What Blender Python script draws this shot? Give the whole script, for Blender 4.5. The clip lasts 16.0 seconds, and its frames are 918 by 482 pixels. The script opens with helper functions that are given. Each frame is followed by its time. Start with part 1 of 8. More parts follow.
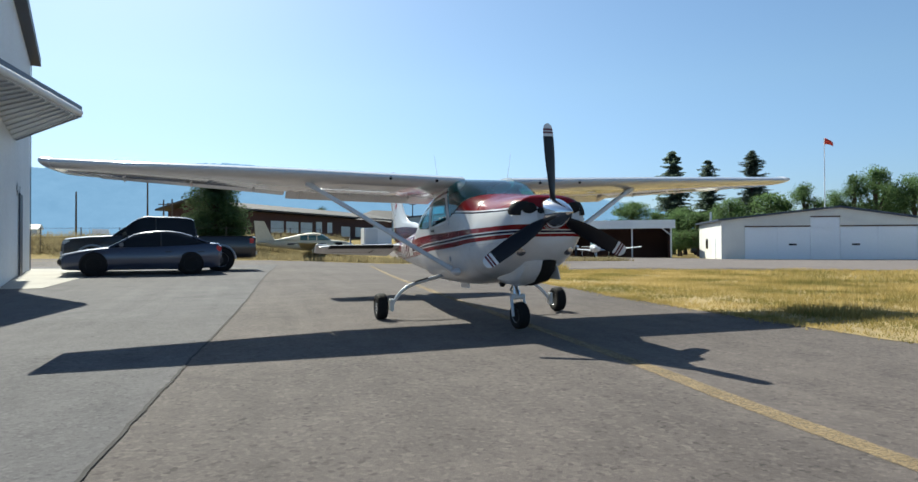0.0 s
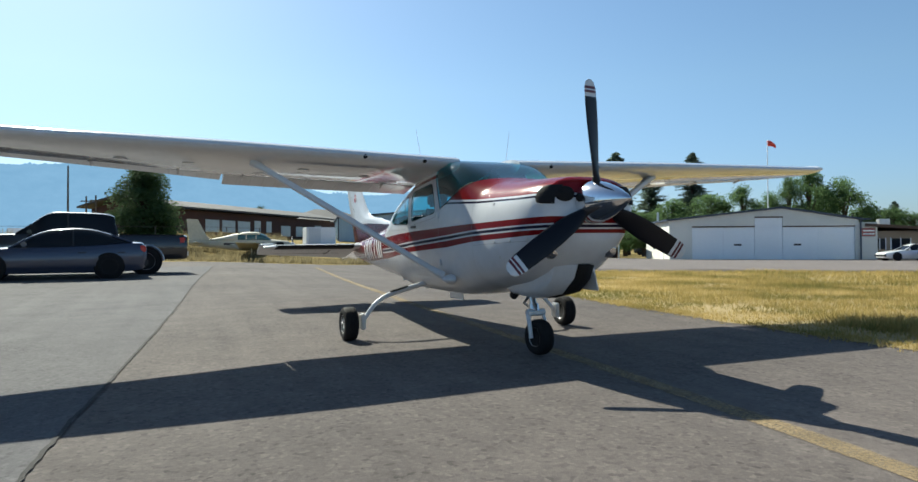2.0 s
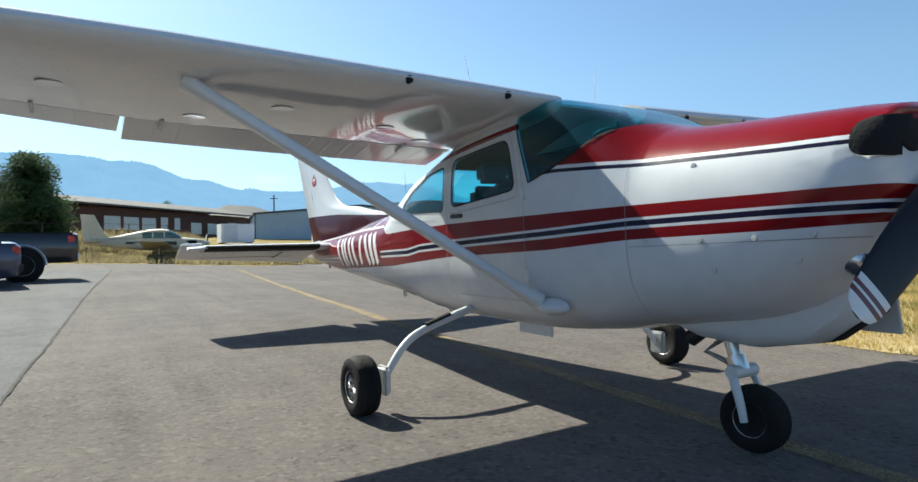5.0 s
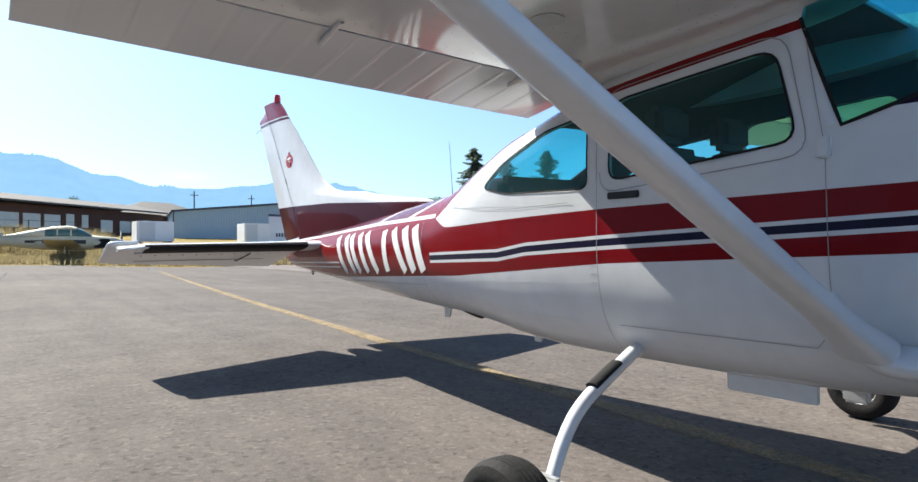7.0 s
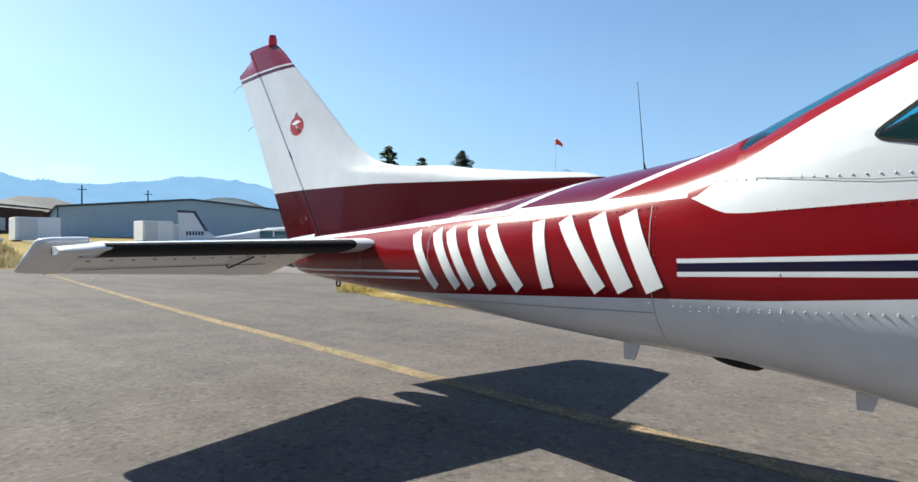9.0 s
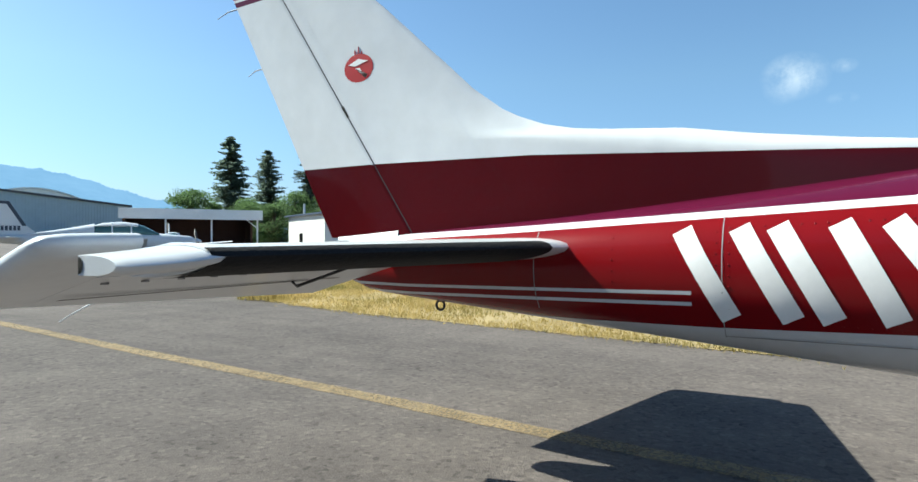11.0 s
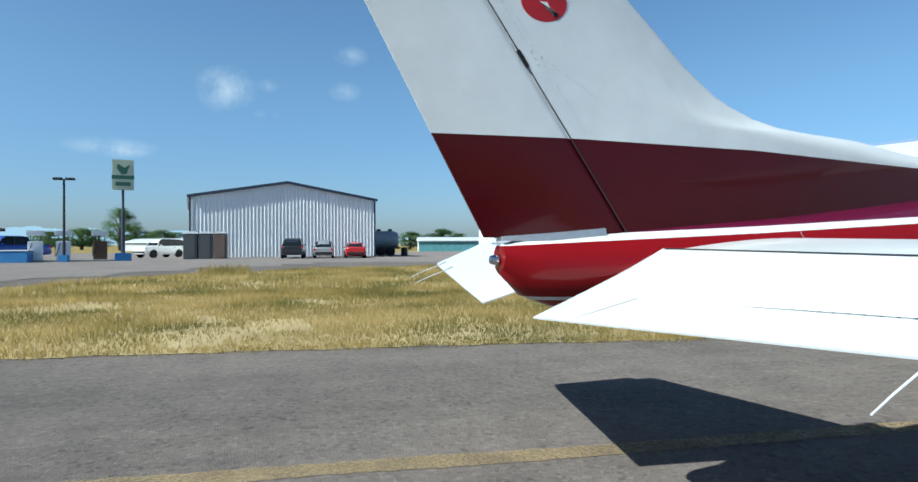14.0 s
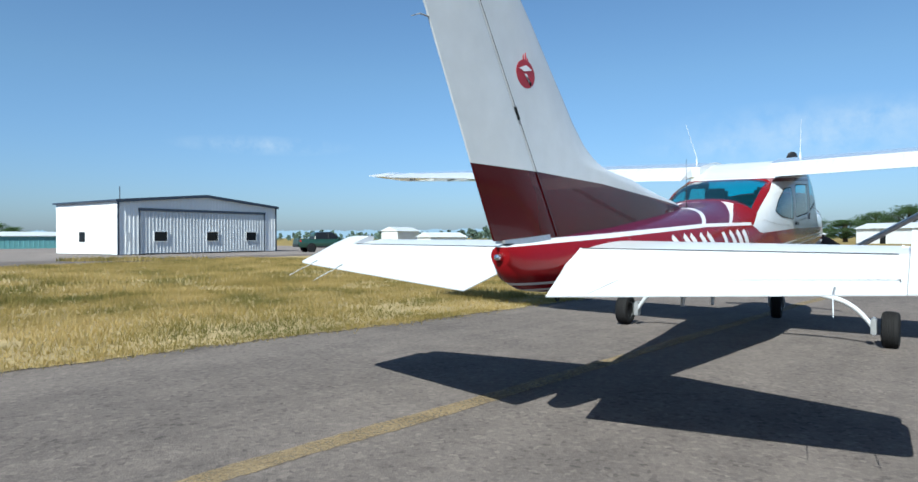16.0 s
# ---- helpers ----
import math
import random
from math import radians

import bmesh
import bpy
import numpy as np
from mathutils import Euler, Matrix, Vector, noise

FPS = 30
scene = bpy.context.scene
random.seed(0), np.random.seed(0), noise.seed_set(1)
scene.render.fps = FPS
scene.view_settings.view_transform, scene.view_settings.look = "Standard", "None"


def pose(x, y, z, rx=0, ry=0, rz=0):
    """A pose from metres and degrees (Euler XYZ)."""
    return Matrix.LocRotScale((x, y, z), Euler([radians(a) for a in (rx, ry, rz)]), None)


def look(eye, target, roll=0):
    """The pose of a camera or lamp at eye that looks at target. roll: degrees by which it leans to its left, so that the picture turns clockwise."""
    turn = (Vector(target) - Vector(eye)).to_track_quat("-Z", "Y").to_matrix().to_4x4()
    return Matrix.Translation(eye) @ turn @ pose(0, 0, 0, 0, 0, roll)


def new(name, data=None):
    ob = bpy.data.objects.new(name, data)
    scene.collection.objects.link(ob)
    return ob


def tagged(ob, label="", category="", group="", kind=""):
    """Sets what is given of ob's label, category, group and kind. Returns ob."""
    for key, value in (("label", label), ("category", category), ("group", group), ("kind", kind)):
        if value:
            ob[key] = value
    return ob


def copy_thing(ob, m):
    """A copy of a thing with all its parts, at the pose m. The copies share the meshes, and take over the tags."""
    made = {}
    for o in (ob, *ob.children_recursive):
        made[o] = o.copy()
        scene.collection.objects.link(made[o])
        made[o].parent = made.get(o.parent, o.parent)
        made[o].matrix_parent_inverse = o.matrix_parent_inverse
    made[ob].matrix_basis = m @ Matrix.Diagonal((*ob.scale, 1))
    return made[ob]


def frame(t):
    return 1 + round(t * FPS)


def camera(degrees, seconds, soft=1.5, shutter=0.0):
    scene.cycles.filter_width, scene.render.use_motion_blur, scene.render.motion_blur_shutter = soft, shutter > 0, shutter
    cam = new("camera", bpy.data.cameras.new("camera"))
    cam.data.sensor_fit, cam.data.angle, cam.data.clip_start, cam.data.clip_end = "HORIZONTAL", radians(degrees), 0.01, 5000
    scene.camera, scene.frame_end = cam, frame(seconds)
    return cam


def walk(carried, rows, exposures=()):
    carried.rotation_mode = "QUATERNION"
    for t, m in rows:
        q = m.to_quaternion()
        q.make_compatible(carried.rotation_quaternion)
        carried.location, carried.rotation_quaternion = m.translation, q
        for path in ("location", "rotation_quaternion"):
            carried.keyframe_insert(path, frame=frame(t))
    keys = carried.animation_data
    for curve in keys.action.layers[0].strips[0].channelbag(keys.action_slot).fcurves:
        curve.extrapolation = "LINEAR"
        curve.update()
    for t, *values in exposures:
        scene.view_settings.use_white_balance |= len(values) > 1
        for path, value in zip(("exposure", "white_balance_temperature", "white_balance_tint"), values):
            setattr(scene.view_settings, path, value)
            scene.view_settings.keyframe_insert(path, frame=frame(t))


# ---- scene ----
cam = camera(71.5, 16.0)
PATH = [
    (0, (-3.042, -5.862, 0.993), (-2.434, -3.957, 1.017), -0.2),
    (0.5, (-3.081, -5.441, 0.987), (-2.453, -3.543, 1.012), -0.2),
    (1, (-3.038, -4.901, 0.987), (-2.362, -3.019, 1.012), -0.2),
    (1.5, (-2.985, -4.361, 0.991), (-2.262, -2.496, 1.015), -0.2),
    (2, (-2.964, -3.836, 0.999), (-2.185, -1.994, 1.023), -0.2),
    (2.5, (-2.93, -3.289, 0.999), (-2.09, -1.475, 1.023), -0.3),
    (3, (-2.9, -2.759, 0.999), (-2.024, -0.961, 1.023), -0.3),
    (5.5, (-2.791, -0.108, 1.055), (-1.735, 1.59, 1.067), -0.5),
    (6, (-2.761, 0.443, 1.051), (-1.652, 2.107, 1.065), -0.3),
    (6.5, (-2.736, 0.987, 1.056), (-1.582, 2.62, 1.068), -0.3),
    (7, (-2.696, 1.565, 1.05), (-1.495, 3.164, 1.061), -0.4),
    (7.5, (-2.679, 2.12, 1.052), (-1.442, 3.692, 1.064), -0.4),
    (8, (-2.664, 2.683, 1.056), (-1.383, 4.218, 1.066), -0.4),
    (8.5, (-2.638, 3.25, 1.048), (-1.286, 4.724, 1.06), -0.2),
    (9, (-2.615, 3.813, 1.055), (-1.194, 5.221, 1.065), -0.2),
    (9.5, (-2.594, 4.377, 1.053), (-1.113, 5.722, 1.061), -0.4),
    (10, (-2.576, 4.932, 1.064), (-1.021, 6.191, 1.07), -0.2),
    (12.5, (-2.437, 7.528, 1.092), (-0.482, 7.955, 1.084), -0.0),
    (13, (-2.358, 8.033, 1.101), (-0.3605, 8.149, 1.092), 0.0),
    (13.5, (-2.278, 8.517, 1.08), (-0.302, 8.21, 1.09), -0.2),
    (14, (-2.166, 9.015, 1.079), (-0.256, 8.424, 1.087), -0.2),
    (14.5, (-2.055, 9.484, 1.079), (-0.271, 8.581, 1.083), 0.1),
    (15, (-1.94, 9.938, 1.094), (-0.315, 8.773, 1.092), -0.1),
    (15.5, (-1.846, 10.396, 1.101), (-0.411, 9.002, 1.096), -0.1),
    (16, (-1.755, 10.828, 1.119), (-0.547, 9.234, 1.108), -0.2),
]
EXPOSURES = [(0.0, 0.82, 6600, 1.5), (3.0, 0.83, 6600, -1.5), (5.5, 1.2, 6600, 0.5), (7.0, 1.38, 6650, 6.0), (8.0, 1.28, 6650, 7.0), (10.0, 1.10, 6400, -1.5), (12.5, 1.14, 6150, -3.0), (13.5, 0.79, 5880, -4.0), (16.0, 0.68, 5950, 0.0)]
walk(cam, [(t, look(eye, target, roll)) for t, eye, target, roll in PATH], EXPOSURES)

# ---- world, sun, exposure ----
SUN_DIR = Vector((-0.63, 2.53, 2.42)).normalized()
world = bpy.data.worlds.new("world")
scene.world = world
world.use_nodes = True
wn = world.node_tree.nodes
sky = wn.new("ShaderNodeTexSky")
sky.sky_type = "NISHITA"
sky.sun_disc = False
sky.sun_elevation = math.asin(SUN_DIR.z)
sky.sun_rotation = math.atan2(SUN_DIR.x, SUN_DIR.y)
sky.altitude = 900
sky.air_density = 1.25
sky.dust_density = 1.7
sky.ozone_density = 3.8
wn["Background"].inputs["Strength"].default_value = 0.073
tint = wn.new("ShaderNodeVectorMath")
tint.operation = "MULTIPLY"
tint.inputs[1].default_value = (0.92, 0.99, 1.07)
world.node_tree.links.new(sky.outputs["Color"], tint.inputs[0])
# bluish haze tint near the ground; zenith dimmed to deepen the shadows
coord, parts_, haze_zenith_ramp, haze = (wn.new("ShaderNode" + k) for k in ("TexCoord", "SeparateXYZ", "ValToRGB", "VectorMath"))
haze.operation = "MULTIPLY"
haze_zenith_ramp.color_ramp.elements[0].position, haze_zenith_ramp.color_ramp.elements[0].color = 0.0, (0.72, 0.80, 1.06, 1)
haze_zenith_ramp.color_ramp.elements[1].position, haze_zenith_ramp.color_ramp.elements[1].color = 0.24, (1, 1, 1, 1)
# overhead sky, out of view, dimmed to 0.60 so ground shadows fall darker
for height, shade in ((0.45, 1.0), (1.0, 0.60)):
    haze_zenith_ramp.color_ramp.elements.new(height).color = (shade, shade, shade, 1)
for a, b in ((coord.outputs["Generated"], parts_.inputs[0]), (parts_.outputs["Z"], haze_zenith_ramp.inputs[0]), (tint.outputs[0], haze.inputs[0]), (haze_zenith_ramp.outputs[0], haze.inputs[1])):
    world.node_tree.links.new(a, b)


def cloud_cover():
    """Small fair-weather clouds: soft spots of white broken up by noise."""
    wl = world.node_tree.links
    tc = wn.new("ShaderNodeTexCoord")
    nz = wn.new("ShaderNodeTexNoise")
    nz.inputs["Scale"].default_value = 26.0
    nz.inputs["Detail"].default_value = 7
    nz.inputs["Roughness"].default_value = 0.62
    wl.new(tc.outputs["Generated"], nz.inputs["Vector"])
    total = None
    for azimuth, elevation, wide, high, thick in CLOUDS:
        a, e = radians(azimuth), radians(elevation)
        d = wn.new("ShaderNodeVectorMath")
        d.operation = "SUBTRACT"
        wl.new(tc.outputs["Generated"], d.inputs[0])
        d.inputs[1].default_value = (math.sin(a) * math.cos(e), math.cos(a) * math.cos(e), math.sin(e))
        q = wn.new("ShaderNodeVectorMath")
        q.operation = "MULTIPLY"
        wl.new(d.outputs[0], q.inputs[0])
        q.inputs[1].default_value = (1 / radians(wide), 1 / radians(wide), 1 / radians(high))
        r = wn.new("ShaderNodeVectorMath")
        r.operation = "LENGTH"
        wl.new(q.outputs[0], r.inputs[0])
        k = wn.new("ShaderNodeMapRange")
        k.inputs["From Min"].default_value, k.inputs["From Max"].default_value = 1.0, 0.15
        k.inputs["To Max"].default_value = thick
        wl.new(r.outputs["Value"], k.inputs["Value"])
        if total is None:
            total = k.outputs[0]
        else:
            m = wn.new("ShaderNodeMath")
            m.operation = "MAXIMUM"
            wl.new(total, m.inputs[0])
            wl.new(k.outputs[0], m.inputs[1])
            total = m.outputs[0]
    n = wn.new("ShaderNodeMapRange")
    n.inputs["From Min"].default_value, n.inputs["From Max"].default_value = 0.36, 0.62
    wl.new(nz.outputs["Fac"], n.inputs["Value"])
    m = wn.new("ShaderNodeMath")
    m.operation = "MULTIPLY"
    wl.new(total, m.inputs[0])
    wl.new(n.outputs[0], m.inputs[1])
    mx = wn.new("ShaderNodeMix")
    mx.data_type = "RGBA"
    wl.new(m.outputs[0], mx.inputs[0])
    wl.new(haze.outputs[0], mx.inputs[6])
    mx.inputs[7].default_value = (6.6, 7.2, 8.0, 1)
    wl.new(mx.outputs[2], wn["Background"].inputs["Color"])


# azimuth from +y towards +x, elevation, half width, half height, cover
CLOUDS = [(87.2, 13.0, 2.6, 1.9, 0.55), (97.6, 16.2, 1.6, 0.9, 0.3), (97.1, 13.2, 1.6, 0.9, 0.3), (78.5, 7.7, 3.6, 0.8, 0.4), (90.5, 13.4, 1, 0.6, 0.3), (90.4, 11.0, 1.2, 0.5, 0.25), (79.1, 7.4, 2.6, 0.6, 0.5), (125.9, 7.9, 8, 0.9, 0.35), (126.6, 7.8, 7, 0.8, 0.3), (172.4, 8.0, 14, 3, 0.35), (175.5, 8.9, 9, 1.6, 0.35), (166.1, 7.5, 8, 1.4, 0.3), (13.9, 5.8, 2.5, 0.6, 0.3), (86.3, 12.4, 1.6, 1.6, 0.3)]
cloud_cover()

sun_data = bpy.data.lights.new("sun", "SUN")
sun_data.energy = 5.0
sun_data.angle = radians(0.53)
sun_data.color = (1.0, 0.95, 0.87)
sun = new("sun", sun_data)
sun.matrix_world = look((0, 0, 60), Vector((0, 0, 60)) - SUN_DIR)


# ---- materials ----
def nodes_of(name):
    m = bpy.data.materials.new(name)
    m.use_nodes = True
    return m, m.node_tree.nodes, m.node_tree.links, m.node_tree.nodes["Principled BSDF"]


def plain(name, color, rough=0.5, metal=0.0, vary=0.12, scale=6.0, bump=0.0, bump_scale=60.0, coat=0.0, spec=0.5):
    """A surface with broad and fine variation of its colour and a fine relief."""
    m, n, l, b = nodes_of(name)
    tc = n.new("ShaderNodeTexCoord")
    big = n.new("ShaderNodeTexNoise")
    big.inputs["Scale"].default_value = scale * 0.25
    big.inputs["Detail"].default_value = 4
    fine = n.new("ShaderNodeTexNoise")
    fine.inputs["Scale"].default_value = scale * 6
    fine.inputs["Detail"].default_value = 6
    for t in (big, fine):
        l.new(tc.outputs["Object"], t.inputs["Vector"])
    add = n.new("ShaderNodeMath")
    add.operation = "ADD"
    l.new(big.outputs["Fac"], add.inputs[0])
    l.new(fine.outputs["Fac"], add.inputs[1])
    ramp = n.new("ShaderNodeMapRange")
    ramp.inputs["From Min"].default_value = 0.6
    ramp.inputs["From Max"].default_value = 1.4
    ramp.inputs["To Min"].default_value = 1 - vary
    ramp.inputs["To Max"].default_value = 1 + vary
    l.new(add.outputs[0], ramp.inputs["Value"])
    mul = n.new("ShaderNodeVectorMath")
    mul.operation = "SCALE"
    mul.inputs[0].default_value = color[:3]
    l.new(ramp.outputs[0], mul.inputs["Scale"])
    l.new(mul.outputs[0], b.inputs["Base Color"])
    b.inputs["Roughness"].default_value = rough
    b.inputs["Metallic"].default_value = metal
    b.inputs["Coat Weight"].default_value = coat
    b.inputs["Specular IOR Level"].default_value = spec
    if bump:
        bn = n.new("ShaderNodeTexNoise")
        bn.inputs["Scale"].default_value = bump_scale
        bn.inputs["Detail"].default_value = 5
        l.new(tc.outputs["Object"], bn.inputs["Vector"])
        bp = n.new("ShaderNodeBump")
        bp.inputs["Strength"].default_value = bump
        bp.inputs["Distance"].default_value = 0.02
        l.new(bn.outputs["Fac"], bp.inputs["Height"])
        l.new(bp.outputs[0], b.inputs["Normal"])
    return m


def glass(name, tint, haze=0.0):
    """Tinted sheet glass: clear through, with a mirror gloss that grows at grazing angles; haze: share of diffuse tint
    standing in for sky mirrored and seen through.
    """
    m, n, l, b = nodes_of(name)
    n.remove(b)
    tr = n.new("ShaderNodeBsdfTransparent")
    tr.inputs["Color"].default_value = (*tint, 1)
    gl = n.new("ShaderNodeBsdfGlossy")
    gl.inputs["Roughness"].default_value = 0.02
    fr = n.new("ShaderNodeLayerWeight")
    fr.inputs["Blend"].default_value = 0.5
    pw = n.new("ShaderNodeMath")
    pw.operation = "POWER"
    pw.inputs[1].default_value = 4.0
    l.new(fr.outputs["Facing"], pw.inputs[0])
    gloss = n.new("ShaderNodeMath")
    gloss.operation = "MULTIPLY_ADD"
    gloss.inputs[1].default_value = 0.85
    gloss.inputs[2].default_value = 0.035
    l.new(pw.outputs[0], gloss.inputs[0])
    mx = n.new("ShaderNodeMixShader")
    l.new(gloss.outputs[0], mx.inputs[0])
    tl = n.new("ShaderNodeBsdfTranslucent")
    tl.inputs["Color"].default_value = (*[c * c for c in tint], 1)
    df = n.new("ShaderNodeBsdfDiffuse")
    df.inputs["Color"].default_value = (*[c * c for c in tint], 1)
    # diffuse tint painted in for the sky's teal in the panes
    sky_fill = n.new("ShaderNodeMixShader")
    l.new(tl.outputs[0], sky_fill.inputs[1])
    l.new(df.outputs[0], sky_fill.inputs[2])
    hz = n.new("ShaderNodeMixShader")
    hz.inputs[0].default_value = haze
    l.new(tr.outputs[0], hz.inputs[1])
    l.new(sky_fill.outputs[0], hz.inputs[2])
    l.new(hz.outputs[0], mx.inputs[1])
    l.new(gl.outputs[0], mx.inputs[2])
    l.new(mx.outputs[0], n["Material Output"].inputs["Surface"])
    return m


RED = (0.172, 0.0042, 0.0068)
PLUM = (0.085, 0.006, 0.028)
NAVY = (0.012, 0.010, 0.030)
WHITE = (0.60, 0.62, 0.65)


class Painter:
    """Builds a paint scheme from lines drawn in the side view (y aft, z up)."""

    def __init__(self, name, base, rough=0.22):
        self.m, self.n, self.l, self.b = nodes_of(name)
        tc = self.n.new("ShaderNodeTexCoord")
        sep = self.n.new("ShaderNodeSeparateXYZ")
        self.l.new(tc.outputs["Object"], sep.inputs[0])
        self.tc, self.x, self.y, self.z = tc, sep.outputs[0], sep.outputs[1], sep.outputs[2]
        rgb = self.n.new("ShaderNodeRGB")
        rgb.outputs[0].default_value = (*base, 1)
        self.color = rgb.outputs[0]
        self.b.inputs["Roughness"].default_value = rough
        self.b.inputs["Coat Weight"].default_value = 0.25
        self.b.inputs["Specular IOR Level"].default_value = 0.12
        self.b.inputs["Coat Roughness"].default_value = 0.04

    def math(self, op, a, b):
        k = self.n.new("ShaderNodeMath")
        k.operation = op
        for i, v in enumerate((a, b)):
            if isinstance(v, (int, float)):
                k.inputs[i].default_value = v
            else:
                self.l.new(v, k.inputs[i])
        return k.outputs[0]

    def line(self, points):
        """The height of a line of (y, z) points, over y."""
        r = self.n.new("ShaderNodeValToRGB")
        e = r.color_ramp.elements
        for k, (y, z) in enumerate(points):
            el = e[k] if k < 2 else e.new(y / 10)
            el.position = y / 10
            el.color = (z / 4, z / 4, z / 4, 1)
        self.l.new(self.math("MULTIPLY", self.y, 0.1), r.inputs[0])
        return self.math("MULTIPLY", r.outputs[0], 4.0)

    def above(self, line):
        return self.math("GREATER_THAN", self.z, line)

    def below(self, line):
        return self.math("LESS_THAN", self.z, line)

    def aft(self, y):
        return self.math("GREATER_THAN", self.y, y)

    def fore(self, y):
        return self.math("LESS_THAN", self.y, y)

    def all(self, *masks):
        out = masks[0]
        for k in masks[1:]:
            out = self.math("MULTIPLY", out, k)
        return out

    def paint(self, mask, color):
        mx = self.n.new("ShaderNodeMix")
        mx.data_type = "RGBA"
        self.l.new(mask, mx.inputs[0])
        self.l.new(self.color, mx.inputs[6])
        mx.inputs[7].default_value = (*color, 1)
        self.color = mx.outputs[2]

    def done(self, dent=0.12):
        """Dulls the paint in patches, and gives the sheet metal its slight waves."""
        nz = self.n.new("ShaderNodeTexNoise")
        nz.inputs["Scale"].default_value = 9.0
        nz.inputs["Detail"].default_value = 8
        self.l.new(self.tc.outputs["Object"], nz.inputs["Vector"])
        mr = self.n.new("ShaderNodeMapRange")
        mr.inputs["From Min"].default_value = 0.3
        mr.inputs["From Max"].default_value = 0.75
        mr.inputs["To Min"].default_value = 1.02
        mr.inputs["To Max"].default_value = 0.94
        self.l.new(nz.outputs["Fac"], mr.inputs["Value"])
        sc = self.n.new("ShaderNodeVectorMath")
        sc.operation = "SCALE"
        self.l.new(self.color, sc.inputs[0])
        self.l.new(mr.outputs[0], sc.inputs["Scale"])
        self.l.new(sc.outputs[0], self.b.inputs["Base Color"])
        wv = self.n.new("ShaderNodeTexNoise")
        wv.inputs["Scale"].default_value = 2.6
        wv.inputs["Detail"].default_value = 2
        self.l.new(self.tc.outputs["Object"], wv.inputs["Vector"])
        bp = self.n.new("ShaderNodeBump")
        bp.inputs["Strength"].default_value = dent
        bp.inputs["Distance"].default_value = 0.05
        self.l.new(wv.outputs["Fac"], bp.inputs["Height"])
        self.l.new(bp.outputs[0], self.b.inputs["Normal"])
        return self.m


def fuselage_paint():
    p = Painter("fuselage_paint", WHITE)
    # cowl top and roof
    p.paint(p.all(p.above(p.line([(0.4, 1.412), (0.9, 1.412), (1.68, 1.432), (2.2, 1.46)])), p.fore(2.42)), NAVY)
    p.paint(p.all(p.above(p.line([(0.4, 1.43), (0.9, 1.43), (1.68, 1.452), (2.2, 1.48)])), p.fore(2.42)), WHITE)
    p.paint(p.all(p.above(p.line([(0.4, 1.448), (0.9, 1.448), (1.68, 1.47), (2.2, 1.50)])), p.fore(2.42)), RED)
    p.paint(p.all(p.above(p.line([(2.4, 1.775), (3.92, 1.665), (4.15, 1.575), (4.4, 1.46), (4.62, 1.345), (4.74, 1.265), (4.82, 1.215)])), p.aft(2.42)), RED)
    p.paint(p.all(p.above(p.line([(2.4, 1.808), (3.5, 1.732), (3.96, 1.70)])), p.aft(2.42), p.fore(3.97)), WHITE)
    p.paint(p.all(p.above(p.line([(2.0, 1.865), (2.6, 1.865)])), p.aft(2.0), p.fore(2.6)), WHITE)
    # bands along the side
    top = p.line([(0.5, 1.26), (0.9, 1.25), (1.67, 1.24), (2.28, 1.23), (3.42, 1.208), (3.92, 1.19), (4.62, 1.158), (4.7, 1.162), (4.84, 1.228), (5.75, 1.197), (7.16, 1.118), (8.2, 1.07)])
    p.paint(p.below(top), RED)
    mid = [(0.5, 1.205), (0.9, 1.197), (1.67, 1.178), (2.28, 1.145), (3.42, 1.092), (3.92, 1.062), (4.14, 1.03), (4.87, 1.005)]
    for dz, c in ((0.0, WHITE), (0.016, NAVY), (0.047, WHITE), (0.064, RED)):
        p.paint(p.all(p.below(p.line([(y, z - dz * (0.7 + 0.1 * min(y, 3))) for y, z in mid])), p.fore(4.87)), c)
    for z0, z1 in ((0.918, 0.905), (0.880, 0.867)):
        p.paint(p.all(p.below(p.line([(6.4, z0), (7.7, z0 - 0.03)])), p.above(p.line([(6.4, z1), (7.7, z1 - 0.03)])), p.aft(6.42)), WHITE)
    p.paint(p.below(p.line([(0.5, 1.125), (0.9, 1.10), (1.67, 1.07), (2.28, 1.02), (3.42, 0.968), (3.92, 0.925), (4.57, 0.872), (5.26, 0.842), (6.36, 0.792), (7.13, 0.775), (8.2, 0.775)])), WHITE)
    # spine of the tail
    spine = [(4.84, 1.222), (5.75, 1.197), (7.16, 1.118), (8.2, 1.07)]
    up = p.all(p.above(p.line(spine)), p.aft(4.74))
    lean = p.math("ADD", p.y, p.math("MULTIPLY", p.z, 2.6))
    p.paint(p.all(up, p.math("GREATER_THAN", lean, 5.30 + 2.6 * 1.23)), PLUM)
    for a in (5.26, 5.74):
        p.paint(p.all(up, p.math("GREATER_THAN", lean, a + 2.6 * 1.22), p.math("LESS_THAN", lean, a + 0.06 + 2.6 * 1.22)), WHITE)
    p.paint(p.all(up, p.below(p.line([(y, z + 0.026) for y, z in spine])), p.aft(4.84)), WHITE)
    return p.done(0.10)


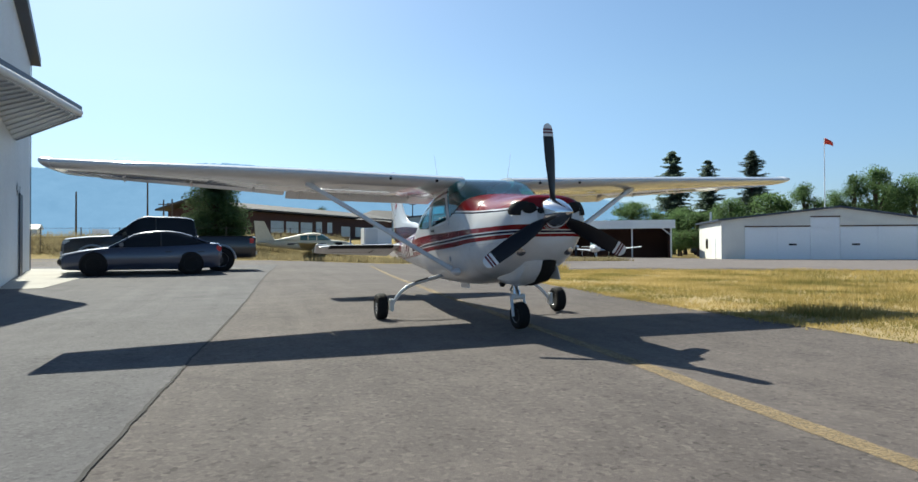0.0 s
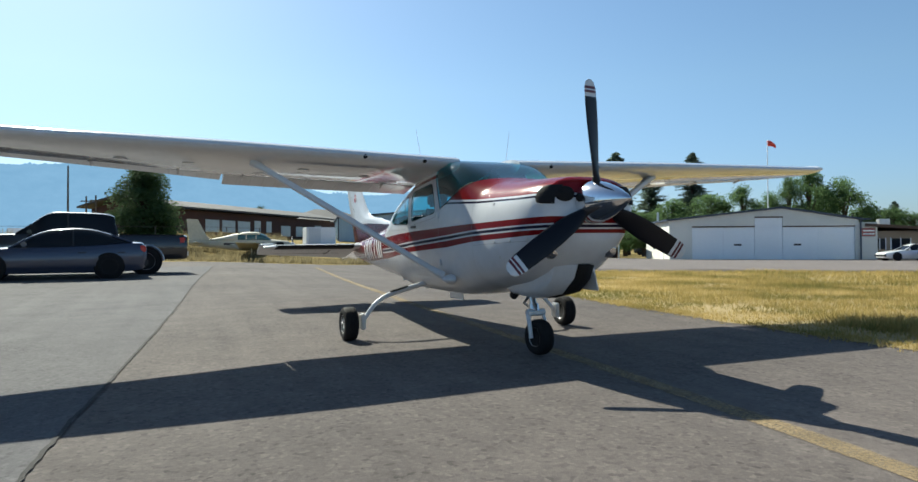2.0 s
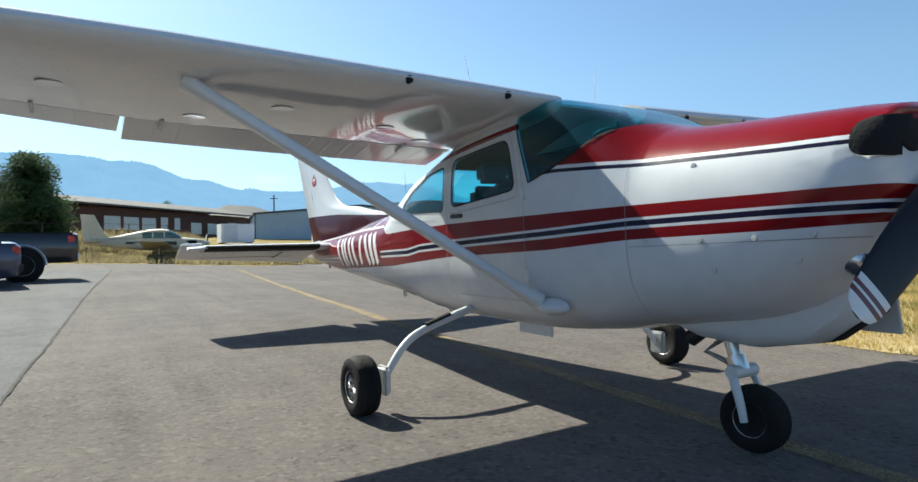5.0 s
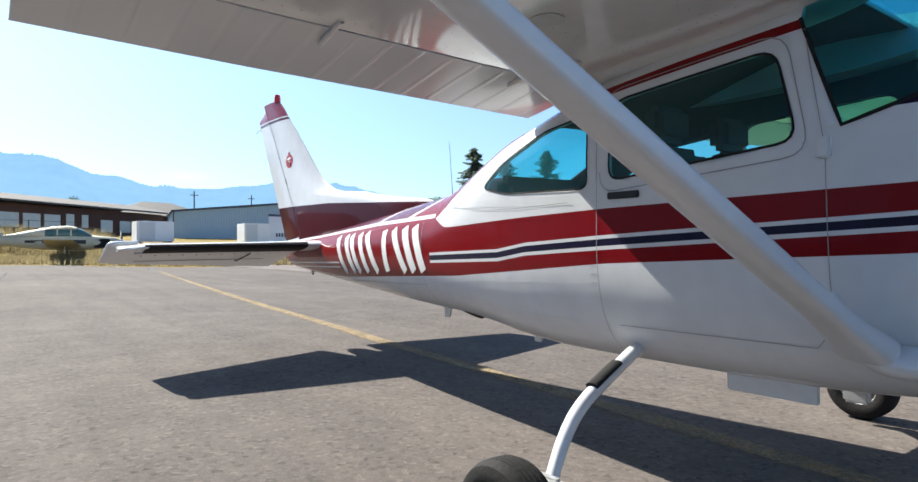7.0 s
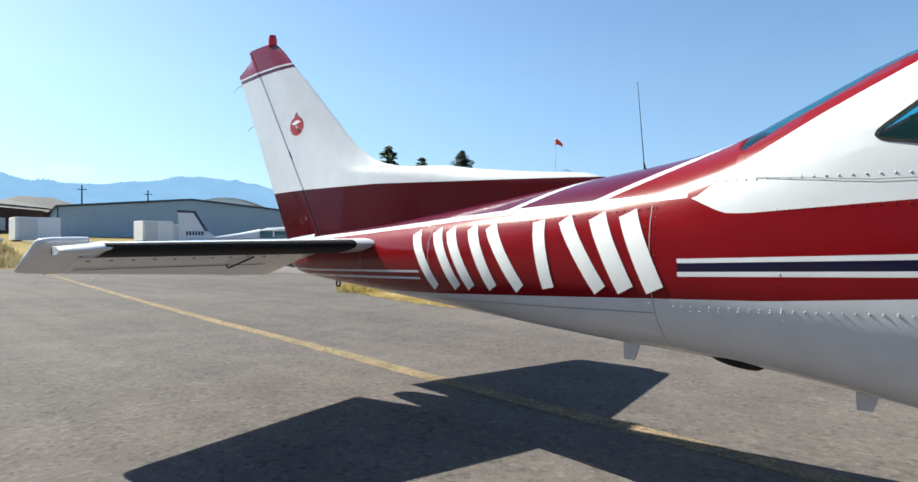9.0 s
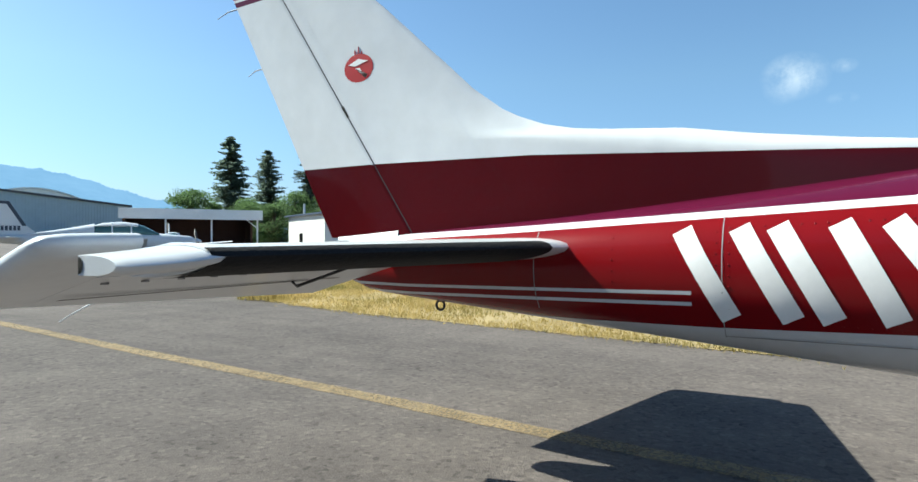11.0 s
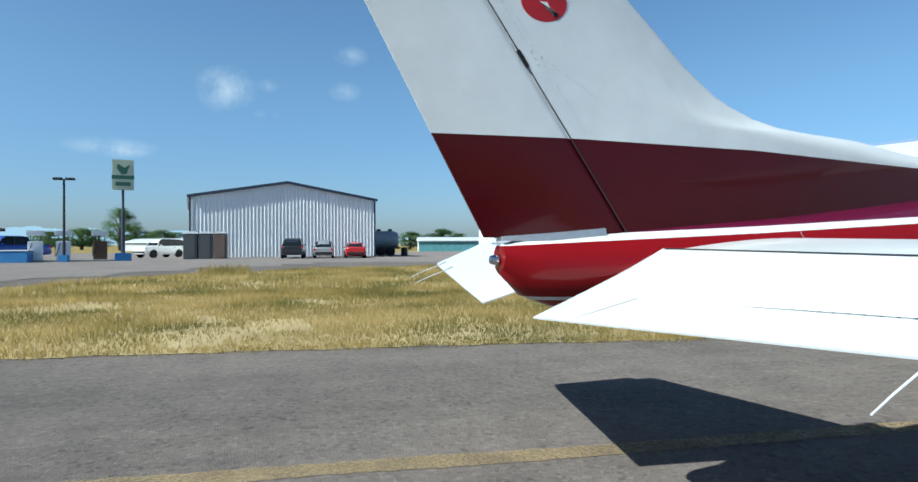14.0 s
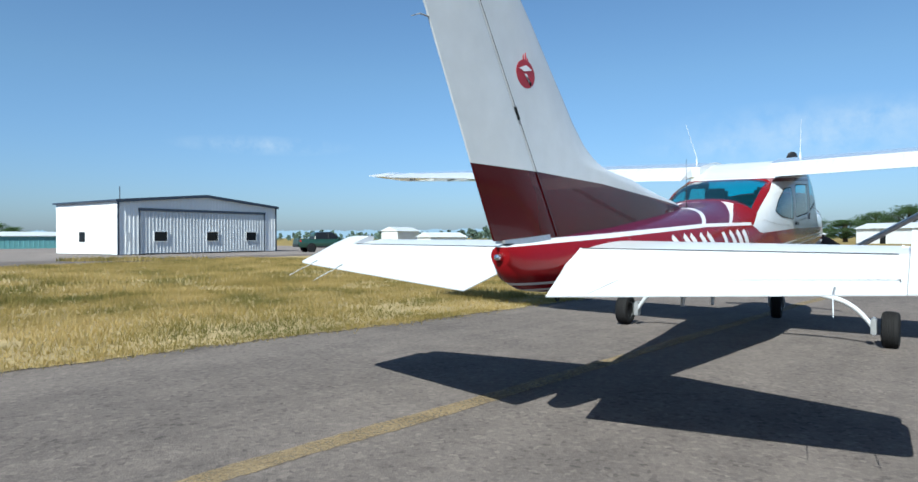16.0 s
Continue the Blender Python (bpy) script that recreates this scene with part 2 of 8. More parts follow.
def fin_paint():
    p = Painter("fin_paint", WHITE)
    p.paint(p.below(p.line([(5.4, 1.37), (6.5, 1.42), (7.11, 1.45), (7.9, 1.46), (8.5, 1.463)])), (0.054, 0.0022, 0.0038))
    p.paint(p.above(p.line([(8.0, 2.412), (9.1, 2.425)])), PLUM)
    p.paint(p.above(p.line([(8.0, 2.438), (9.1, 2.455)])), WHITE)
    p.paint(p.above(p.line([(8.0, 2.452), (9.1, 2.47)])), (0.19, 0.008, 0.035))
    return p.done(0.10)


M = {
    "fuselage": fuselage_paint(),
    "fin": fin_paint(),
    "white": plain("white_paint", WHITE, 0.32, coat=0.25, vary=0.06, scale=4, bump=0.02, bump_scale=4),
    "glosswhite": plain("wing_paint", (0.64, 0.65, 0.66), 0.13, coat=0.8, vary=0.06, scale=3, bump=0.05, bump_scale=2.5),
    "red": plain("red_paint", RED, 0.25, coat=0.5),
    "maroon": plain("maroon_stripe", (0.09, 0.006, 0.014), 0.3),
    "lining": plain("cabin_lining", (0.055, 0.055, 0.05), 0.9),
    "black": plain("black_rubber_and_recess", (0.011, 0.011, 0.012), 0.8, vary=0.3, scale=20, bump=0.2, spec=0.25),
    "dark": plain("dark_metal", (0.03, 0.03, 0.033), 0.45, metal=0.4),
    "steel": plain("bright_steel", (0.62, 0.62, 0.63), 0.22, metal=1.0),
    "alu": plain("dull_aluminium", (0.55, 0.56, 0.57), 0.42, metal=0.8),
    "blade": plain("blade_paint", (0.007, 0.008, 0.013), 0.42, spec=0.25),
    "spinner": plain("polished_spinner", (0.75, 0.76, 0.78), 0.10, metal=1.0, vary=0.05),
    "screen": glass("windscreen_glass", (0.22, 0.72, 0.82), 0.06),
    "window": glass("cabin_glass", (0.46, 0.85, 0.87), 0.05),
    "emblem": plain("emblem_red", (0.34, 0.008, 0.014), 0.4),
    "beacon": plain("red_lens", (0.5, 0.02, 0.02), 0.15),
    "seam": plain("panel_seam", (0.26, 0.26, 0.27), 0.7),
    "seat": plain("seat_fabric", (0.05, 0.045, 0.04), 0.95, scale=20),
}


# ---- mesh helpers ----
def part(name, bm, mat, parent=None, label="", smooth=40, kind=""):
    me = bpy.data.meshes.new(name)
    bmesh.ops.recalc_face_normals(bm, faces=bm.faces)
    bm.to_mesh(me)
    bm.free()
    for k in mat if isinstance(mat, (list, tuple)) else [mat]:
        me.materials.append(k)
    if smooth:
        me.polygons.foreach_set("use_smooth", [True] * len(me.polygons))
        me.set_sharp_from_angle(angle=radians(smooth))
    ob = new(name, me)
    ob.parent = parent
    if label or kind:
        tagged(ob, label, kind=kind)
    return ob


def thing(name, label, category, m=None, group=""):
    ob = new(name)
    ob.empty_display_size = 0.2
    if m is not None:
        ob.matrix_world = m
    return tagged(ob, label, category, group)


def box(bm, lo, hi, m=None, bevel=0.0, mat=0):
    r = bmesh.ops.create_cube(bm, size=1.0)
    vs = r["verts"]
    for v in vs:
        v.co = Vector([lo[k] + (v.co[k] + 0.5) * (hi[k] - lo[k]) for k in range(3)])
    if bevel:
        es = {e for v in vs for e in v.link_edges}
        nv = bmesh.ops.bevel(bm, geom=list(es), offset=bevel, segments=2, affect="EDGES", clamp_overlap=True)["verts"]
        vs = list({v for f in {f for v in nv for f in v.link_faces} for v in f.verts} | {v for v in vs if v.is_valid})
    if m is not None:
        for v in vs:
            v.co = m @ v.co
    for f in {f for v in vs for f in v.link_faces}:
        f.material_index = mat
    return vs


def loft(bm, rings, cap=True, closed=True, mat=0):
    rows = [[bm.verts.new(p) for p in r] for r in rings]
    n = len(rows[0])
    faces = []
    for a, b in zip(rows, rows[1:]):
        for k in range(n if closed else n - 1):
            j = (k + 1) % n
            faces.append(bm.faces.new((a[k], a[j], b[j], b[k])))
    if cap:
        faces.append(bm.faces.new(rows[0][::-1]))
        faces.append(bm.faces.new(rows[-1]))
    for f in faces:
        f.material_index = mat
    return rows


def tube(bm, points, radii, n=12, flat=1.0, mat=0):
    """A round or flattened bar along points; flat: its thickness to its width, along z."""
    pts = [Vector(p) for p in points]
    if isinstance(radii, (int, float)):
        radii = [radii] * len(pts)
    rings, ref = [], None
    for k, p in enumerate(pts):
        d = (pts[min(k + 1, len(pts) - 1)] - pts[max(k - 1, 0)]).normalized()
        if ref is None:
            ref = Vector((0, 0, 1)) if abs(d.z) < 0.9 else Vector((1, 0, 0))
        s = d.cross(ref).normalized()
        u = s.cross(d).normalized()
        ref = u
        rings.append([p + radii[k] * (s * math.cos(a) + u * math.sin(a) * flat) for a in [2 * math.pi * i / n for i in range(n)]])
    loft(bm, rings, mat=mat)


def bow(points, steps=6):
    """A smooth line through points."""
    p = [Vector(k) for k in points]
    out = []
    for i in range(len(p) - 1):
        a, b, c, d = p[max(i - 1, 0)], p[i], p[i + 1], p[min(i + 2, len(p) - 1)]
        for k in range(steps):
            t = k / steps
            out.append(0.5 * (2 * b + (c - a) * t + (2 * a - 5 * b + 4 * c - d) * t * t + (3 * b - a - 3 * c + d) * t ** 3))
    return out + [p[-1]]


def spun(bm, profile, m, n=32, mat=0):
    """Turns a profile of (radius, along) round the x axis of m."""
    rings = [[m @ Vector((x, r * math.cos(a), r * math.sin(a))) for a in [2 * math.pi * i / n for i in range(n)]] for r, x in profile]
    loft(bm, rings, mat=mat)


def prism(bm, outline, lo, hi, axis="x", mat=0):
    """Extrudes a flat outline between two planes across axis."""
    def at(p, v):
        return {"x": (v, p[0], p[1]), "y": (p[0], v, p[1]), "z": (p[0], p[1], v)}[axis]
    a = [bm.verts.new(at(p, lo)) for p in outline]
    b = [bm.verts.new(at(p, hi)) for p in outline]
    n = len(outline)
    fs = [bm.faces.new(a[::-1]), bm.faces.new(b)]
    fs += [bm.faces.new((a[k], a[(k + 1) % n], b[(k + 1) % n], b[k])) for k in range(n)]
    for f in fs:
        f.material_index = mat


def ease(v):
    v = min(max(v, 0.0), 1.0)
    return v * v * (3 - 2 * v)


def gz(x, y):
    """The height of the ground."""
    left = ease((6 - x) / 9)
    z = 0.0075 * (min(max(y, -8.0), 2.0) - 2.0) + 0.006 * (min(max(y, 2.0), 12.0) - 2.0) + (0.13 * ease((y - 8) / 12) + 0.12 * ease((y - 18) / 18)) * left - 0.2 * ease((x - 8) / 45)
    z += 0.0085 * min(max(x, -6.0), 4.0) * (1 - ease((y - 10) / 7))
    bank = ease((0.62 * y - 3 - x) / 18)
    return z + bank * (1.3 * ease((y - 36) / 20) + 1.6 * ease((y - 62) / 50))


# ---- ground ----
def ground_material():
    m, n, l, b = nodes_of("dry_field")
    tc = n.new("ShaderNodeTexCoord")
    a = n.new("ShaderNodeTexNoise")
    a.inputs["Scale"].default_value = 0.12
    a.inputs["Detail"].default_value = 8
    f = n.new("ShaderNodeTexNoise")
    f.inputs["Scale"].default_value = 3.0
    f.inputs["Detail"].default_value = 8
    for t in (a, f):
        l.new(tc.outputs["Object"], t.inputs["Vector"])
    r = n.new("ShaderNodeValToRGB")
    e = r.color_ramp.elements
    e[0].position, e[0].color = 0.32, (0.13, 0.115, 0.04, 1)
    e[1].position, e[1].color = 0.66, (0.32, 0.245, 0.10, 1)
    k = e.new(0.5)
    k.color = (0.24, 0.18, 0.07, 1)
    mx = n.new("ShaderNodeMath")
    mx.operation = "MULTIPLY_ADD"
    mx.inputs[1].default_value = 0.5
    l.new(f.outputs["Fac"], mx.inputs[0])
    h = n.new("ShaderNodeMath")
    h.operation = "MULTIPLY"
    h.inputs[1].default_value = 0.5
    l.new(a.outputs["Fac"], h.inputs[0])
    l.new(h.outputs[0], mx.inputs[2])
    l.new(mx.outputs[0], r.inputs[0])
    l.new(r.outputs[0], b.inputs["Base Color"])
    b.inputs["Roughness"].default_value = 1.0
    b.inputs["Specular IOR Level"].default_value = 0.1
    bp = n.new("ShaderNodeBump")
    bp.inputs["Distance"].default_value = 0.15
    l.new(f.outputs["Fac"], bp.inputs["Height"])
    l.new(bp.outputs[0], b.inputs["Normal"])
    return m


def asphalt_material(name, dark, light, warm=1.0, grit=150.0, patches=False):
    """Worn asphalt: light stones in a grey binder, broad fading, stains and hairline cracks."""
    m, n, l, b = nodes_of(name)
    tc = n.new("ShaderNodeTexCoord")
    stones = n.new("ShaderNodeTexVoronoi")
    stones.inputs["Scale"].default_value = grit
    fine = n.new("ShaderNodeTexNoise")
    fine.inputs["Scale"].default_value = 38
    fine.inputs["Detail"].default_value = 8
    broad = n.new("ShaderNodeTexNoise")
    broad.inputs["Scale"].default_value = 0.35
    broad.inputs["Detail"].default_value = 7
    mid = n.new("ShaderNodeTexNoise")
    mid.inputs["Scale"].default_value = 2.2
    mid.inputs["Detail"].default_value = 8
    mid.inputs["Roughness"].default_value = 0.58
    for t in (stones, fine, broad, mid):
        l.new(tc.outputs["Object"], t.inputs["Vector"])
    sep = n.new("ShaderNodeSeparateColor")
    l.new(stones.outputs["Color"], sep.inputs[0])
    pebbles = n.new("ShaderNodeTexVoronoi")
    pebbles.inputs["Scale"].default_value = grit * 0.36
    l.new(tc.outputs["Object"], pebbles.inputs["Vector"])
    sep2 = n.new("ShaderNodeSeparateColor")
    l.new(pebbles.outputs["Color"], sep2.inputs[0])

    def mth(op, a, c, d=None):
        k = n.new("ShaderNodeMath")
        k.operation = op
        for i, v in enumerate((a, c, d)):
            if v is None:
                continue
            if isinstance(v, (int, float)):
                k.inputs[i].default_value = v
            else:
                l.new(v, k.inputs[i])
        return k.outputs[0]

    s = mth("POWER", sep.outputs[0], 3.0)
    v = mth("ADD", mth("MULTIPLY", s, 0.12), mth("MULTIPLY", fine.outputs["Fac"], 0.13))
    v = mth("ADD", v, mth("MULTIPLY", mth("POWER", sep2.outputs[1], 5.0), 0.17))
    v = mth("SUBTRACT", v, mth("MULTIPLY", mth("POWER", sep2.outputs[2], 6.0), 0.19))
    v = mth("ADD", v, mth("MULTIPLY", broad.outputs["Fac"], 0.38))
    v = mth("ADD", v, mth("MULTIPLY", mid.outputs["Fac"], 0.36))
    # long faint streaks left by paving and wheels, along the apron
    run_along = n.new("ShaderNodeMapping")
    run_along.inputs["Scale"].default_value = (2.6, 0.16, 1.0)
    l.new(tc.outputs["Object"], run_along.inputs["Vector"])
    streak = n.new("ShaderNodeTexNoise")
    streak.inputs["Scale"].default_value = 1.0
    streak.inputs["Detail"].default_value = 6
    streak.inputs["Roughness"].default_value = 0.6
    l.new(run_along.outputs[0], streak.inputs["Vector"])
    v = mth("ADD", v, mth("MULTIPLY", mth("SUBTRACT", streak.outputs["Fac"], 0.46), 0.34))
    if patches:
        # stretches where the seal has worn off and the dark coarse stones show
        spot = n.new("ShaderNodeTexNoise")
        spot.inputs["Scale"].default_value = 0.42
        spot.inputs["Detail"].default_value = 9
        spot.inputs["Roughness"].default_value = 0.72
        l.new(tc.outputs["Object"], spot.inputs["Vector"])
        mr = n.new("ShaderNodeMapRange")
        mr.inputs["From Min"].default_value, mr.inputs["From Max"].default_value = 0.50, 0.62
        l.new(spot.outputs["Fac"], mr.inputs["Value"])
        coarse = mth("SUBTRACT", 0.26, mth("MULTIPLY", sep2.outputs[0], 0.30))
        v = mth("SUBTRACT", v, mth("MULTIPLY", mr.outputs[0], coarse))
    r = n.new("ShaderNodeValToRGB")
    e = r.color_ramp.elements
    e[0].position, e[0].color = 0.19, (*[dark * k for k in (1.08 * warm, 0.96, 0.96 / warm)], 1)
    e[1].position, e[1].color = 0.81, (*[light * k for k in (1.09 * warm, 0.96, 0.90 / warm)], 1)
    l.new(v, r.inputs[0])
    l.new(r.outputs[0], b.inputs["Base Color"])
    b.inputs["Roughness"].default_value = 0.88 if patches else 0.9
    b.inputs["Diffuse Roughness"].default_value = 0.3
    b.inputs["Specular IOR Level"].default_value = 0.22 if patches else 0.2
    bp = n.new("ShaderNodeBump")
    bp.inputs["Strength"].default_value = 0.42
    bp.inputs["Distance"].default_value = 0.006
    l.new(mth("ADD", stones.outputs["Distance"], fine.outputs["Fac"]), bp.inputs["Height"])
    l.new(bp.outputs[0], b.inputs["Normal"])
    return m


M["field"] = ground_material()
M["asphalt"] = asphalt_material("worn_asphalt", 0.050, 0.174, 1.03, 95.0)
M["asphalt_left"] = asphalt_material("patched_asphalt", 0.056, 0.168, 0.92, 120.0, patches=True)
M["taxiway"] = asphalt_material("pale_asphalt", 0.09, 0.25, 1.02, 60)
M["concrete"] = plain("concrete_pad", (0.34, 0.325, 0.29), 0.9, vary=0.2, scale=3, bump=0.2)
def worn(m, scale=22.0, low=0.30, high=0.42):
    """Lets the paint be worn through in small spots."""
    n, l = m.node_tree.nodes, m.node_tree.links
    tc = n.new("ShaderNodeTexCoord")
    nz = n.new("ShaderNodeTexNoise")
    nz.inputs["Scale"].default_value = scale
    nz.inputs["Detail"].default_value = 8
    nz.inputs["Roughness"].default_value = 0.7
    l.new(tc.outputs["Object"], nz.inputs["Vector"])
    mr = n.new("ShaderNodeMapRange")
    mr.inputs["From Min"].default_value, mr.inputs["From Max"].default_value = low, high
    mr.inputs["To Min"].default_value = 0.25
    l.new(nz.outputs["Fac"], mr.inputs["Value"])
    tr = n.new("ShaderNodeBsdfTransparent")
    mx = n.new("ShaderNodeMixShader")
    l.new(mr.outputs[0], mx.inputs[0])
    l.new(tr.outputs[0], mx.inputs[1])
    l.new(n["Principled BSDF"].outputs[0], mx.inputs[2])
    l.new(mx.outputs[0], n["Material Output"].inputs["Surface"])
    return m


M["yellow"] = plain("yellow_line_paint", (0.265, 0.195, 0.105), 0.9, vary=0.45, scale=14, bump=0.3, bump_scale=120)


def sheet(name, xs, ys, lift, mat, label="", keep=None):
    bm = bmesh.new()
    grid = [[bm.verts.new((x, y, gz(x, y) + lift)) for x in xs] for y in ys]
    for j in range(len(ys) - 1):
        for i in range(len(xs) - 1):
            cx, cy = (xs[i] + xs[i + 1]) / 2, (ys[j] + ys[j + 1]) / 2
            if keep is None or keep(cx, cy):
                bm.faces.new((grid[j][i], grid[j][i + 1], grid[j + 1][i + 1], grid[j + 1][i]))
    for v in [v for v in bm.verts if not v.link_faces]:
        bm.verts.remove(v)
    ob = part(name, bm, mat, smooth=180)
    tagged(ob, label, kind="structure")
    return ob


def spaced(*spans):
    out = []
    for a, b, n in spans:
        out += [a + (b - a) * k / n for k in range(n)]
    return out + [spans[-1][1]]


sheet("ground", spaced((-3000, -200, 8), (-200, 200, 100), (200, 3000, 8)), spaced((-3000, -200, 8), (-200, 260, 115), (260, 3000, 8)), -0.03, M["field"], "dry yellow grass field round the airfield")
sheet("pavement", spaced((-60, -20, 10), (-20, 20, 40), (20, 100, 30)), spaced((-60, -10, 20), (-10, 40, 50)), 0.0, M["asphalt"], "worn grey asphalt apron with pale stones",
      keep=lambda x, y: y < (34.8 - 0.35 * x if x < 14 else 26 + 0.05 * x))
sheet("taxiway", spaced((7, 100, 46)), spaced((-60, 60, 60)), 0.012, M["taxiway"], "pale asphalt taxiway before the hangars",
      keep=lambda x, y: x > 7 and y > 24 - 0.6 * (x - 7) if x < 40 else y < 45)


def strip(name, line, width, lift, mat, label, steps=40, wander=0.0):
    """A painted or cut line on the ground."""
    bm = bmesh.new()
    pts = [p.xy for p in bow([(*p, 0) for p in line], steps)]
    rows = []
    for k, p in enumerate(pts):
        d = (pts[min(k + 1, len(pts) - 1)] - pts[max(k - 1, 0)]).normalized()
        s = Vector((d.y, -d.x))
        p = p + s * wander * (noise.noise((p.x * 2.3, p.y * 2.3, 8)) + 0.8 * noise.noise((p.x * 9, p.y * 9, 3)))
        w = width * (0.5 + 0.07 * noise.noise((p.x * 3, p.y * 3, 1)) + 0.09 * noise.noise((p.x * 17, p.y * 17, 1)))
        rows.append([bm.verts.new((*q, gz(*q) + lift)) for q in (p - s * w, p + s * w)])
    for a, b in zip(rows, rows[1:]):
        bm.faces.new((a[0], a[1], b[1], b[0]))
    ob = part(name, bm, mat, smooth=180)
    return tagged(ob, label, kind="structure")


worn(M["yellow"], 45.0, 0.22, 0.78)
strip("yellow_line", [(-0.55, -12), (-0.30, -8), (-0.12, -5), (-0.05, -3.5), (0.03, -2.3), (0.14, -1.2), (0.24, 0.4), (0.43, 3.5), (0.675, 7.3), (0.80, 8.7), (0.90, 10.4), (0.99, 12), (1.25, 15), (1.56, 18), (2.6, 27)], 0.165, 0.0045, M["yellow"], "faded yellow taxi line on asphalt")

# ---- the aeroplane ----
plane = thing("aeroplane", "white and red high-wing propeller aeroplane parked on asphalt", "aeroplane", pose(0.081, 0, 0, 0, -0.6, 0.62))


def ring(y, zb, zt, w, zm, nl, nu, n=64):
    """A rounded section at y, its points evenly spaced from the keel round."""
    dense = []
    for k in range(401):
        a = 2 * math.pi * k / 400 - math.pi / 2
        c, s = math.cos(a), math.sin(a)
        e = 2 / (nu if s > 0 else nl)
        h = zt - zm if s > 0 else zm - zb
        dense.append((w * math.copysign(abs(c) ** e, c), zm + h * math.copysign(abs(s) ** e, s)))
    run = [0.0]
    for (x0, z0), (x1, z1) in zip(dense, dense[1:]):
        run.append(run[-1] + math.hypot(x1 - x0, z1 - z0))
    out, i = [], 0
    for k in range(n):
        d = run[-1] * k / n
        while run[i + 1] < d:
            i += 1
        t = (d - run[i]) / max(run[i + 1] - run[i], 1e-9)
        out.append(Vector((dense[i][0] + (dense[i + 1][0] - dense[i][0]) * t, y, dense[i][1] + (dense[i + 1][1] - dense[i][1]) * t)))
    return out


STATIONS = [
    # y, bottom, top, half width, widest at, lower and upper squareness
    (0.53, 1.10, 1.555, 0.36, 1.34, 2.3, 2.6),
    (0.57, 1.02, 1.585, 0.43, 1.32, 2.4, 2.7),
    (0.70, 0.90, 1.60, 0.475, 1.28, 2.5, 2.7),
    (0.90, 0.76, 1.61, 0.51, 1.22, 2.6, 2.8),
    (1.10, 0.69, 1.62, 0.525, 1.18, 2.7, 2.8),
    (1.40, 0.645, 1.635, 0.545, 1.14, 2.8, 2.8),
    (1.62, 0.615, 1.66, 0.555, 1.12, 2.9, 2.8),
    (1.76, 0.60, 1.70, 0.56, 1.12, 2.9, 3.6),
    (2.00, 0.555, 1.80, 0.565, 1.13, 3.0, 6.0),
    (2.20, 0.532, 1.882, 0.565, 1.14, 3.0, 8.2),
    (2.42, 0.507, 1.942, 0.565, 1.15, 3.0, 9.0),
    (2.60, 0.495, 1.955, 0.565, 1.15, 3.0, 8.5),
    (3.00, 0.49, 1.965, 0.565, 1.15, 3.0, 6.0),
    (3.50, 0.492, 1.84, 0.56, 1.15, 3.0, 4.8),
    (3.90, 0.50, 1.718, 0.555, 1.15, 3.0, 4.4),
    (4.20, 0.522, 1.652, 0.54, 1.14, 2.9, 3.7),
    (4.46, 0.56, 1.555, 0.515, 1.11, 2.8, 3.2),
    (4.72, 0.585, 1.455, 0.485, 1.06, 2.6, 2.8),
    (4.95, 0.60, 1.412, 0.46, 1.03, 2.5, 2.4),
    (5.50, 0.63, 1.35, 0.41, 1.02, 2.4, 2.2),
    (6.24, 0.69, 1.265, 0.335, 1.01, 2.3, 2.1),
    (7.00, 0.755, 1.185, 0.245, 0.99, 2.3, 2.1),
    (7.60, 0.805, 1.14, 0.165, 0.985, 2.2, 2.1),
    (8.00, 0.845, 1.105, 0.11, 0.99, 2.1, 2.0),
    (8.12, 0.89, 1.095, 0.09, 1.0, 2.1, 2.0),
    (8.20, 0.97, 1.075, 0.055, 1.03, 2.0, 2.0),
]


def stations(step=0.09):
    """The stations with others eased in between them."""
    out = []
    for i in range(len(STATIONS) - 1):
        p0, p1, p2, p3 = (STATIONS[min(max(i + k, 0), len(STATIONS) - 1)] for k in (-1, 0, 1, 2))
        h = p2[0] - p1[0]
        n = max(1, round(h / step))
        for k in range(n):
            t = k / n
            row = [p1[0] + h * t]
            for c in range(1, 7):
                m1 = (p2[c] - p0[c]) / max(p2[0] - p0[0], 1e-6) * h if i else p2[c] - p1[c]
                m2 = (p3[c] - p1[c]) / max(p3[0] - p1[0], 1e-6) * h
                row.append((2 * t**3 - 3 * t**2 + 1) * p1[c] + (t**3 - 2 * t**2 + t) * m1 + (3 * t**2 - 2 * t**3) * p2[c] + (t**3 - t**2) * m2)
            out.append(row)
    return out + [list(STATIONS[-1])]


def rounded(poly, r=0.05, steps=4):
    """A polygon with its corners rounded."""
    out, n = [], len(poly)
    for k in range(n):
        a, b, c = Vector(poly[k - 1]), Vector(poly[k]), Vector(poly[(k + 1) % n])
        u, v = (a - b).normalized(), (c - b).normalized()
        p, q = b + u * r, b + v * r
        for s in range(steps + 1):
            t = s / steps
            out.append(p * (1 - t) ** 2 + b * 2 * t * (1 - t) + q * t * t)
    return out


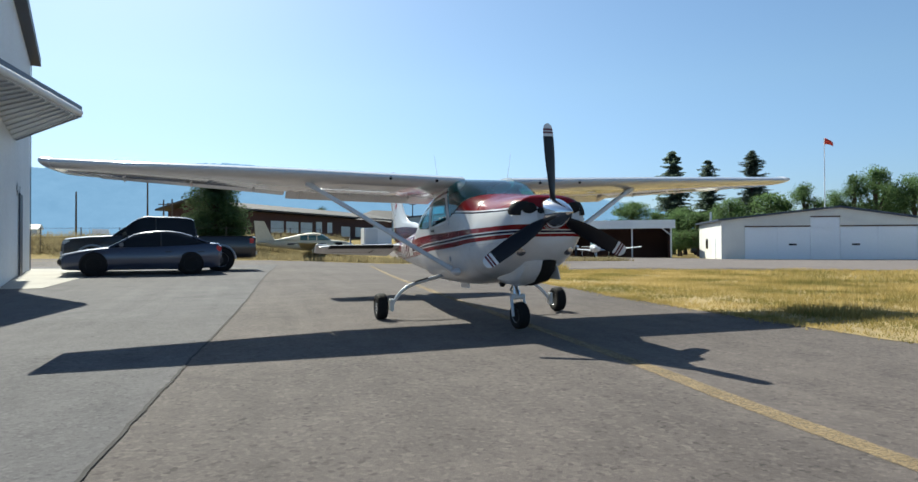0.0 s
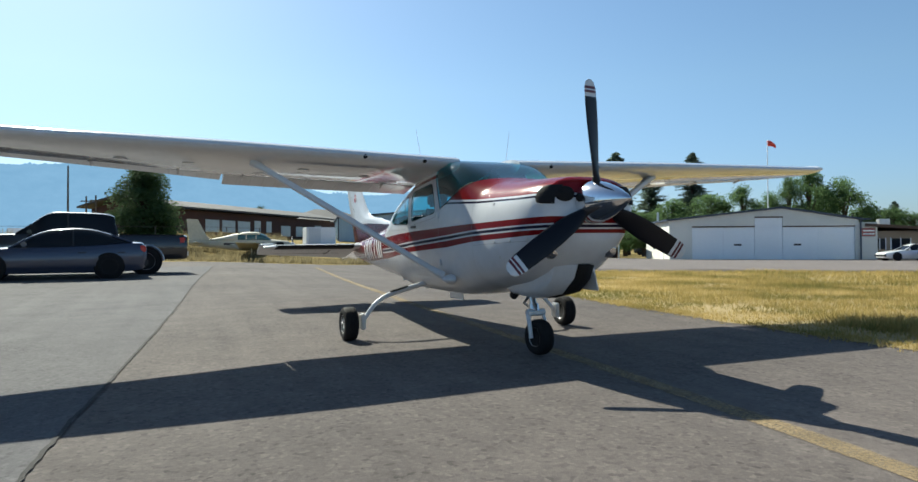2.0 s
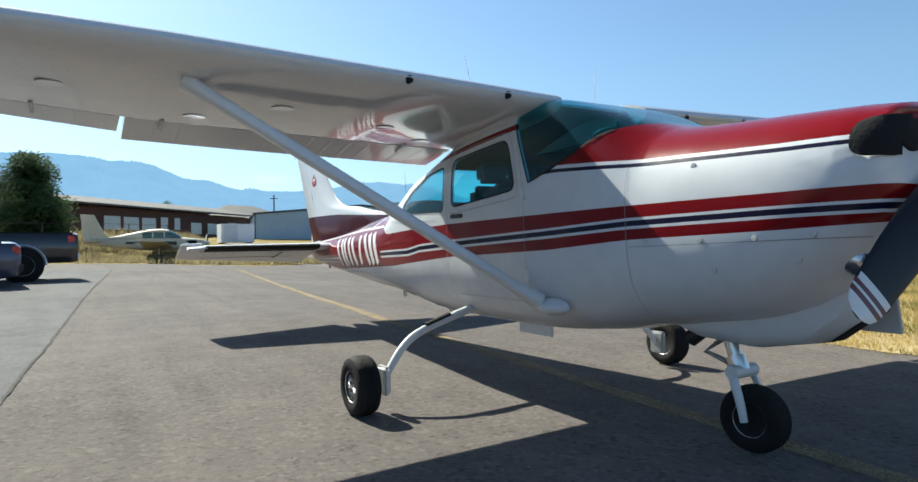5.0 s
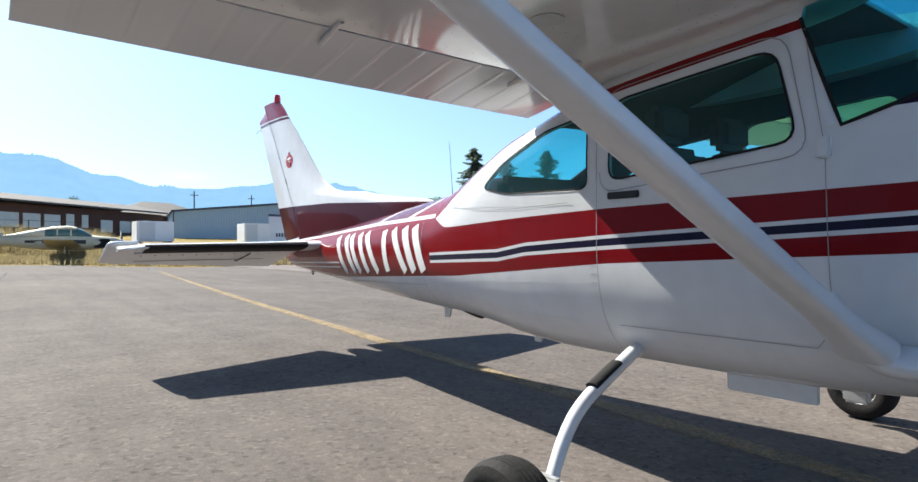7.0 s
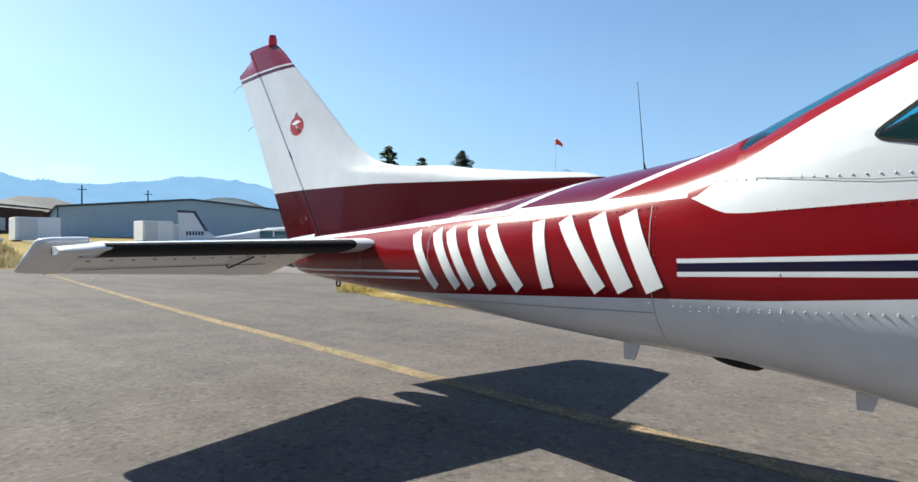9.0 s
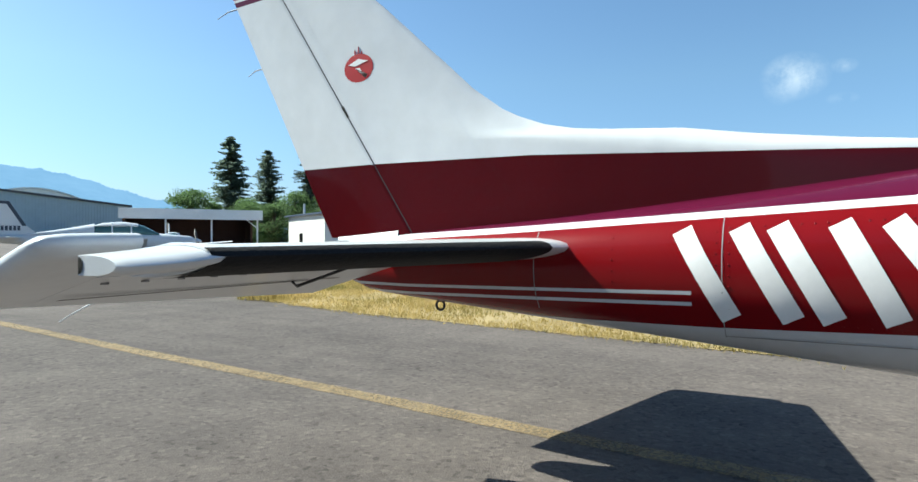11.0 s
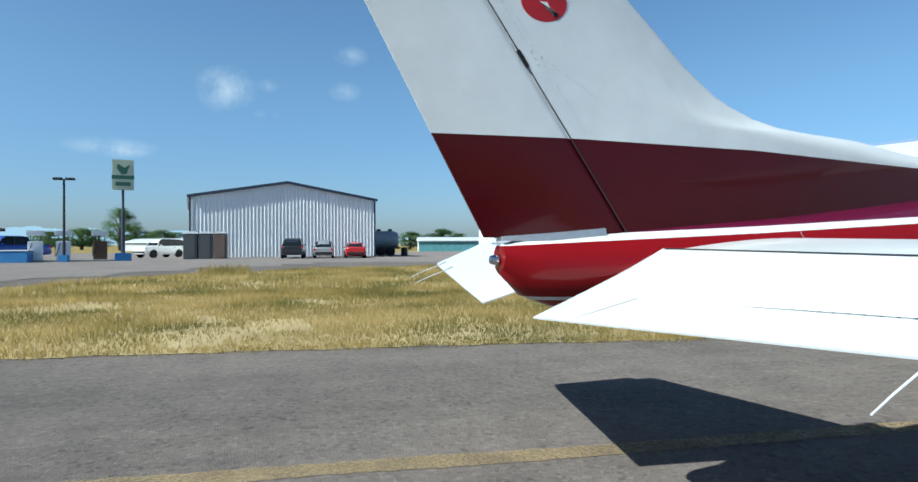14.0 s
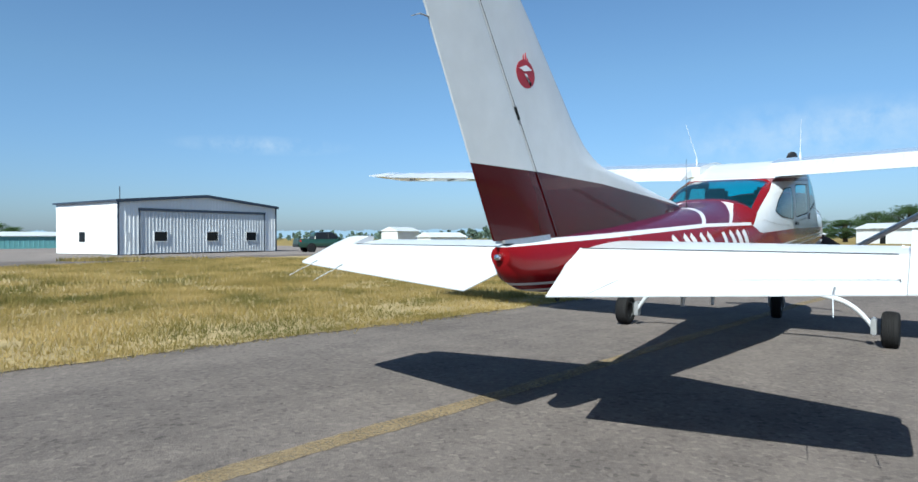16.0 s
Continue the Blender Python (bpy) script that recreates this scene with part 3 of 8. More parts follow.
def cut_out(bm, poly, wanted, extra=()):
    """Cuts a convex (y, z) outline into the skin and returns the faces inside it."""
    cy, cz = sum(p[0] for p in poly) / len(poly), sum(p[1] for p in poly) / len(poly)
    lo, hi = [min(p[k] for p in poly) - 0.05 for k in (0, 1)], [max(p[k] for p in poly) + 0.05 for k in (0, 1)]

    def near():
        return [f for f in bm.faces if wanted(f.calc_center_median()) and max(v.co.y for v in f.verts) > lo[0] and min(v.co.y for v in f.verts) < hi[0] and max(v.co.z for v in f.verts) > lo[1] and min(v.co.z for v in f.verts) < hi[1]]

    planes = []
    for k in range(len(poly)):
        a, b = Vector(poly[k - 1]), Vector(poly[k])
        if (b - a).length < 1e-5:
            continue
        nrm = Vector((0, -(b - a).y, (b - a).x)).normalized()
        at = Vector((0, a.x, a.y))
        if nrm.dot(Vector((0, cy, cz)) - at) > 0:
            nrm = -nrm
        planes.append((at, nrm))
    planes += list(extra)
    for at, nrm in planes:
        fs = near()
        geom = set(fs)
        for f in fs:
            geom.update(f.verts)
            geom.update(f.edges)
        bmesh.ops.bisect_plane(bm, geom=list(geom), plane_co=at, plane_no=nrm, dist=1e-6)
    return [f for f in near() if all(nrm.dot(f.calc_center_median() - at) < 0 for at, nrm in planes)]


def pane_from(faces, name, mat, parent, label="", lift=0.0):
    bm = bmesh.new()
    seen = {}
    for f in faces:
        vs = []
        for v in f.verts:
            if v not in seen:
                seen[v] = bm.verts.new(v.co + v.normal * lift)
            vs.append(seen[v])
        bm.faces.new(vs)
    bmesh.ops.recalc_face_normals(bm, faces=bm.faces)
    ob = part(name, bm, mat, parent, label, smooth=180)
    return ob


DOOR_WIN = rounded([(3.38, 1.325), (2.585, 1.395), (2.655, 1.715), (3.36, 1.665)], 0.07)
REAR_WIN = rounded([(4.27, 1.36), (4.06, 1.315), (3.50, 1.30), (3.50, 1.635), (3.80, 1.60), (4.10, 1.48)], 0.05)
SCREEN = rounded([(1.60, 1.76), (1.745, 1.69), (2.03, 1.555), (2.22, 1.49), (2.45, 1.425), (2.575, 1.80), (2.52, 2.1), (1.6, 2.1)], 0.012, 2)
AFT_WIN = rounded([(3.99, 1.95), (4.67, 1.60), (4.67, 1.36), (3.99, 1.36)], 0.01, 1)


def build_fuselage():
    bm = bmesh.new()
    loft(bm, [ring(*s) for s in stations()])
    bm.normal_update()
    shell = new("fuselage", bpy.data.meshes.new("fuselage"))
    shell.parent = plane
    tagged(shell, "white fuselage with red and black bands")
    def opening(name, poly, wanted, mat, extra=()):
        faces = cut_out(bm, poly, wanted, extra)
        pane_from(faces, name, mat, plane, "tinted teal pane")
        bmesh.ops.delete(bm, geom=faces, context="FACES")

    for side in (-1, 1):
        opening("door_window", DOOR_WIN, lambda c: c.x * side > 0.2, M["window"])
        opening("rear_side_window", REAR_WIN, lambda c: c.x * side > 0.2, M["window"])
    inlet = rounded([(0.40, 1.350), (0.655, 1.365), (0.655, 1.490), (0.40, 1.525)], 0.055)
    for side in (-1, 1):
        gone = cut_out(bm, inlet, lambda c: c.x * side > 0.1 and c.y > 0.531)
        bm.normal_update()
        # black patch just behind the skin paints the dark of the inlet
        pane_from(gone, "air_inlet", M["black"], plane, "shallow black patch for the dark inside the engine air inlet", -0.016)
        bmesh.ops.delete(bm, geom=gone, context="FACES")
    opening("windscreen", SCREEN, lambda c: True, M["screen"])
    opening("rear_window", AFT_WIN, lambda c: c.z > 1.3, M["screen"], [(Vector((0.40, 0, 0)), Vector((1, 0, 0))), (Vector((-0.40, 0, 0)), Vector((-1, 0, 0)))])
    bmesh.ops.recalc_face_normals(bm, faces=bm.faces)
    low = min(bm.faces, key=lambda f: f.calc_center_median().z)
    if low.normal.z > 0:
        bmesh.ops.reverse_faces(bm, faces=bm.faces)
    bm.to_mesh(shell.data)
    bm.free()
    me = shell.data
    for k in (M["fuselage"], M["lining"]):
        me.materials.append(k)
    me.polygons.foreach_set("use_smooth", [True] * len(me.polygons))
    me.set_sharp_from_angle(angle=radians(50))
    so = shell.modifiers.new("skin", "SOLIDIFY")
    so.thickness, so.offset, so.material_offset, so.material_offset_rim = 0.018, -1, 1, 0
    return shell


fuselage = build_fuselage()


# wings
def airfoil(t):
    """Upper and lower height at t of the chord, as shares of it."""
    yt = 0.6 * (0.2969 * math.sqrt(t) - 0.126 * t - 0.3516 * t**2 + 0.2843 * t**3 - 0.1030 * t**4)
    yc = 0.02 / 0.16 * (0.8 * t - t * t) if t < 0.4 else 0.02 / 0.36 * (0.2 + 0.8 * t - t * t)
    return yc + yt, yc - yt


def wing_at(x):
    """Leading edge (y, z), chord and incidence at x from the middle."""
    a = abs(x)
    k = max(0.0, (a - 2.55) / (5.32 - 2.55))
    return 2.36 + 0.16 * k, 1.920 + 0.029 * (a - 0.5), 1.66 - 0.54 * k, 5.0 - 3.0 * k


def wing_ring(x, t0, t1, n=14, drop=0.0, squash=1.0, lift=0.0):
    y, z, c, inc = wing_at(x)
    ts = [t0 + (t1 - t0) * (0.5 - 0.5 * math.cos(math.pi * k / n)) for k in range(n + 1)]
    if t0 == 0:
        ts = [t1 * (k / n) ** 1.8 for k in range(n + 1)]
    pts = [(t, airfoil(t)[0]) for t in ts[::-1]] + [(t, airfoil(t)[1]) for t in (ts[1:] if t0 == 0 else ts)]
    out, h = [], (t0, sum(airfoil(t0)) / 2)
    for t, v in pts:
        v *= squash
        if drop:
            d, w = t - h[0], v - h[1]
            t, v = h[0] + d * math.cos(drop) + w * math.sin(drop), h[1] - d * math.sin(drop) + w * math.cos(drop)
        s, o = math.sin(radians(inc)), math.cos(radians(inc))
        out.append(Vector((x, y + c * (t * o + v * s), z + lift + c * (v * o - t * s))))
    return out


def build_wing(side):
    bm = bmesh.new()
    xs = [0.36, 0.9, 1.5, 2.1, 2.55, 3.2, 4.0, 4.7, 5.2, 5.32]
    rings = [wing_ring(side * x, 0, 0.745) for x in xs]
    loft(bm, rings)
    name = "wing"
    w = part(name, bm, M["glosswhite"], plane, "glossy white metal wing", 35)
    # moulded tip
    bm = bmesh.new()
    tips = [wing_ring(side * x, 0, 0.999, squash=s) for x, s in ((5.322, 1.0), (5.37, 1.0), (5.40, 0.97), (5.42, 0.90), (5.43, 0.78))]
    for r in tips[1:]:
        for p in r:
            p.z += 0.02 * (abs(p.x) - 5.322) / 0.15
    loft(bm, tips)
    part("wing_tip", bm, M["white"], w, "white moulded tip cap", 60)
    bm = bmesh.new()
    loft(bm, [wing_ring(side * x, 0.755, 0.998, 8, radians(9.0), lift=-0.004) for x in (0.44, 1.2, 1.9, 2.645)])
    part("flap", bm, M["ribbed"], w, "white ribbed flap, slightly lowered", 30)
    bm = bmesh.new()
    loft(bm, [wing_ring(side * x, 0.755, 0.998, 8, radians(2.5)) for x in (2.67, 3.4, 4.3, 5.0)])
    part("aileron", bm, M["ribbed"], w, "white ribbed aileron", 30)
    bm = bmesh.new()
    loft(bm, [wing_ring(side * x, 0.75, 0.998, 8) for x in (5.01, 5.2, 5.318)])
    part("tip_trailing_edge", bm, M["white"], w)
    # hinge brackets
    for x in (0.85, 1.75, 2.45, 3.1, 3.9, 4.7):
        y, z, c, inc = wing_at(x)
        bm = bmesh.new()
        tube(bm, [(side * x, y + 0.70 * c, z - 0.70 * c * math.sin(radians(inc)) - 0.035), (side * x, y + 0.80 * c, z - 0.80 * c * math.sin(radians(inc)) - 0.055)], 0.011, 8)
        part("hinge_arm", bm, M["alu"], w)
    for x in (0.76, 1.39):
        bm = bmesh.new()
        y, z, c, inc = wing_at(x)
        spun(bm, [(0.0, -0.012), (0.022, -0.010), (0.022, 0.014), (0.0, 0.016)], Matrix.Translation((side * x, y + 0.012, z - 0.012)) @ Matrix.Rotation(radians(90), 4, "Z"), 16)
        part("air_vent", bm, M["black"], w, "small black round vent")
    # inspection plates and drains below
    for x, t in ((1.2, 0.45), (1.9, 0.35), (3.0, 0.4), (3.6, 0.42), (2.3, 0.6), (0.8, 0.62)):
        y, z, c, inc = wing_at(x)
        v = airfoil(t)[1]
        bm = bmesh.new()
        cz = z + c * (v - t * math.sin(radians(inc)))
        spun(bm, [(0.0, -0.0003), (0.060, -0.0003), (0.062, 0.004), (0.0, 0.004)], Matrix.Translation((side * x, y + c * t, cz)) @ Matrix.Rotation(radians(90), 4, "Y"), 20)
        part("inspection_plate", bm, M["glosswhite"], w)
    return w


ribbed, rn, rl, rb = nodes_of("ribbed_white_paint")
rtc, rsep = rn.new("ShaderNodeTexCoord"), rn.new("ShaderNodeSeparateXYZ")
rl.new(rtc.outputs["Object"], rsep.inputs[0])
rw = rn.new("ShaderNodeMath")
rw.operation = "MULTIPLY"
rw.inputs[1].default_value = 2 * math.pi / 0.14
rl.new(rsep.outputs[0], rw.inputs[0])
rs = rn.new("ShaderNodeMath")
rs.operation = "SINE"
rl.new(rw.outputs[0], rs.inputs[0])
rp = rn.new("ShaderNodeMath")
rp.operation = "MAXIMUM"
rp.inputs[1].default_value = 0.75
rl.new(rs.outputs[0], rp.inputs[0])
rbp = rn.new("ShaderNodeBump")
rbp.inputs["Distance"].default_value = 0.012
rbp.inputs["Strength"].default_value = 1.0
rl.new(rp.outputs[0], rbp.inputs["Height"])
rl.new(rbp.outputs[0], rb.inputs["Normal"])
rb.inputs["Base Color"].default_value = (*WHITE, 1)
rb.inputs["Roughness"].default_value = 0.25
rb.inputs["Coat Weight"].default_value = 0.4
M["ribbed"] = ribbed

for side in (-1, 1):
    build_wing(side)

# struts with cuffs
for side in (-1, 1):
    a, b = Vector((side * 2.44, 2.69, 1.880)), Vector((side * 0.58, 2.37, 0.724))
    bm = bmesh.new()
    d = (b - a).normalized()
    along = Vector((0, 1, 0)) - d * d.y
    along.normalize()
    up = d.cross(along)
    rings = []
    for t, k in ((0, 1.5), (0.03, 1.25), (0.07, 1.0), (0.5, 1.0), (0.9, 1.0), (0.95, 1.15), (0.985, 1.45), (1.0, 1.5)):
        p = a.lerp(b, t)
        rings.append([p + along * (0.066 * k * math.cos(q) + 0.018 * math.cos(2 * q)) + up * 0.03 * k * math.sin(q) for q in [2 * math.pi * i / 20 for i in range(20)]])
    loft(bm, rings)
    s = part("wing_strut", bm, M["white"], plane, "white streamlined strut", 60)
    bm = bmesh.new()
    spun(bm, [(0.0, -0.045), (0.03, -0.04), (0.06, -0.015), (0.08, 0.02), (0.085, 0.05)], Matrix.Translation(b + Vector((side * -0.015, -0.085, -0.035))) @ Matrix.Rotation(radians(0 if side < 0 else 180), 4, "Z") @ Matrix.Diagonal((1, 1.55, 0.62, 1)), 24)
    part("strut_fairing", bm, M["white"], s, "rounded white fairing", 60)

# tail fin and rudder
FIN_LE = [(0.98, 5.3), (1.2, 5.34), (1.36, 5.40), (1.40, 5.55), (1.44, 5.95), (1.48, 6.26), (1.52, 6.50), (1.54, 6.78), (1.555, 6.93), (1.585, 7.07), (1.63, 7.19), (1.67, 7.27), (1.78, 7.42), (1.92, 7.57), (2.0, 7.66), (2.13, 7.80), (2.24, 7.92), (2.4, 8.11), (2.55, 8.27), (2.62, 8.36), (2.66, 8.43)]


def fin_thick(z):
    return 0.062 - 0.02 * (z - 1.1)


bm = bmesh.new()
rings = []
for z, le in FIN_LE:
    hinge = 7.70 + (z - 1.10) * 0.675
    T = fin_thick(z)
    right = []
    for k in range(13):
        t = (k / 12) ** 1.6
        y = le + (hinge - le) * t
        d = y - le
        right.append((y, min(T, 0.16 * math.sqrt(max(d, 0) * 0.25) if d < 0.6 else T)))
    rings.append([Vector((-h, y, z)) for y, h in right] + [Vector((h, y, z)) for y, h in right[:0:-1]])
loft(bm, rings)
fin = part("tail_fin", bm, M["fin"], plane, "white fin with dark red base", 50)
bm = bmesh.new()
rings = []
for z in (1.10, 1.25, 1.46, 1.8, 2.1, 2.43, 2.50, 2.56, 2.62, 2.655):
    hinge = 7.70 + (z - 1.10) * 0.675 + 0.004
    te = 8.248 + (z - 1.08) * 0.535
    if z > 2.50:
        te = 9.03 - (z - 2.50) * 2.75
    T = fin_thick(z) * 0.97
    prof = [(hinge - 0.03, T * 0.5), (hinge + 0.006, T * 0.96), (hinge + 0.03, T), ((hinge + te) / 2, T * 0.62), (te, 0.005)]
    rings.append([Vector((-h, y, z)) for y, h in prof] + [Vector((h, y, z)) for y, h in prof[::-1]])
loft(bm, rings)
rudder = part("rudder", bm, M["fin"], plane, "white rudder with dark red base", 40)
bm = bmesh.new()
spun(bm, [(0.0, -0.02), (0.034, -0.02), (0.034, 0.03), (0.026, 0.065), (0.0, 0.075)], Matrix.Translation((0, 8.46, 2.665)) @ Matrix.Rotation(radians(-90), 4, "Y"), 20)
part("beacon", bm, M["beacon"], fin, "red beacon lamp")

for z, back in ((2.42, 0.17), (2.05, 0.11)):
    te = 8.248 + (z - 1.08) * 0.535
    bm = bmesh.new()
    tube(bm, [(0, te - 0.03, z), (0, te + back * 0.5, z - 0.005), (0, te + back, z - 0.03)], [0.004, 0.003, 0.002], 6)
    part("static_wick", bm, M["seam"], rudder, "thin pale discharge wick")
bm = bmesh.new()
loft(bm, [[Vector((x, y, z)) for x, z in ((-w, 1.088), (w, 1.088), (w * 0.8, t), (-w * 0.8, t))] for y, w, t in ((7.80, 0.072, 1.135), (8.0, 0.055, 1.118), (8.2, 0.03, 1.104))])
part("lower_edge_strip", bm, M["alu"], rudder, "bare metal lower edge strip")

# tailplane
HINGE_Y, HINGE_Z, DROOP = 7.60, 1.035, radians(18.8)


def tail_ring(x, y0, y1, zc, thick, n=10, nose=True):
    up, dn = [], []
    for k in range(n + 1):
        t = (k / n) ** 1.7 if nose else k / n
        h = thick * (2.6 * math.sqrt(t) * (1 - t) + 0.42 * t) if nose else thick * (1 - t) + 0.003
        y = y0 + (y1 - y0) * t
        z = zc + 0.028 * (1 - t) if nose else zc
        up.append(Vector((x, y, z + h)))
        dn.append(Vector((x, y, z - h)))
    return up[::-1] + (dn[1:] if nose else dn)


def horn_ring(x, y0, y1, zc, thick, n=18):
    """The horn's section: a blunt nose ahead of the hinge, the elevator's taper behind it."""
    up, dn = [], []
    for k in range(n + 1):
        y = y0 + (y1 - y0) * (k / n) ** 1.8
        back = max(0.0, (y - HINGE_Y - 0.004) / (y1 - HINGE_Y - 0.004))
        h = thick * min(1.0, math.sqrt((y - y0) / 0.045)) * (1 - back) + 0.003
        up.append(Vector((x, y, zc + h)))
        dn.append(Vector((x, y, zc - h)))
    return up[::-1] + dn[1:]


def droop(p):
    y, z = p.y - HINGE_Y, p.z - HINGE_Z
    return Vector((p.x, HINGE_Y + y * math.cos(DROOP) + z * math.sin(DROOP), HINGE_Z - y * math.sin(DROOP) + z * math.cos(DROOP)))


for side in (-1, 1):
    bm = bmesh.new()
    loft(bm, [tail_ring(side * x, 6.84 + 0.305 * (x - 0.1) / 1.4, HINGE_Y - 0.012, HINGE_Z, 0.040 - 0.008 * x / 1.5) for x in (0.08, 0.4, 0.8, 1.2, 1.635)])
    stab = part("tailplane", bm, M["white"], plane, "white tailplane with black leading edge", 40)
    bm = bmesh.new()
    rings = []
    for x in (0.36, 0.8, 1.2, 1.632):
        r = tail_ring(side * x, 6.84 + 0.305 * (x - 0.1) / 1.4 - 0.004, HINGE_Y - 0.012, HINGE_Z, 0.0435 - 0.008 * x / 1.5)
        rings.append(r[8:-4])
    loft(bm, rings, cap=False, closed=False)
    part("leading_edge_boot", bm, M["black"], stab, "black rubber edge strip", 60)
    bm = bmesh.new()
    rings = []
    TIP_Y = 7.352

    def tip_ring(x, y, z, k=1.0):
        r = [Vector((side * x, TIP_Y, z + 0.0215 * k)), Vector((side * x, TIP_Y, z - 0.0215 * k))]
        for i in range(9):
            a = math.pi * i / 8
            yb = TIP_Y - 0.35 * (TIP_Y - y)
            yy = yb - (yb - y) * math.sin(a)
            r.append(Vector((side * x, yy, z - 0.0215 * k * math.cos(a))))
        return r

    loft(bm, [tip_ring(1.600, 7.163, 1.063, 1.45), tip_ring(1.645, 7.167, 1.058, 1.25), tip_ring(1.71, 7.174, 1.053, 1.15), tip_ring(1.77, 7.186, 1.050, 1.08), tip_ring(1.80, 7.200, 1.049, 1.03), tip_ring(1.815, 7.222, 1.049, 0.95)])
    tip = part("tailplane_tip", bm, M["white"], stab, "square-ended white tip before the horn", 40)
    # black face on the closed end paints the dark of its opening
    bm = bmesh.new()
    bm.faces.new([bm.verts.new((side * 1.8165, TIP_Y - 0.003 - 0.016 * math.sin(math.pi * i / 8), 1.049 - 0.0185 * math.cos(math.pi * i / 8))) for i in range(9)])
    part("tip_opening", bm, M["black"], tip, "black face for the dark of the open end")
    for x, z in ((1.795, 1.044), (1.68, 1.048)):
        bm = bmesh.new()
        spun(bm, [(0.0, 0.0), (0.002, 0.0), (0.002, 0.002), (0.0, 0.002)], Matrix.Translation((side * x, TIP_Y, z)) @ Matrix.Rotation(radians(90), 4, "Z"), 8)
        part("screw", bm, M["dark"], tip)
    bm = bmesh.new()
    rings = []
    for x, y1 in ((0.10, 7.63), (0.17, 7.90), (0.24, 8.208), (0.6, 8.148), (1.2, 8.045), (1.636, 7.970)):
        rings.append([droop(p) for p in tail_ring(side * x, HINGE_Y + 0.004, y1, HINGE_Z, 0.026, nose=False)])
    loft(bm, rings)
    elev = part("elevator", bm, M["white"], plane, "white elevator hanging down", 30)
    if side < 0:
        ELEVATOR = elev
    bm = bmesh.new()
    rings = []
    for x, y0, y1, s in ((1.638, 7.388, 7.970, 1.0), (1.72, 7.388, 7.955, 1.0), (1.80, 7.392, 7.938, 0.98), (1.84, 7.400, 7.924, 0.85), (1.856, 7.412, 7.908, 0.55), (1.864, 7.44, 7.88, 0.2)):
        rings.append([droop(p) for p in horn_ring(side * x, y0, y1, HINGE_Z, 0.026 * s)])
    loft(bm, rings)
    part("elevator_horn", bm, M["white"], elev, "white rounded horn balance", 60)
    for x in (1.402, 1.702):
        te = 7.991 - 0.17 * (x - 1.51)
        bm = bmesh.new()
        tube(bm, [droop(Vector((side * x, te - 0.055, HINGE_Z + 0.010))), droop(Vector((side * x, te + 0.012, HINGE_Z + 0.005)))], [0.0048, 0.0042], 8)
        mount = part("static_wick", bm, M["alu"], elev, "thin discharge wick with a grey metal root")
        bm = bmesh.new()
        tube(bm, [droop(Vector((side * (x + dx), te + d, HINGE_Z + dz))) for dx, d, dz in ((0, 0.01, 0.005), (0.006, 0.065, 0.004), (0.013, 0.125, 0.0), (0.020, 0.188, -0.007))], [0.0026, 0.0026, 0.0024, 0.0018], 8)
        part("wick_rod", bm, M["white"], mount, "thin white rod")
    # dark hinge gap above, tab line and actuator below
    bm = bmesh.new()
    bm.faces.new([bm.verts.new(droop(Vector((side * x, y, HINGE_Z + 0.0308 - (y - 7.604) * 0.05)))) for x, y in ((0.16, 7.606), (1.60, 7.606), (1.60, 7.616), (0.16, 7.616))])
    part("hinge_gap", bm, M["dark"], elev, "dark hinge gap")
    bm = bmesh.new()
    bm.faces.new([bm.verts.new(droop(Vector((side * x, y, HINGE_Z - 0.0175 - 0.06 * (7.88 - y))))) for x, y in ((0.42, 7.870), (1.60, 7.847), (1.60, 7.863), (0.42, 7.886))])
    part("trim_tab_hinge", bm, M["dark"], elev, "dark hinge line below")
    for x in [0.42 + 0.115 * k for k in range(11)]:
        bm = bmesh.new()
        spun(bm, [(0.0, -0.003), (0.010, -0.003), (0.011, 0.003), (0.0, 0.003)], Matrix.Translation(droop(Vector((side * x, 7.68, HINGE_Z - 0.025)))) @ Matrix.Rotation(radians(90), 4, "Y"), 12)
        part("drain_plate", bm, M["seam"], elev)
    bm = bmesh.new()
    tube(bm, [droop(Vector((side * 0.62, 7.66, HINGE_Z - 0.034))), droop(Vector((side * 0.70, 7.86, HINGE_Z - 0.042))), droop(Vector((side * 0.70, 7.88, HINGE_Z - 0.013)))], 0.006, 8)
    part("tab_actuator", bm, M["dark"], elev, "dark tab push rod")
    if side < 0:
        a, b = Vector((0.52, 7.985)), Vector((1.612, 7.858))
        bm = bmesh.new()
        n = 34
        for k in range(n):
            for f0, f1, w in ((0.0, 0.60, 0.0012), (0.66, 0.94, 0.0024)):
                p, q = a.lerp(b, (k + f0) / n), a.lerp(b, (k + f1) / n)
                hz = [HINGE_Z + 0.026 * (1 - (c.y - HINGE_Y) / 0.47) + 0.0042 for c in (p, q)]
                bm.faces.new([bm.verts.new(droop(Vector((side * c.x, c.y + o, z)))) for c, o, z in ((p, -w, hz[0]), (q, -w, hz[1]), (q, w, hz[1]), (p, w, hz[0]))])
        part("trim_tab_hinge", bm, M["dark"], elev, "thin dotted hinge line")
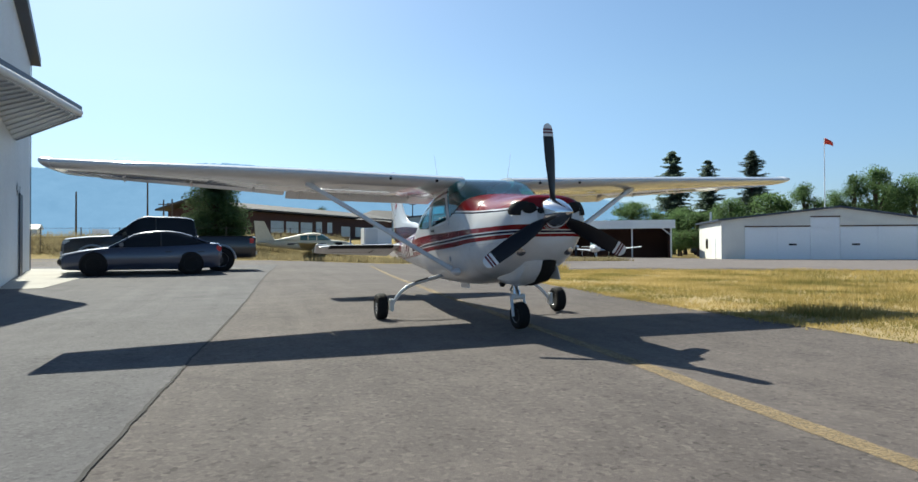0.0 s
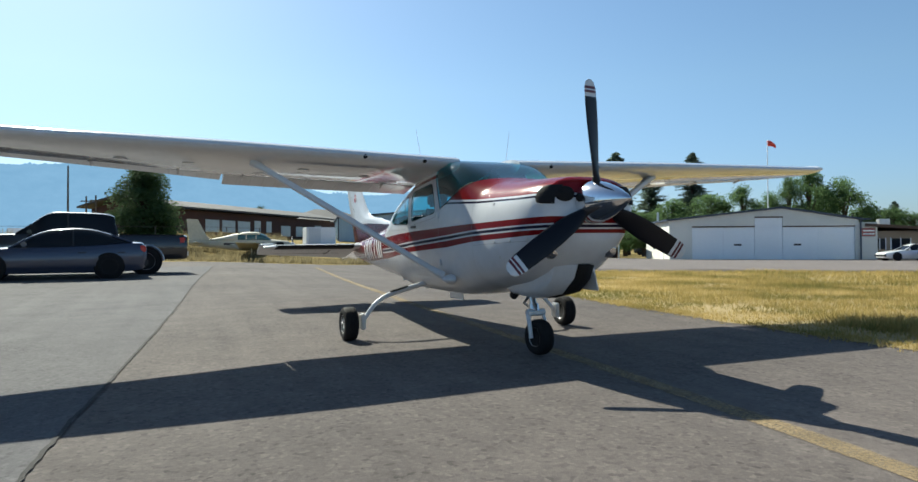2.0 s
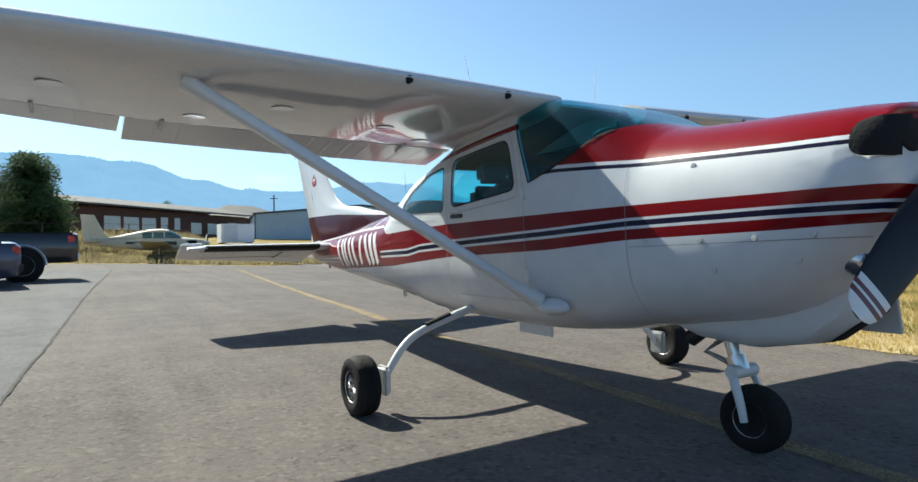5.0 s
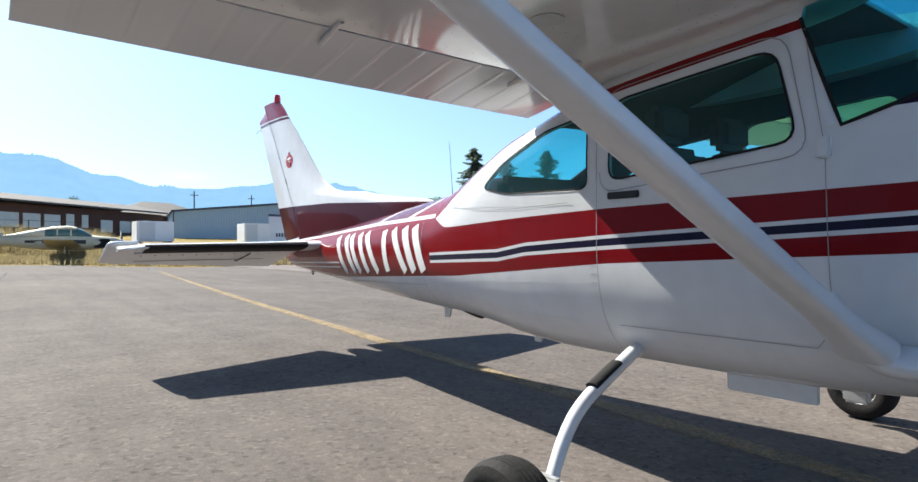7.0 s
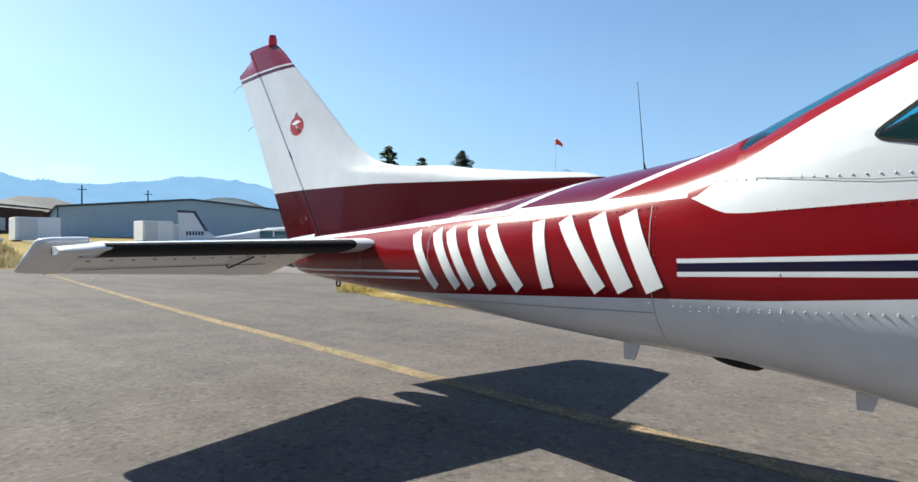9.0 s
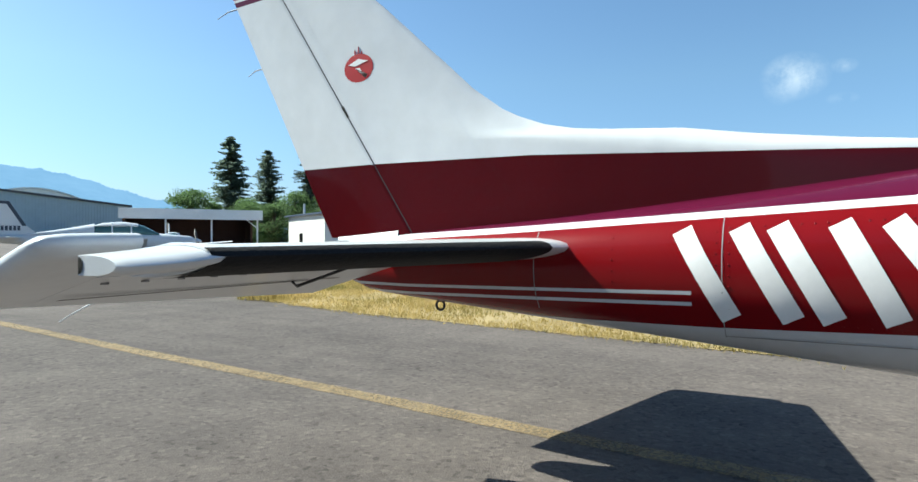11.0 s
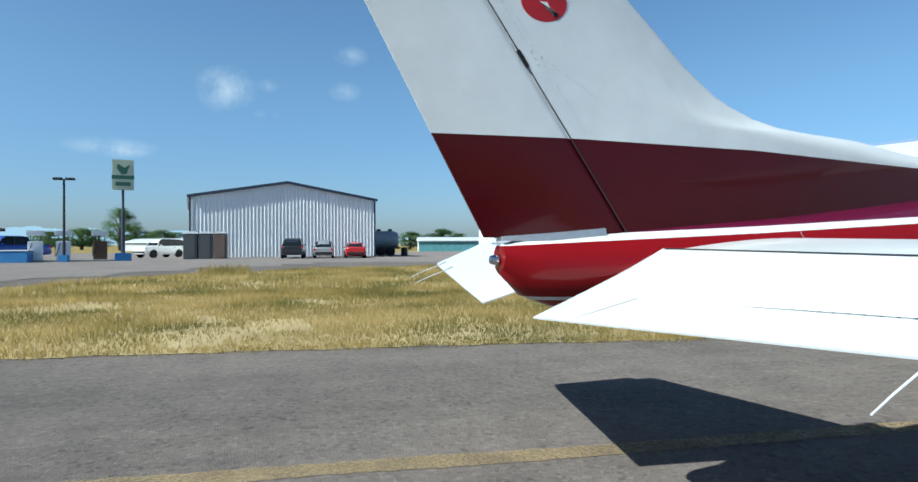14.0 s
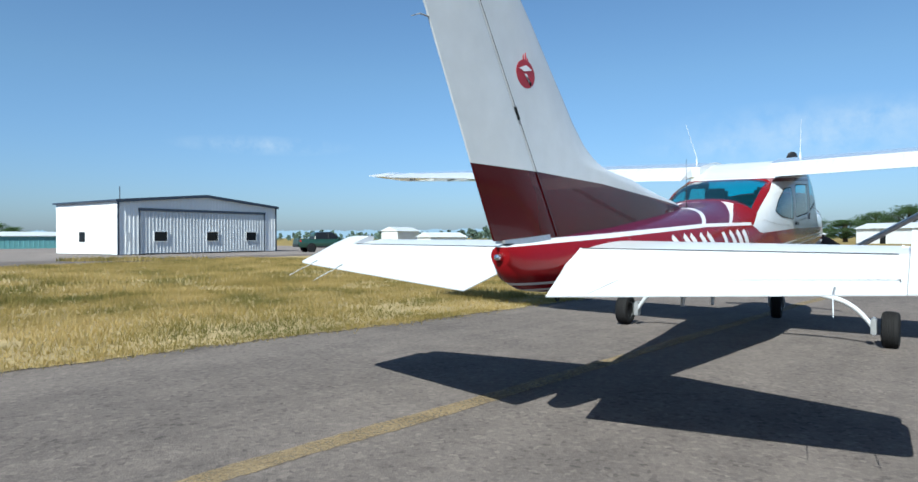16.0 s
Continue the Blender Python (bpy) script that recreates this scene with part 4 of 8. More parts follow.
        for (x0, y0), (x1, y1) in (((0.52, 7.985), (0.43, 8.16)), ((1.612, 7.858), (1.615, 7.885))):
            bm = bmesh.new()
            hz = [HINGE_Z + 0.026 * (1 - (c - HINGE_Y) / 0.56) + 0.0045 for c in (y0, y1)]
            bm.faces.new([bm.verts.new(droop(Vector((side * x, y, z)))) for x, y, z in ((x0 - 0.0018, y0, hz[0]), (x0 + 0.0018, y0, hz[0]), (x1 + 0.0018, y1, hz[1]), (x1 - 0.0018, y1, hz[1]))])
            part("trim_tab_gap", bm, M["dark"], elev)

# propeller and spinner
HUB = Vector((0.0, 0.45, 1.372))
prop = new("propeller")
prop.parent = plane
prop.matrix_parent_inverse = Matrix.Identity(4)
tagged(prop, "three-bladed dark propeller with striped tips")
bm = bmesh.new()
spun(bm, [(0.002, -0.41), (0.016, -0.40), (0.045, -0.35), (0.085, -0.27), (0.122, -0.18), (0.152, -0.09), (0.172, 0.0), (0.174, 0.06), (0.0, 0.06)], Matrix.Translation(HUB) @ Matrix.Rotation(radians(90), 4, "Z"), 40)
part("spinner", bm, M["spinner"], prop, "polished metal spinner", 50)
for ang in (93.7, 213.7, 333.7):
    bm = bmesh.new()
    rad = Vector((math.cos(radians(ang)), 0, math.sin(radians(ang))))
    tan = Vector((0, -1, 0)).cross(rad)
    rings = []
    for r, w, tw, th in ((0.10, 0.035, 50, 0.035), (0.17, 0.045, 48, 0.035), (0.24, 0.066, 42, 0.022), (0.34, 0.080, 36, 0.016), (0.50, 0.088, 29, 0.011), (0.66, 0.087, 24, 0.009), (0.80, 0.081, 20, 0.007), (0.845, 0.079, 19.5, 0.0065), (0.876, 0.077, 19, 0.006), (0.897, 0.075, 18.5, 0.006), (0.908, 0.074, 18, 0.0055), (0.930, 0.070, 18, 0.005), (0.965, 0.053, 18, 0.004), (0.985, 0.02, 18, 0.003)):
        c = HUB + rad * r
        wd = tan * math.cos(radians(tw)) - Vector((0, 1, 0)) * math.sin(radians(tw))
        nd = wd.cross(rad)
        rings.append([c + wd * w * math.cos(a) + nd * th * math.sin(a) for a in [2 * math.pi * i / 14 for i in range(14)]])
    loft(bm, rings)
    for f in bm.faces:
        c = f.calc_center_median() - HUB
        rr = c.dot(rad)
        front = c.dot(nd) * nd.y < 0
        f.material_index = 0 if rr < 0.845 or not front else 2 if 0.876 < rr < 0.897 or 0.908 < rr < 0.930 else 1
    part("blade", bm, [M["blade"], M["white"], M["maroon"]], prop, "", 60)

# cowl openings, chin scoop, lights
for side in (-1, 1):
    bm = bmesh.new()
    # flat black disc on the nose paints the inlet's shade
    spun(bm, [(0.0, -0.012), (0.9, -0.012), (1.0, -0.006), (1.0, 0.004), (0.0, 0.004)], Matrix.Translation((side * 0.262, 0.53, 1.440)) @ Matrix.Rotation(radians(90), 4, "Z") @ Matrix.Diagonal((1, 0.092, 0.062, 1)), 28)
    part("air_inlet_mouth", bm, M["black"], plane, "flat black disc for the dark inside the air inlet")
    bm = bmesh.new()
    spun(bm, [(0.0, -0.03), (0.05, -0.02), (0.062, 0.0), (0.062, 0.04)], Matrix.Translation((side * 0.29, 0.690, 0.968)) @ Matrix.Rotation(radians(90), 4, "Z") @ Matrix.Rotation(radians(-25), 4, "Y"), 24)
    part("landing_light", bm, M["steel"], plane, "round chrome landing light")
bm = bmesh.new()
prof = [(0.74, 0.86), (0.80, 0.74), (0.98, 0.60), (1.25, 0.545), (1.55, 0.56), (1.75, 0.62), (1.6, 0.72), (1.0, 0.82)]
# the well is a solid black block, its inner shade put in as colour
for name, mat, label, sides in (("nose_gear_fairing", M["white"], "white nose gear fairing", ((-0.24, 0.55), (-0.20, 0.9), (-0.10, 1.0), (0.0, 1.0))), ("nose_gear_well", M["black"], "black block for the dark inside the open nose wheel well", ((0.003, 1.03), (0.10, 1.03), (0.19, 0.92), (0.235, 0.6)))):
    c = Vector((0, 1.2, 0.72))
    loft(bm, [[Vector((x, c.y + (y - c.y) * k, c.z + (z - c.z) * k)) for y, z in prof] for x, k in sides])
    part(name, bm, mat, plane, label, 50)
    bm = bmesh.new()
bm.free()
bm = bmesh.new()
box(bm, (0.20, 0.80, 0.62), (0.215, 1.52, 0.82), Matrix.Translation((0.2, 0, 0.8)) @ Matrix.Rotation(radians(-14), 4, "Y") @ Matrix.Translation((-0.2, 0, -0.8)), bevel=0.005)
part("nose_gear_door", bm, M["white"], plane, "white open gear door")
bm = bmesh.new()
tube(bm, [(-0.13, 1.50, 0.66), (-0.14, 1.58, 0.585), (-0.145, 1.63, 0.545)], 0.042, 14)
part("exhaust_pipe", bm, M["dark"], plane, "dark exhaust stub")

# belly: step plate, blade aerials, gear wells
bm = bmesh.new()
box(bm, (-0.215, 2.68, 0.432), (-0.20, 3.05, 0.53), bevel=0.006)
part("belly_plate", bm, M["white"], plane)
for y, z in ((5.30, 0.625), (4.37, 0.555)):
    bm = bmesh.new()
    prism(bm, [(y - 0.04, z), (y + 0.05, z), (y + 0.045, z - 0.10), (y - 0.005, z - 0.10)], -0.009, 0.009)
    part("blade_aerial", bm, M["white"], plane)
# closed black discs paint the shade of the wheel wells
for side in (-1, 1):
    bm = bmesh.new()
    spun(bm, [(0.0, -0.015), (0.9, -0.01), (1.0, 0.0), (0.9, 0.012), (0.0, 0.015)], Matrix.Translation((side * 0.225, 4.755, 0.622)) @ Matrix.Rotation(radians(side * 62), 4, "Y") @ Matrix.Rotation(radians(-6), 4, "Z") @ Matrix.Diagonal((1, 0.10, 0.075, 1)), 24)
    part("wheel_well", bm, M["black"], plane, "black disc for the dark inside the wheel well")
# spine and roof aerials
bm = bmesh.new()
tube(bm, [(0, 5.23, 1.35), (0, 5.24, 1.42), (-0.004, 5.265, 1.785)], [0.012, 0.0024, 0.0012], 8)
part("whip_aerial", bm, M["dark"], plane, "thin black whip aerial")
for x, dx, top in ((0.55, 0.1, 2.44), (-0.55, -0.02, 2.38)):
    bm = bmesh.new()
    tube(bm, [(x, 3.05, 1.99), (x, 3.06, 2.06), (x + dx, 3.15, top)], [0.012, 0.0032, 0.0016], 8)
    part("roof_aerial", bm, M["white"], plane, "thin white roof aerial")
bm = bmesh.new()
spun(bm, [(0.0, -0.012), (0.02, -0.012), (0.02, 0.0), (0.015, 0.02), (0.0, 0.025)], Matrix.Translation((0, 8.215, 1.02)) @ Matrix.Rotation(radians(90), 4, "Z"), 16)
part("tail_lamp", bm, M["steel"], plane, "clear round tail lamp")
bm = bmesh.new()
tube(bm, [Vector((0, 7.60 + 0.022 * math.sin(a), 0.782 + 0.022 * math.cos(a))) for a in [2 * math.pi * k / 14 for k in range(15)]], 0.006, 8)
part("tie_down_ring", bm, M["dark"], plane, "dark steel tie-down ring")


# wheels and legs
def wheel(name, parent, at, r, w, turn=0.0, hub="alu", label=""):
    m = Matrix.Translation(at) @ Matrix.Rotation(radians(turn), 4, "Z")
    h = w / 2
    bm = bmesh.new()
    prof = [(r * 0.50, -h * 0.80), (r * 0.60, -h * 0.95), (r * 0.80, -h), (r * 0.93, -h * 0.85), (r * 0.985, -h * 0.55), (r, -h * 0.42)]
    for k in range(4):
        a = -0.36 + 0.24 * k
        prof += [(r, h * (a - 0.03)), (r * 0.975, h * a), (r * 0.975, h * (a + 0.03)), (r, h * (a + 0.06))]
    prof += [(r, h * 0.45), (r * 0.985, h * 0.55), (r * 0.93, h * 0.85), (r * 0.80, h), (r * 0.60, h * 0.95), (r * 0.50, h * 0.80)]
    spun(bm, prof, m, 40)
    ty = part("tyre", bm, M["black"], parent, label or "worn black tyre", 40)
    bm = bmesh.new()
    spun(bm, [(0.0, -h * 0.55), (r * 0.16, -h * 0.62), (r * 0.2, -h * 0.5), (r * 0.44, -h * 0.62), (r * 0.52, -h * 0.85), (r * 0.52, h * 0.85), (r * 0.44, h * 0.62), (r * 0.2, h * 0.5), (r * 0.16, h * 0.62), (0.0, h * 0.55)], m, 32)
    rim = part("rim", bm, M[hub], parent, "dull metal wheel rim", 30)
    if r > 0.175:
        bm = bmesh.new()
        out = 1 if at[0] > 0 else -1
        rings = []
        for q, d, ridge in ((0.10, 0.80, 0), (0.16, 0.78, 0), (0.20, 0.70, 0.010), (0.40, 0.62, 0.014), (0.47, 0.60, 0.0)):
            rings.append([m @ Vector((out * (h * d + (ridge if i % 2 else 0)), r * q * math.cos(2 * math.pi * i / 56), r * q * math.sin(2 * math.pi * i / 56))) for i in range(56)])
        loft(bm, rings)
        part("hub_cap", bm, M["alu"], rim, "ribbed metal hub cap", 20)
    for k in range(8):
        a = 2 * math.pi * k / 8
        for s in (-1, 1):
            bm = bmesh.new()
            spun(bm, [(0.0, -0.006), (r * 0.045, -0.006), (r * 0.045, 0.006), (0.0, 0.006)], m @ Matrix.Translation((s * h * 0.6, r * 0.33 * math.cos(a), r * 0.33 * math.sin(a))), 8)
            part("bolt", bm, M["dark"], rim)
    return ty


for side in (-1, 1):
    gear = new("main_gear")
    gear.parent = plane
    tagged(gear, "white tubular leg with black tyre")
    bm = bmesh.new()
    tube(bm, bow([(side * 0.36, 3.37, 0.60), (side * 0.60, 3.295, 0.555), (side * 0.93, 3.20, 0.475), (side * 1.08, 3.16, 0.39), (side * 1.19, 3.125, 0.27), (side * 1.235, 3.11, 0.20)], 5), [0.031 - 0.009 * k / 25 for k in range(26)], 14)
    leg = part("leg", bm, M["white"], gear, "white tubular steel leg", 60)
    bm = bmesh.new()
    tube(bm, [(side * 0.66, 3.272, 0.570), (side * 0.88, 3.212, 0.518)], [0.027, 0.027], 10, flat=0.5)
    part("step_pad", bm, M["black"], leg, "black grip pad")
    bm = bmesh.new()
    box(bm, (min(side * 1.22, side * 1.27), 3.03, 0.12), (max(side * 1.22, side * 1.27), 3.17, 0.30), bevel=0.015)
    part("brake_caliper", bm, M["alu"], gear, "grey brake block")
    wheel("main_wheel", gear, (side * 1.39, 3.125, 0.192), 0.186, 0.155)
ng = new("nose_gear")
ng.parent = plane
tagged(ng, "white nose fork with black tyre")
NX = -0.03
bm = bmesh.new()
tube(bm, [(NX, 1.505, 0.66), (NX, 1.445, 0.46)], 0.035, 14)
tube(bm, [(NX, 1.450, 0.47), (NX, 1.425, 0.40)], 0.052, 14)
part("oleo", bm, M["steel"], ng, "bright steel shock strut")
bm = bmesh.new()
for s in (-1, 1):
    tube(bm, bow([(NX + s * 0.03, 1.430, 0.43), (NX + s * 0.078, 1.405, 0.375), (NX + s * 0.088, 1.365, 0.27), (NX + s * 0.085, 1.345, 0.168)], 4), [0.026 - 0.0006 * k for k in range(13)], 12, flat=0.7)
tube(bm, [(NX - 0.09, 1.410, 0.40), (NX + 0.09, 1.410, 0.40)], 0.035, 12)
part("fork", bm, M["white"], ng, "white wheel fork")
bm = bmesh.new()
tube(bm, [(NX, 1.505, 0.56), (NX, 1.625, 0.47), (NX, 1.445, 0.42)], [0.018, 0.014, 0.018], 8)
part("torque_link", bm, M["alu"], ng)
wheel("nose_wheel", ng, (NX, 1.345, 0.176), 0.165, 0.135, 6)

# cabin
for x in (-0.26, 0.26):
    st = new("pilot_seat")
    st.parent = plane
    bm = bmesh.new()
    box(bm, (x - 0.21, 2.75, 0.85), (x + 0.21, 3.2, 0.98), bevel=0.04)
    part("cushion", bm, M["seat"], st)
    bm = bmesh.new()
    box(bm, (x - 0.20, 3.12, 0.95), (x + 0.20, 3.26, 1.48), Matrix.Translation((0, 3.2, 1)) @ Matrix.Rotation(radians(-10), 4, "X") @ Matrix.Translation((0, -3.2, -1)), bevel=0.05)
    part("backrest", bm, M["seat"], st)
    bm = bmesh.new()
    box(bm, (x - 0.12, 3.24, 1.50), (x + 0.12, 3.34, 1.66), bevel=0.03)
    part("headrest", bm, M["seat"], st)
bm = bmesh.new()
box(bm, (-0.5, 3.75, 0.8), (0.5, 4.2, 0.97), bevel=0.04)
box(bm, (-0.5, 4.1, 0.95), (0.5, 4.22, 1.42), bevel=0.04)
part("rear_bench", bm, M["seat"], plane, "dark fabric rear bench")
bm = bmesh.new()
box(bm, (-0.50, 1.95, 1.05), (0.50, 2.12, 1.50), bevel=0.03)
box(bm, (-0.48, 1.80, 1.48), (0.48, 2.20, 1.53), bevel=0.02)
part("instrument_panel", bm, M["dark"], plane, "dark instrument panel with glare shield")
bm = bmesh.new()
tube(bm, [(-0.02, 2.02, 1.52), (-0.06, 2.10, 1.63), (-0.11, 2.13, 1.70)], 0.014, 8)
box(bm, (-0.19, 2.06, 1.70), (-0.04, 2.17, 1.79), bevel=0.03)
box(bm, (-0.14, 2.08, 1.785), (-0.07, 2.15, 1.83), bevel=0.02)
tube(bm, bow([(-0.16, 2.16, 1.74), (-0.2, 2.26, 1.71), (-0.16, 2.34, 1.62), (-0.05, 2.28, 1.53)], 4), 0.010, 8)
tube(bm, [Vector((-0.10 + 0.075 * math.cos(a), 1.99, 1.655 + 0.055 * math.sin(a))) for a in [2 * math.pi * k / 18 for k in range(19)]], 0.013, 8)
part("dash_mount", bm, M["dark"], plane, "dark camera arm and headset on the dash")
for x in (-0.27, 0.27):
    bm = bmesh.new()
    tube(bm, [(x, 2.1, 1.28), (x, 2.32, 1.29)], 0.014, 8)
    tube(bm, bow([(x - 0.15, 2.31, 1.37), (x - 0.13, 2.33, 1.27), (x, 2.33, 1.255), (x + 0.13, 2.33, 1.27), (x + 0.15, 2.31, 1.37)], 4), 0.015, 8)
    part("control_yoke", bm, M["dark"], plane, "dark control yoke")
bm = bmesh.new()
box(bm, (-0.42, 1.9, 0.72), (0.42, 4.2, 0.75))
part("cabin_floor", bm, M["lining"], plane)


# ---- markings, seams and rivets ----
ROWS_OF_SKIN = stations()


def skin(y, z, side, lift=0.004):
    """The point of the fuselage's side at y, z."""
    for a, b in zip(ROWS_OF_SKIN, ROWS_OF_SKIN[1:]):
        if a[0] <= y <= b[0]:
            t = (y - a[0]) / (b[0] - a[0])
            _, zb, zt, w, zm, nl, nu = [p + (q - p) * t for p, q in zip(a, b)]
            n, h = (nu, zt - zm) if z > zm else (nl, zm - zb)
            k = min(abs(z - zm) / h, 0.995)
            x = w * (1 - k**n) ** (1 / n)
            s = w * (1 - k**n) ** (1 / n - 1) * k ** (n - 1) / h
            nv = Vector((1, 0, s if z > zm else -s)).normalized()
            return Vector((side * (x + lift * nv.x), y, z + lift * nv.z)), Vector((side * nv.x, 0, nv.z))
    return None


def skin_line(name, points, width, mat, side, label="", lift=0.003, parent=None):
    """A thin strip laid on the fuselage's side along (y, z) points."""
    bm = bmesh.new()
    pts = []
    for (y0, z0), (y1, z1) in zip(points, points[1:]):
        n = max(1, int(math.hypot(y1 - y0, z1 - z0) / 0.05))
        pts += [Vector((y0 + (y1 - y0) * k / n, z0 + (z1 - z0) * k / n)) for k in range(n)]
    pts.append(Vector(points[-1]))
    rows = []
    for k, p in enumerate(pts):
        d = (pts[min(k + 1, len(pts) - 1)] - pts[max(k - 1, 0)]).normalized()
        o = Vector((-d.y, d.x)) * width / 2
        rows.append([bm.verts.new(skin(*(p + o), side, lift)[0]), bm.verts.new(skin(*(p - o), side, lift)[0])])
    for a, b in zip(rows, rows[1:]):
        bm.faces.new((a[0], a[1], b[1], b[0]))
    return part(name, bm, mat, parent or fuselage, label, 180)


M["markwhite"] = plain("white_marking", (0.78, 0.78, 0.78), 0.3, coat=0.4, vary=0.05)

# registration marks stand as plain bars
BARS = ((6.454, 6.294, 0), (6.270, 6.112, 0), (6.158, 6.001, 0), (5.989, 5.843, 0), (5.856, 5.662, 0), (5.545, 5.488, 0), (5.397, 5.214, 0), (5.231, 5.093, 0.012), (5.085, 4.965, 0.012))
for side in (-1, 1):
    for top, foot, wide in BARS:
        f = (6.45 - top) / 1.4
        skin_line("writing_bar", [(top, 1.123 + 0.055 * f), (foot, 0.832 + 0.055 * f)], 0.068 + wide, M["markwhite"], side, lift=0.0035)

for side in (-1, 1):
    # cowl seam, cabin seams, door outline
    for pts in ([(1.655, 0.66), (1.665, 1.0), (1.68, 1.44)], [(3.45, 0.58), (3.45, 1.0), (3.44, 1.62)], [(4.98, 0.66), (4.98, 1.2)], [(6.32, 0.76), (6.32, 1.18)], [(7.02, 0.82), (7.02, 1.12)],
                [(2.49, 0.78), (2.50, 1.36), (2.56, 1.76)], [(2.49, 0.78), (2.56, 0.70), (3.38, 0.70)], [(0.62, 1.07), (1.2, 1.05), (1.65, 1.035)], [(4.98, 0.80), (5.5, 0.785), (6.32, 0.765)],
                [(3.62, 1.245), (4.0, 1.235), (4.25, 1.24), (4.6, 1.275)]):
        skin_line("panel_seam", pts, 0.003, M["seam"], side)
    skin_line("window_seal", [tuple(p) for p in DOOR_WIN] + [tuple(DOOR_WIN[0])], 0.010, M["black"], side, "black window seal", 0.003)
    skin_line("windscreen_edge", [(1.83, 1.65), (2.03, 1.555), (2.22, 1.49), (2.45, 1.425), (2.575, 1.80)], 0.013, M["black"], side, "black windscreen edge strip", 0.003)
    skin_line("window_seal", [tuple(p) for p in REAR_WIN] + [tuple(REAR_WIN[0])], 0.009, M["black"], side, "black window seal", 0.003)
    skin_line("window_frame_line", [tuple(p) for p in rounded([(3.43, 1.275), (2.545, 1.345), (2.62, 1.765), (3.41, 1.715)], 0.09)], 0.004, M["seam"], side)
    # door handle, hinges, latches
    p, nv = skin(3.30, 1.255, side)
    bm = bmesh.new()
    box(bm, (p.x - 0.008, 3.22, 1.245), (p.x + 0.008, 3.38, 1.275), bevel=0.004)
    part("door_handle", bm, M["dark"], fuselage, "dark flush door handle")
    for y, z in ((2.50, 1.36), (2.49, 0.86)):
        p, nv = skin(y, z, side)
        bm = bmesh.new()
        box(bm, (p.x - 0.012, y - 0.02, z - 0.035), (p.x + 0.012, y + 0.02, z + 0.035), bevel=0.006)
        part("door_hinge", bm, M["white"], fuselage)
    for y, z in ((1.30, 1.40), (1.55, 1.06), (1.25, 1.065), (1.0, 1.07), (0.78, 1.08), (0.85, 0.98), (1.2, 0.93)):
        p, nv = skin(y, z, side, 0.0)
        bm = bmesh.new()
        spun(bm, [(0.0, -0.004), (0.013, -0.003), (0.014, 0.003), (0.0, 0.005)], Matrix.Translation(p), 12)
        part("cowl_fastener", bm, M["alu"], fuselage)


def dome(co, faces, p, nv, r=0.0032):
    """A rivet head."""
    u = nv.orthogonal().normalized()
    v = nv.cross(u)
    i = len(co)
    co.append(p + nv * r * 0.7)
    for k in range(6):
        a = math.pi * k / 3
        co.append(p + (u * math.cos(a) + v * math.sin(a)) * r)
    faces += [(i, i + 1 + k, i + 1 + (k + 1) % 6) for k in range(6)]


def rivets(name, rows, parent, label, mat, r=0.0032):
    co, faces = [], []
    for p, nv in rows:
        dome(co, faces, p, nv, r)
    me = bpy.data.meshes.new(name)
    me.from_pydata([tuple(c) for c in co], [], faces)
    me.materials.append(mat)
    me.polygons.foreach_set("use_smooth", [True] * len(faces))
    ob = new(name, me)
    ob.parent = parent
    return tagged(ob, label, kind="stuff")


for side in (-1, 1):
    rows = []
    def run(y0, z0, y1, z1, step=0.035):
        n = int(math.hypot(y1 - y0, z1 - z0) / step)
        for k in range(n + 1):
            t = k / max(n, 1)
            q = skin(y0 + (y1 - y0) * t, z0 + (z1 - z0) * t, side, 0.0005)
            if q:
                rows.append(q)
    for y in (3.47, 3.49, 4.05, 4.07, 4.515, 4.96, 5.0, 5.6, 6.30, 6.34, 6.7, 7.0, 7.04, 7.4):
        zb = 0.62 + max(0, y - 4.5) * 0.075
        run(y, zb, y, 1.0 if y < 4.9 else 1.19 - 0.055 * (y - 5))
    for y0, z0, y1, z1 in ((3.5, 0.88, 4.9, 0.83), (3.6, 1.18, 4.52, 1.164), (3.6, 1.235, 4.73, 1.273), (4.2, 0.86, 4.87, 0.813), (4.87, 0.813, 5.98, 0.829), (3.62, 0.67, 3.95, 0.67), (3.62, 0.70, 3.95, 0.705), (4.1, 0.70, 4.9, 0.74), (5.0, 0.76, 6.3, 0.79), (5.0, 1.19, 6.3, 1.13), (2.55, 0.64, 3.4, 0.64), (1.7, 0.7, 2.45, 0.66), (3.55, 0.70, 4.0, 0.71), (6.34, 0.80, 7.4, 0.84)):
        run(y0, z0, y1, z1)
    rivets("rivets", rows, fuselage, "rows of small painted rivets", M["fuselage"], 0.0042)

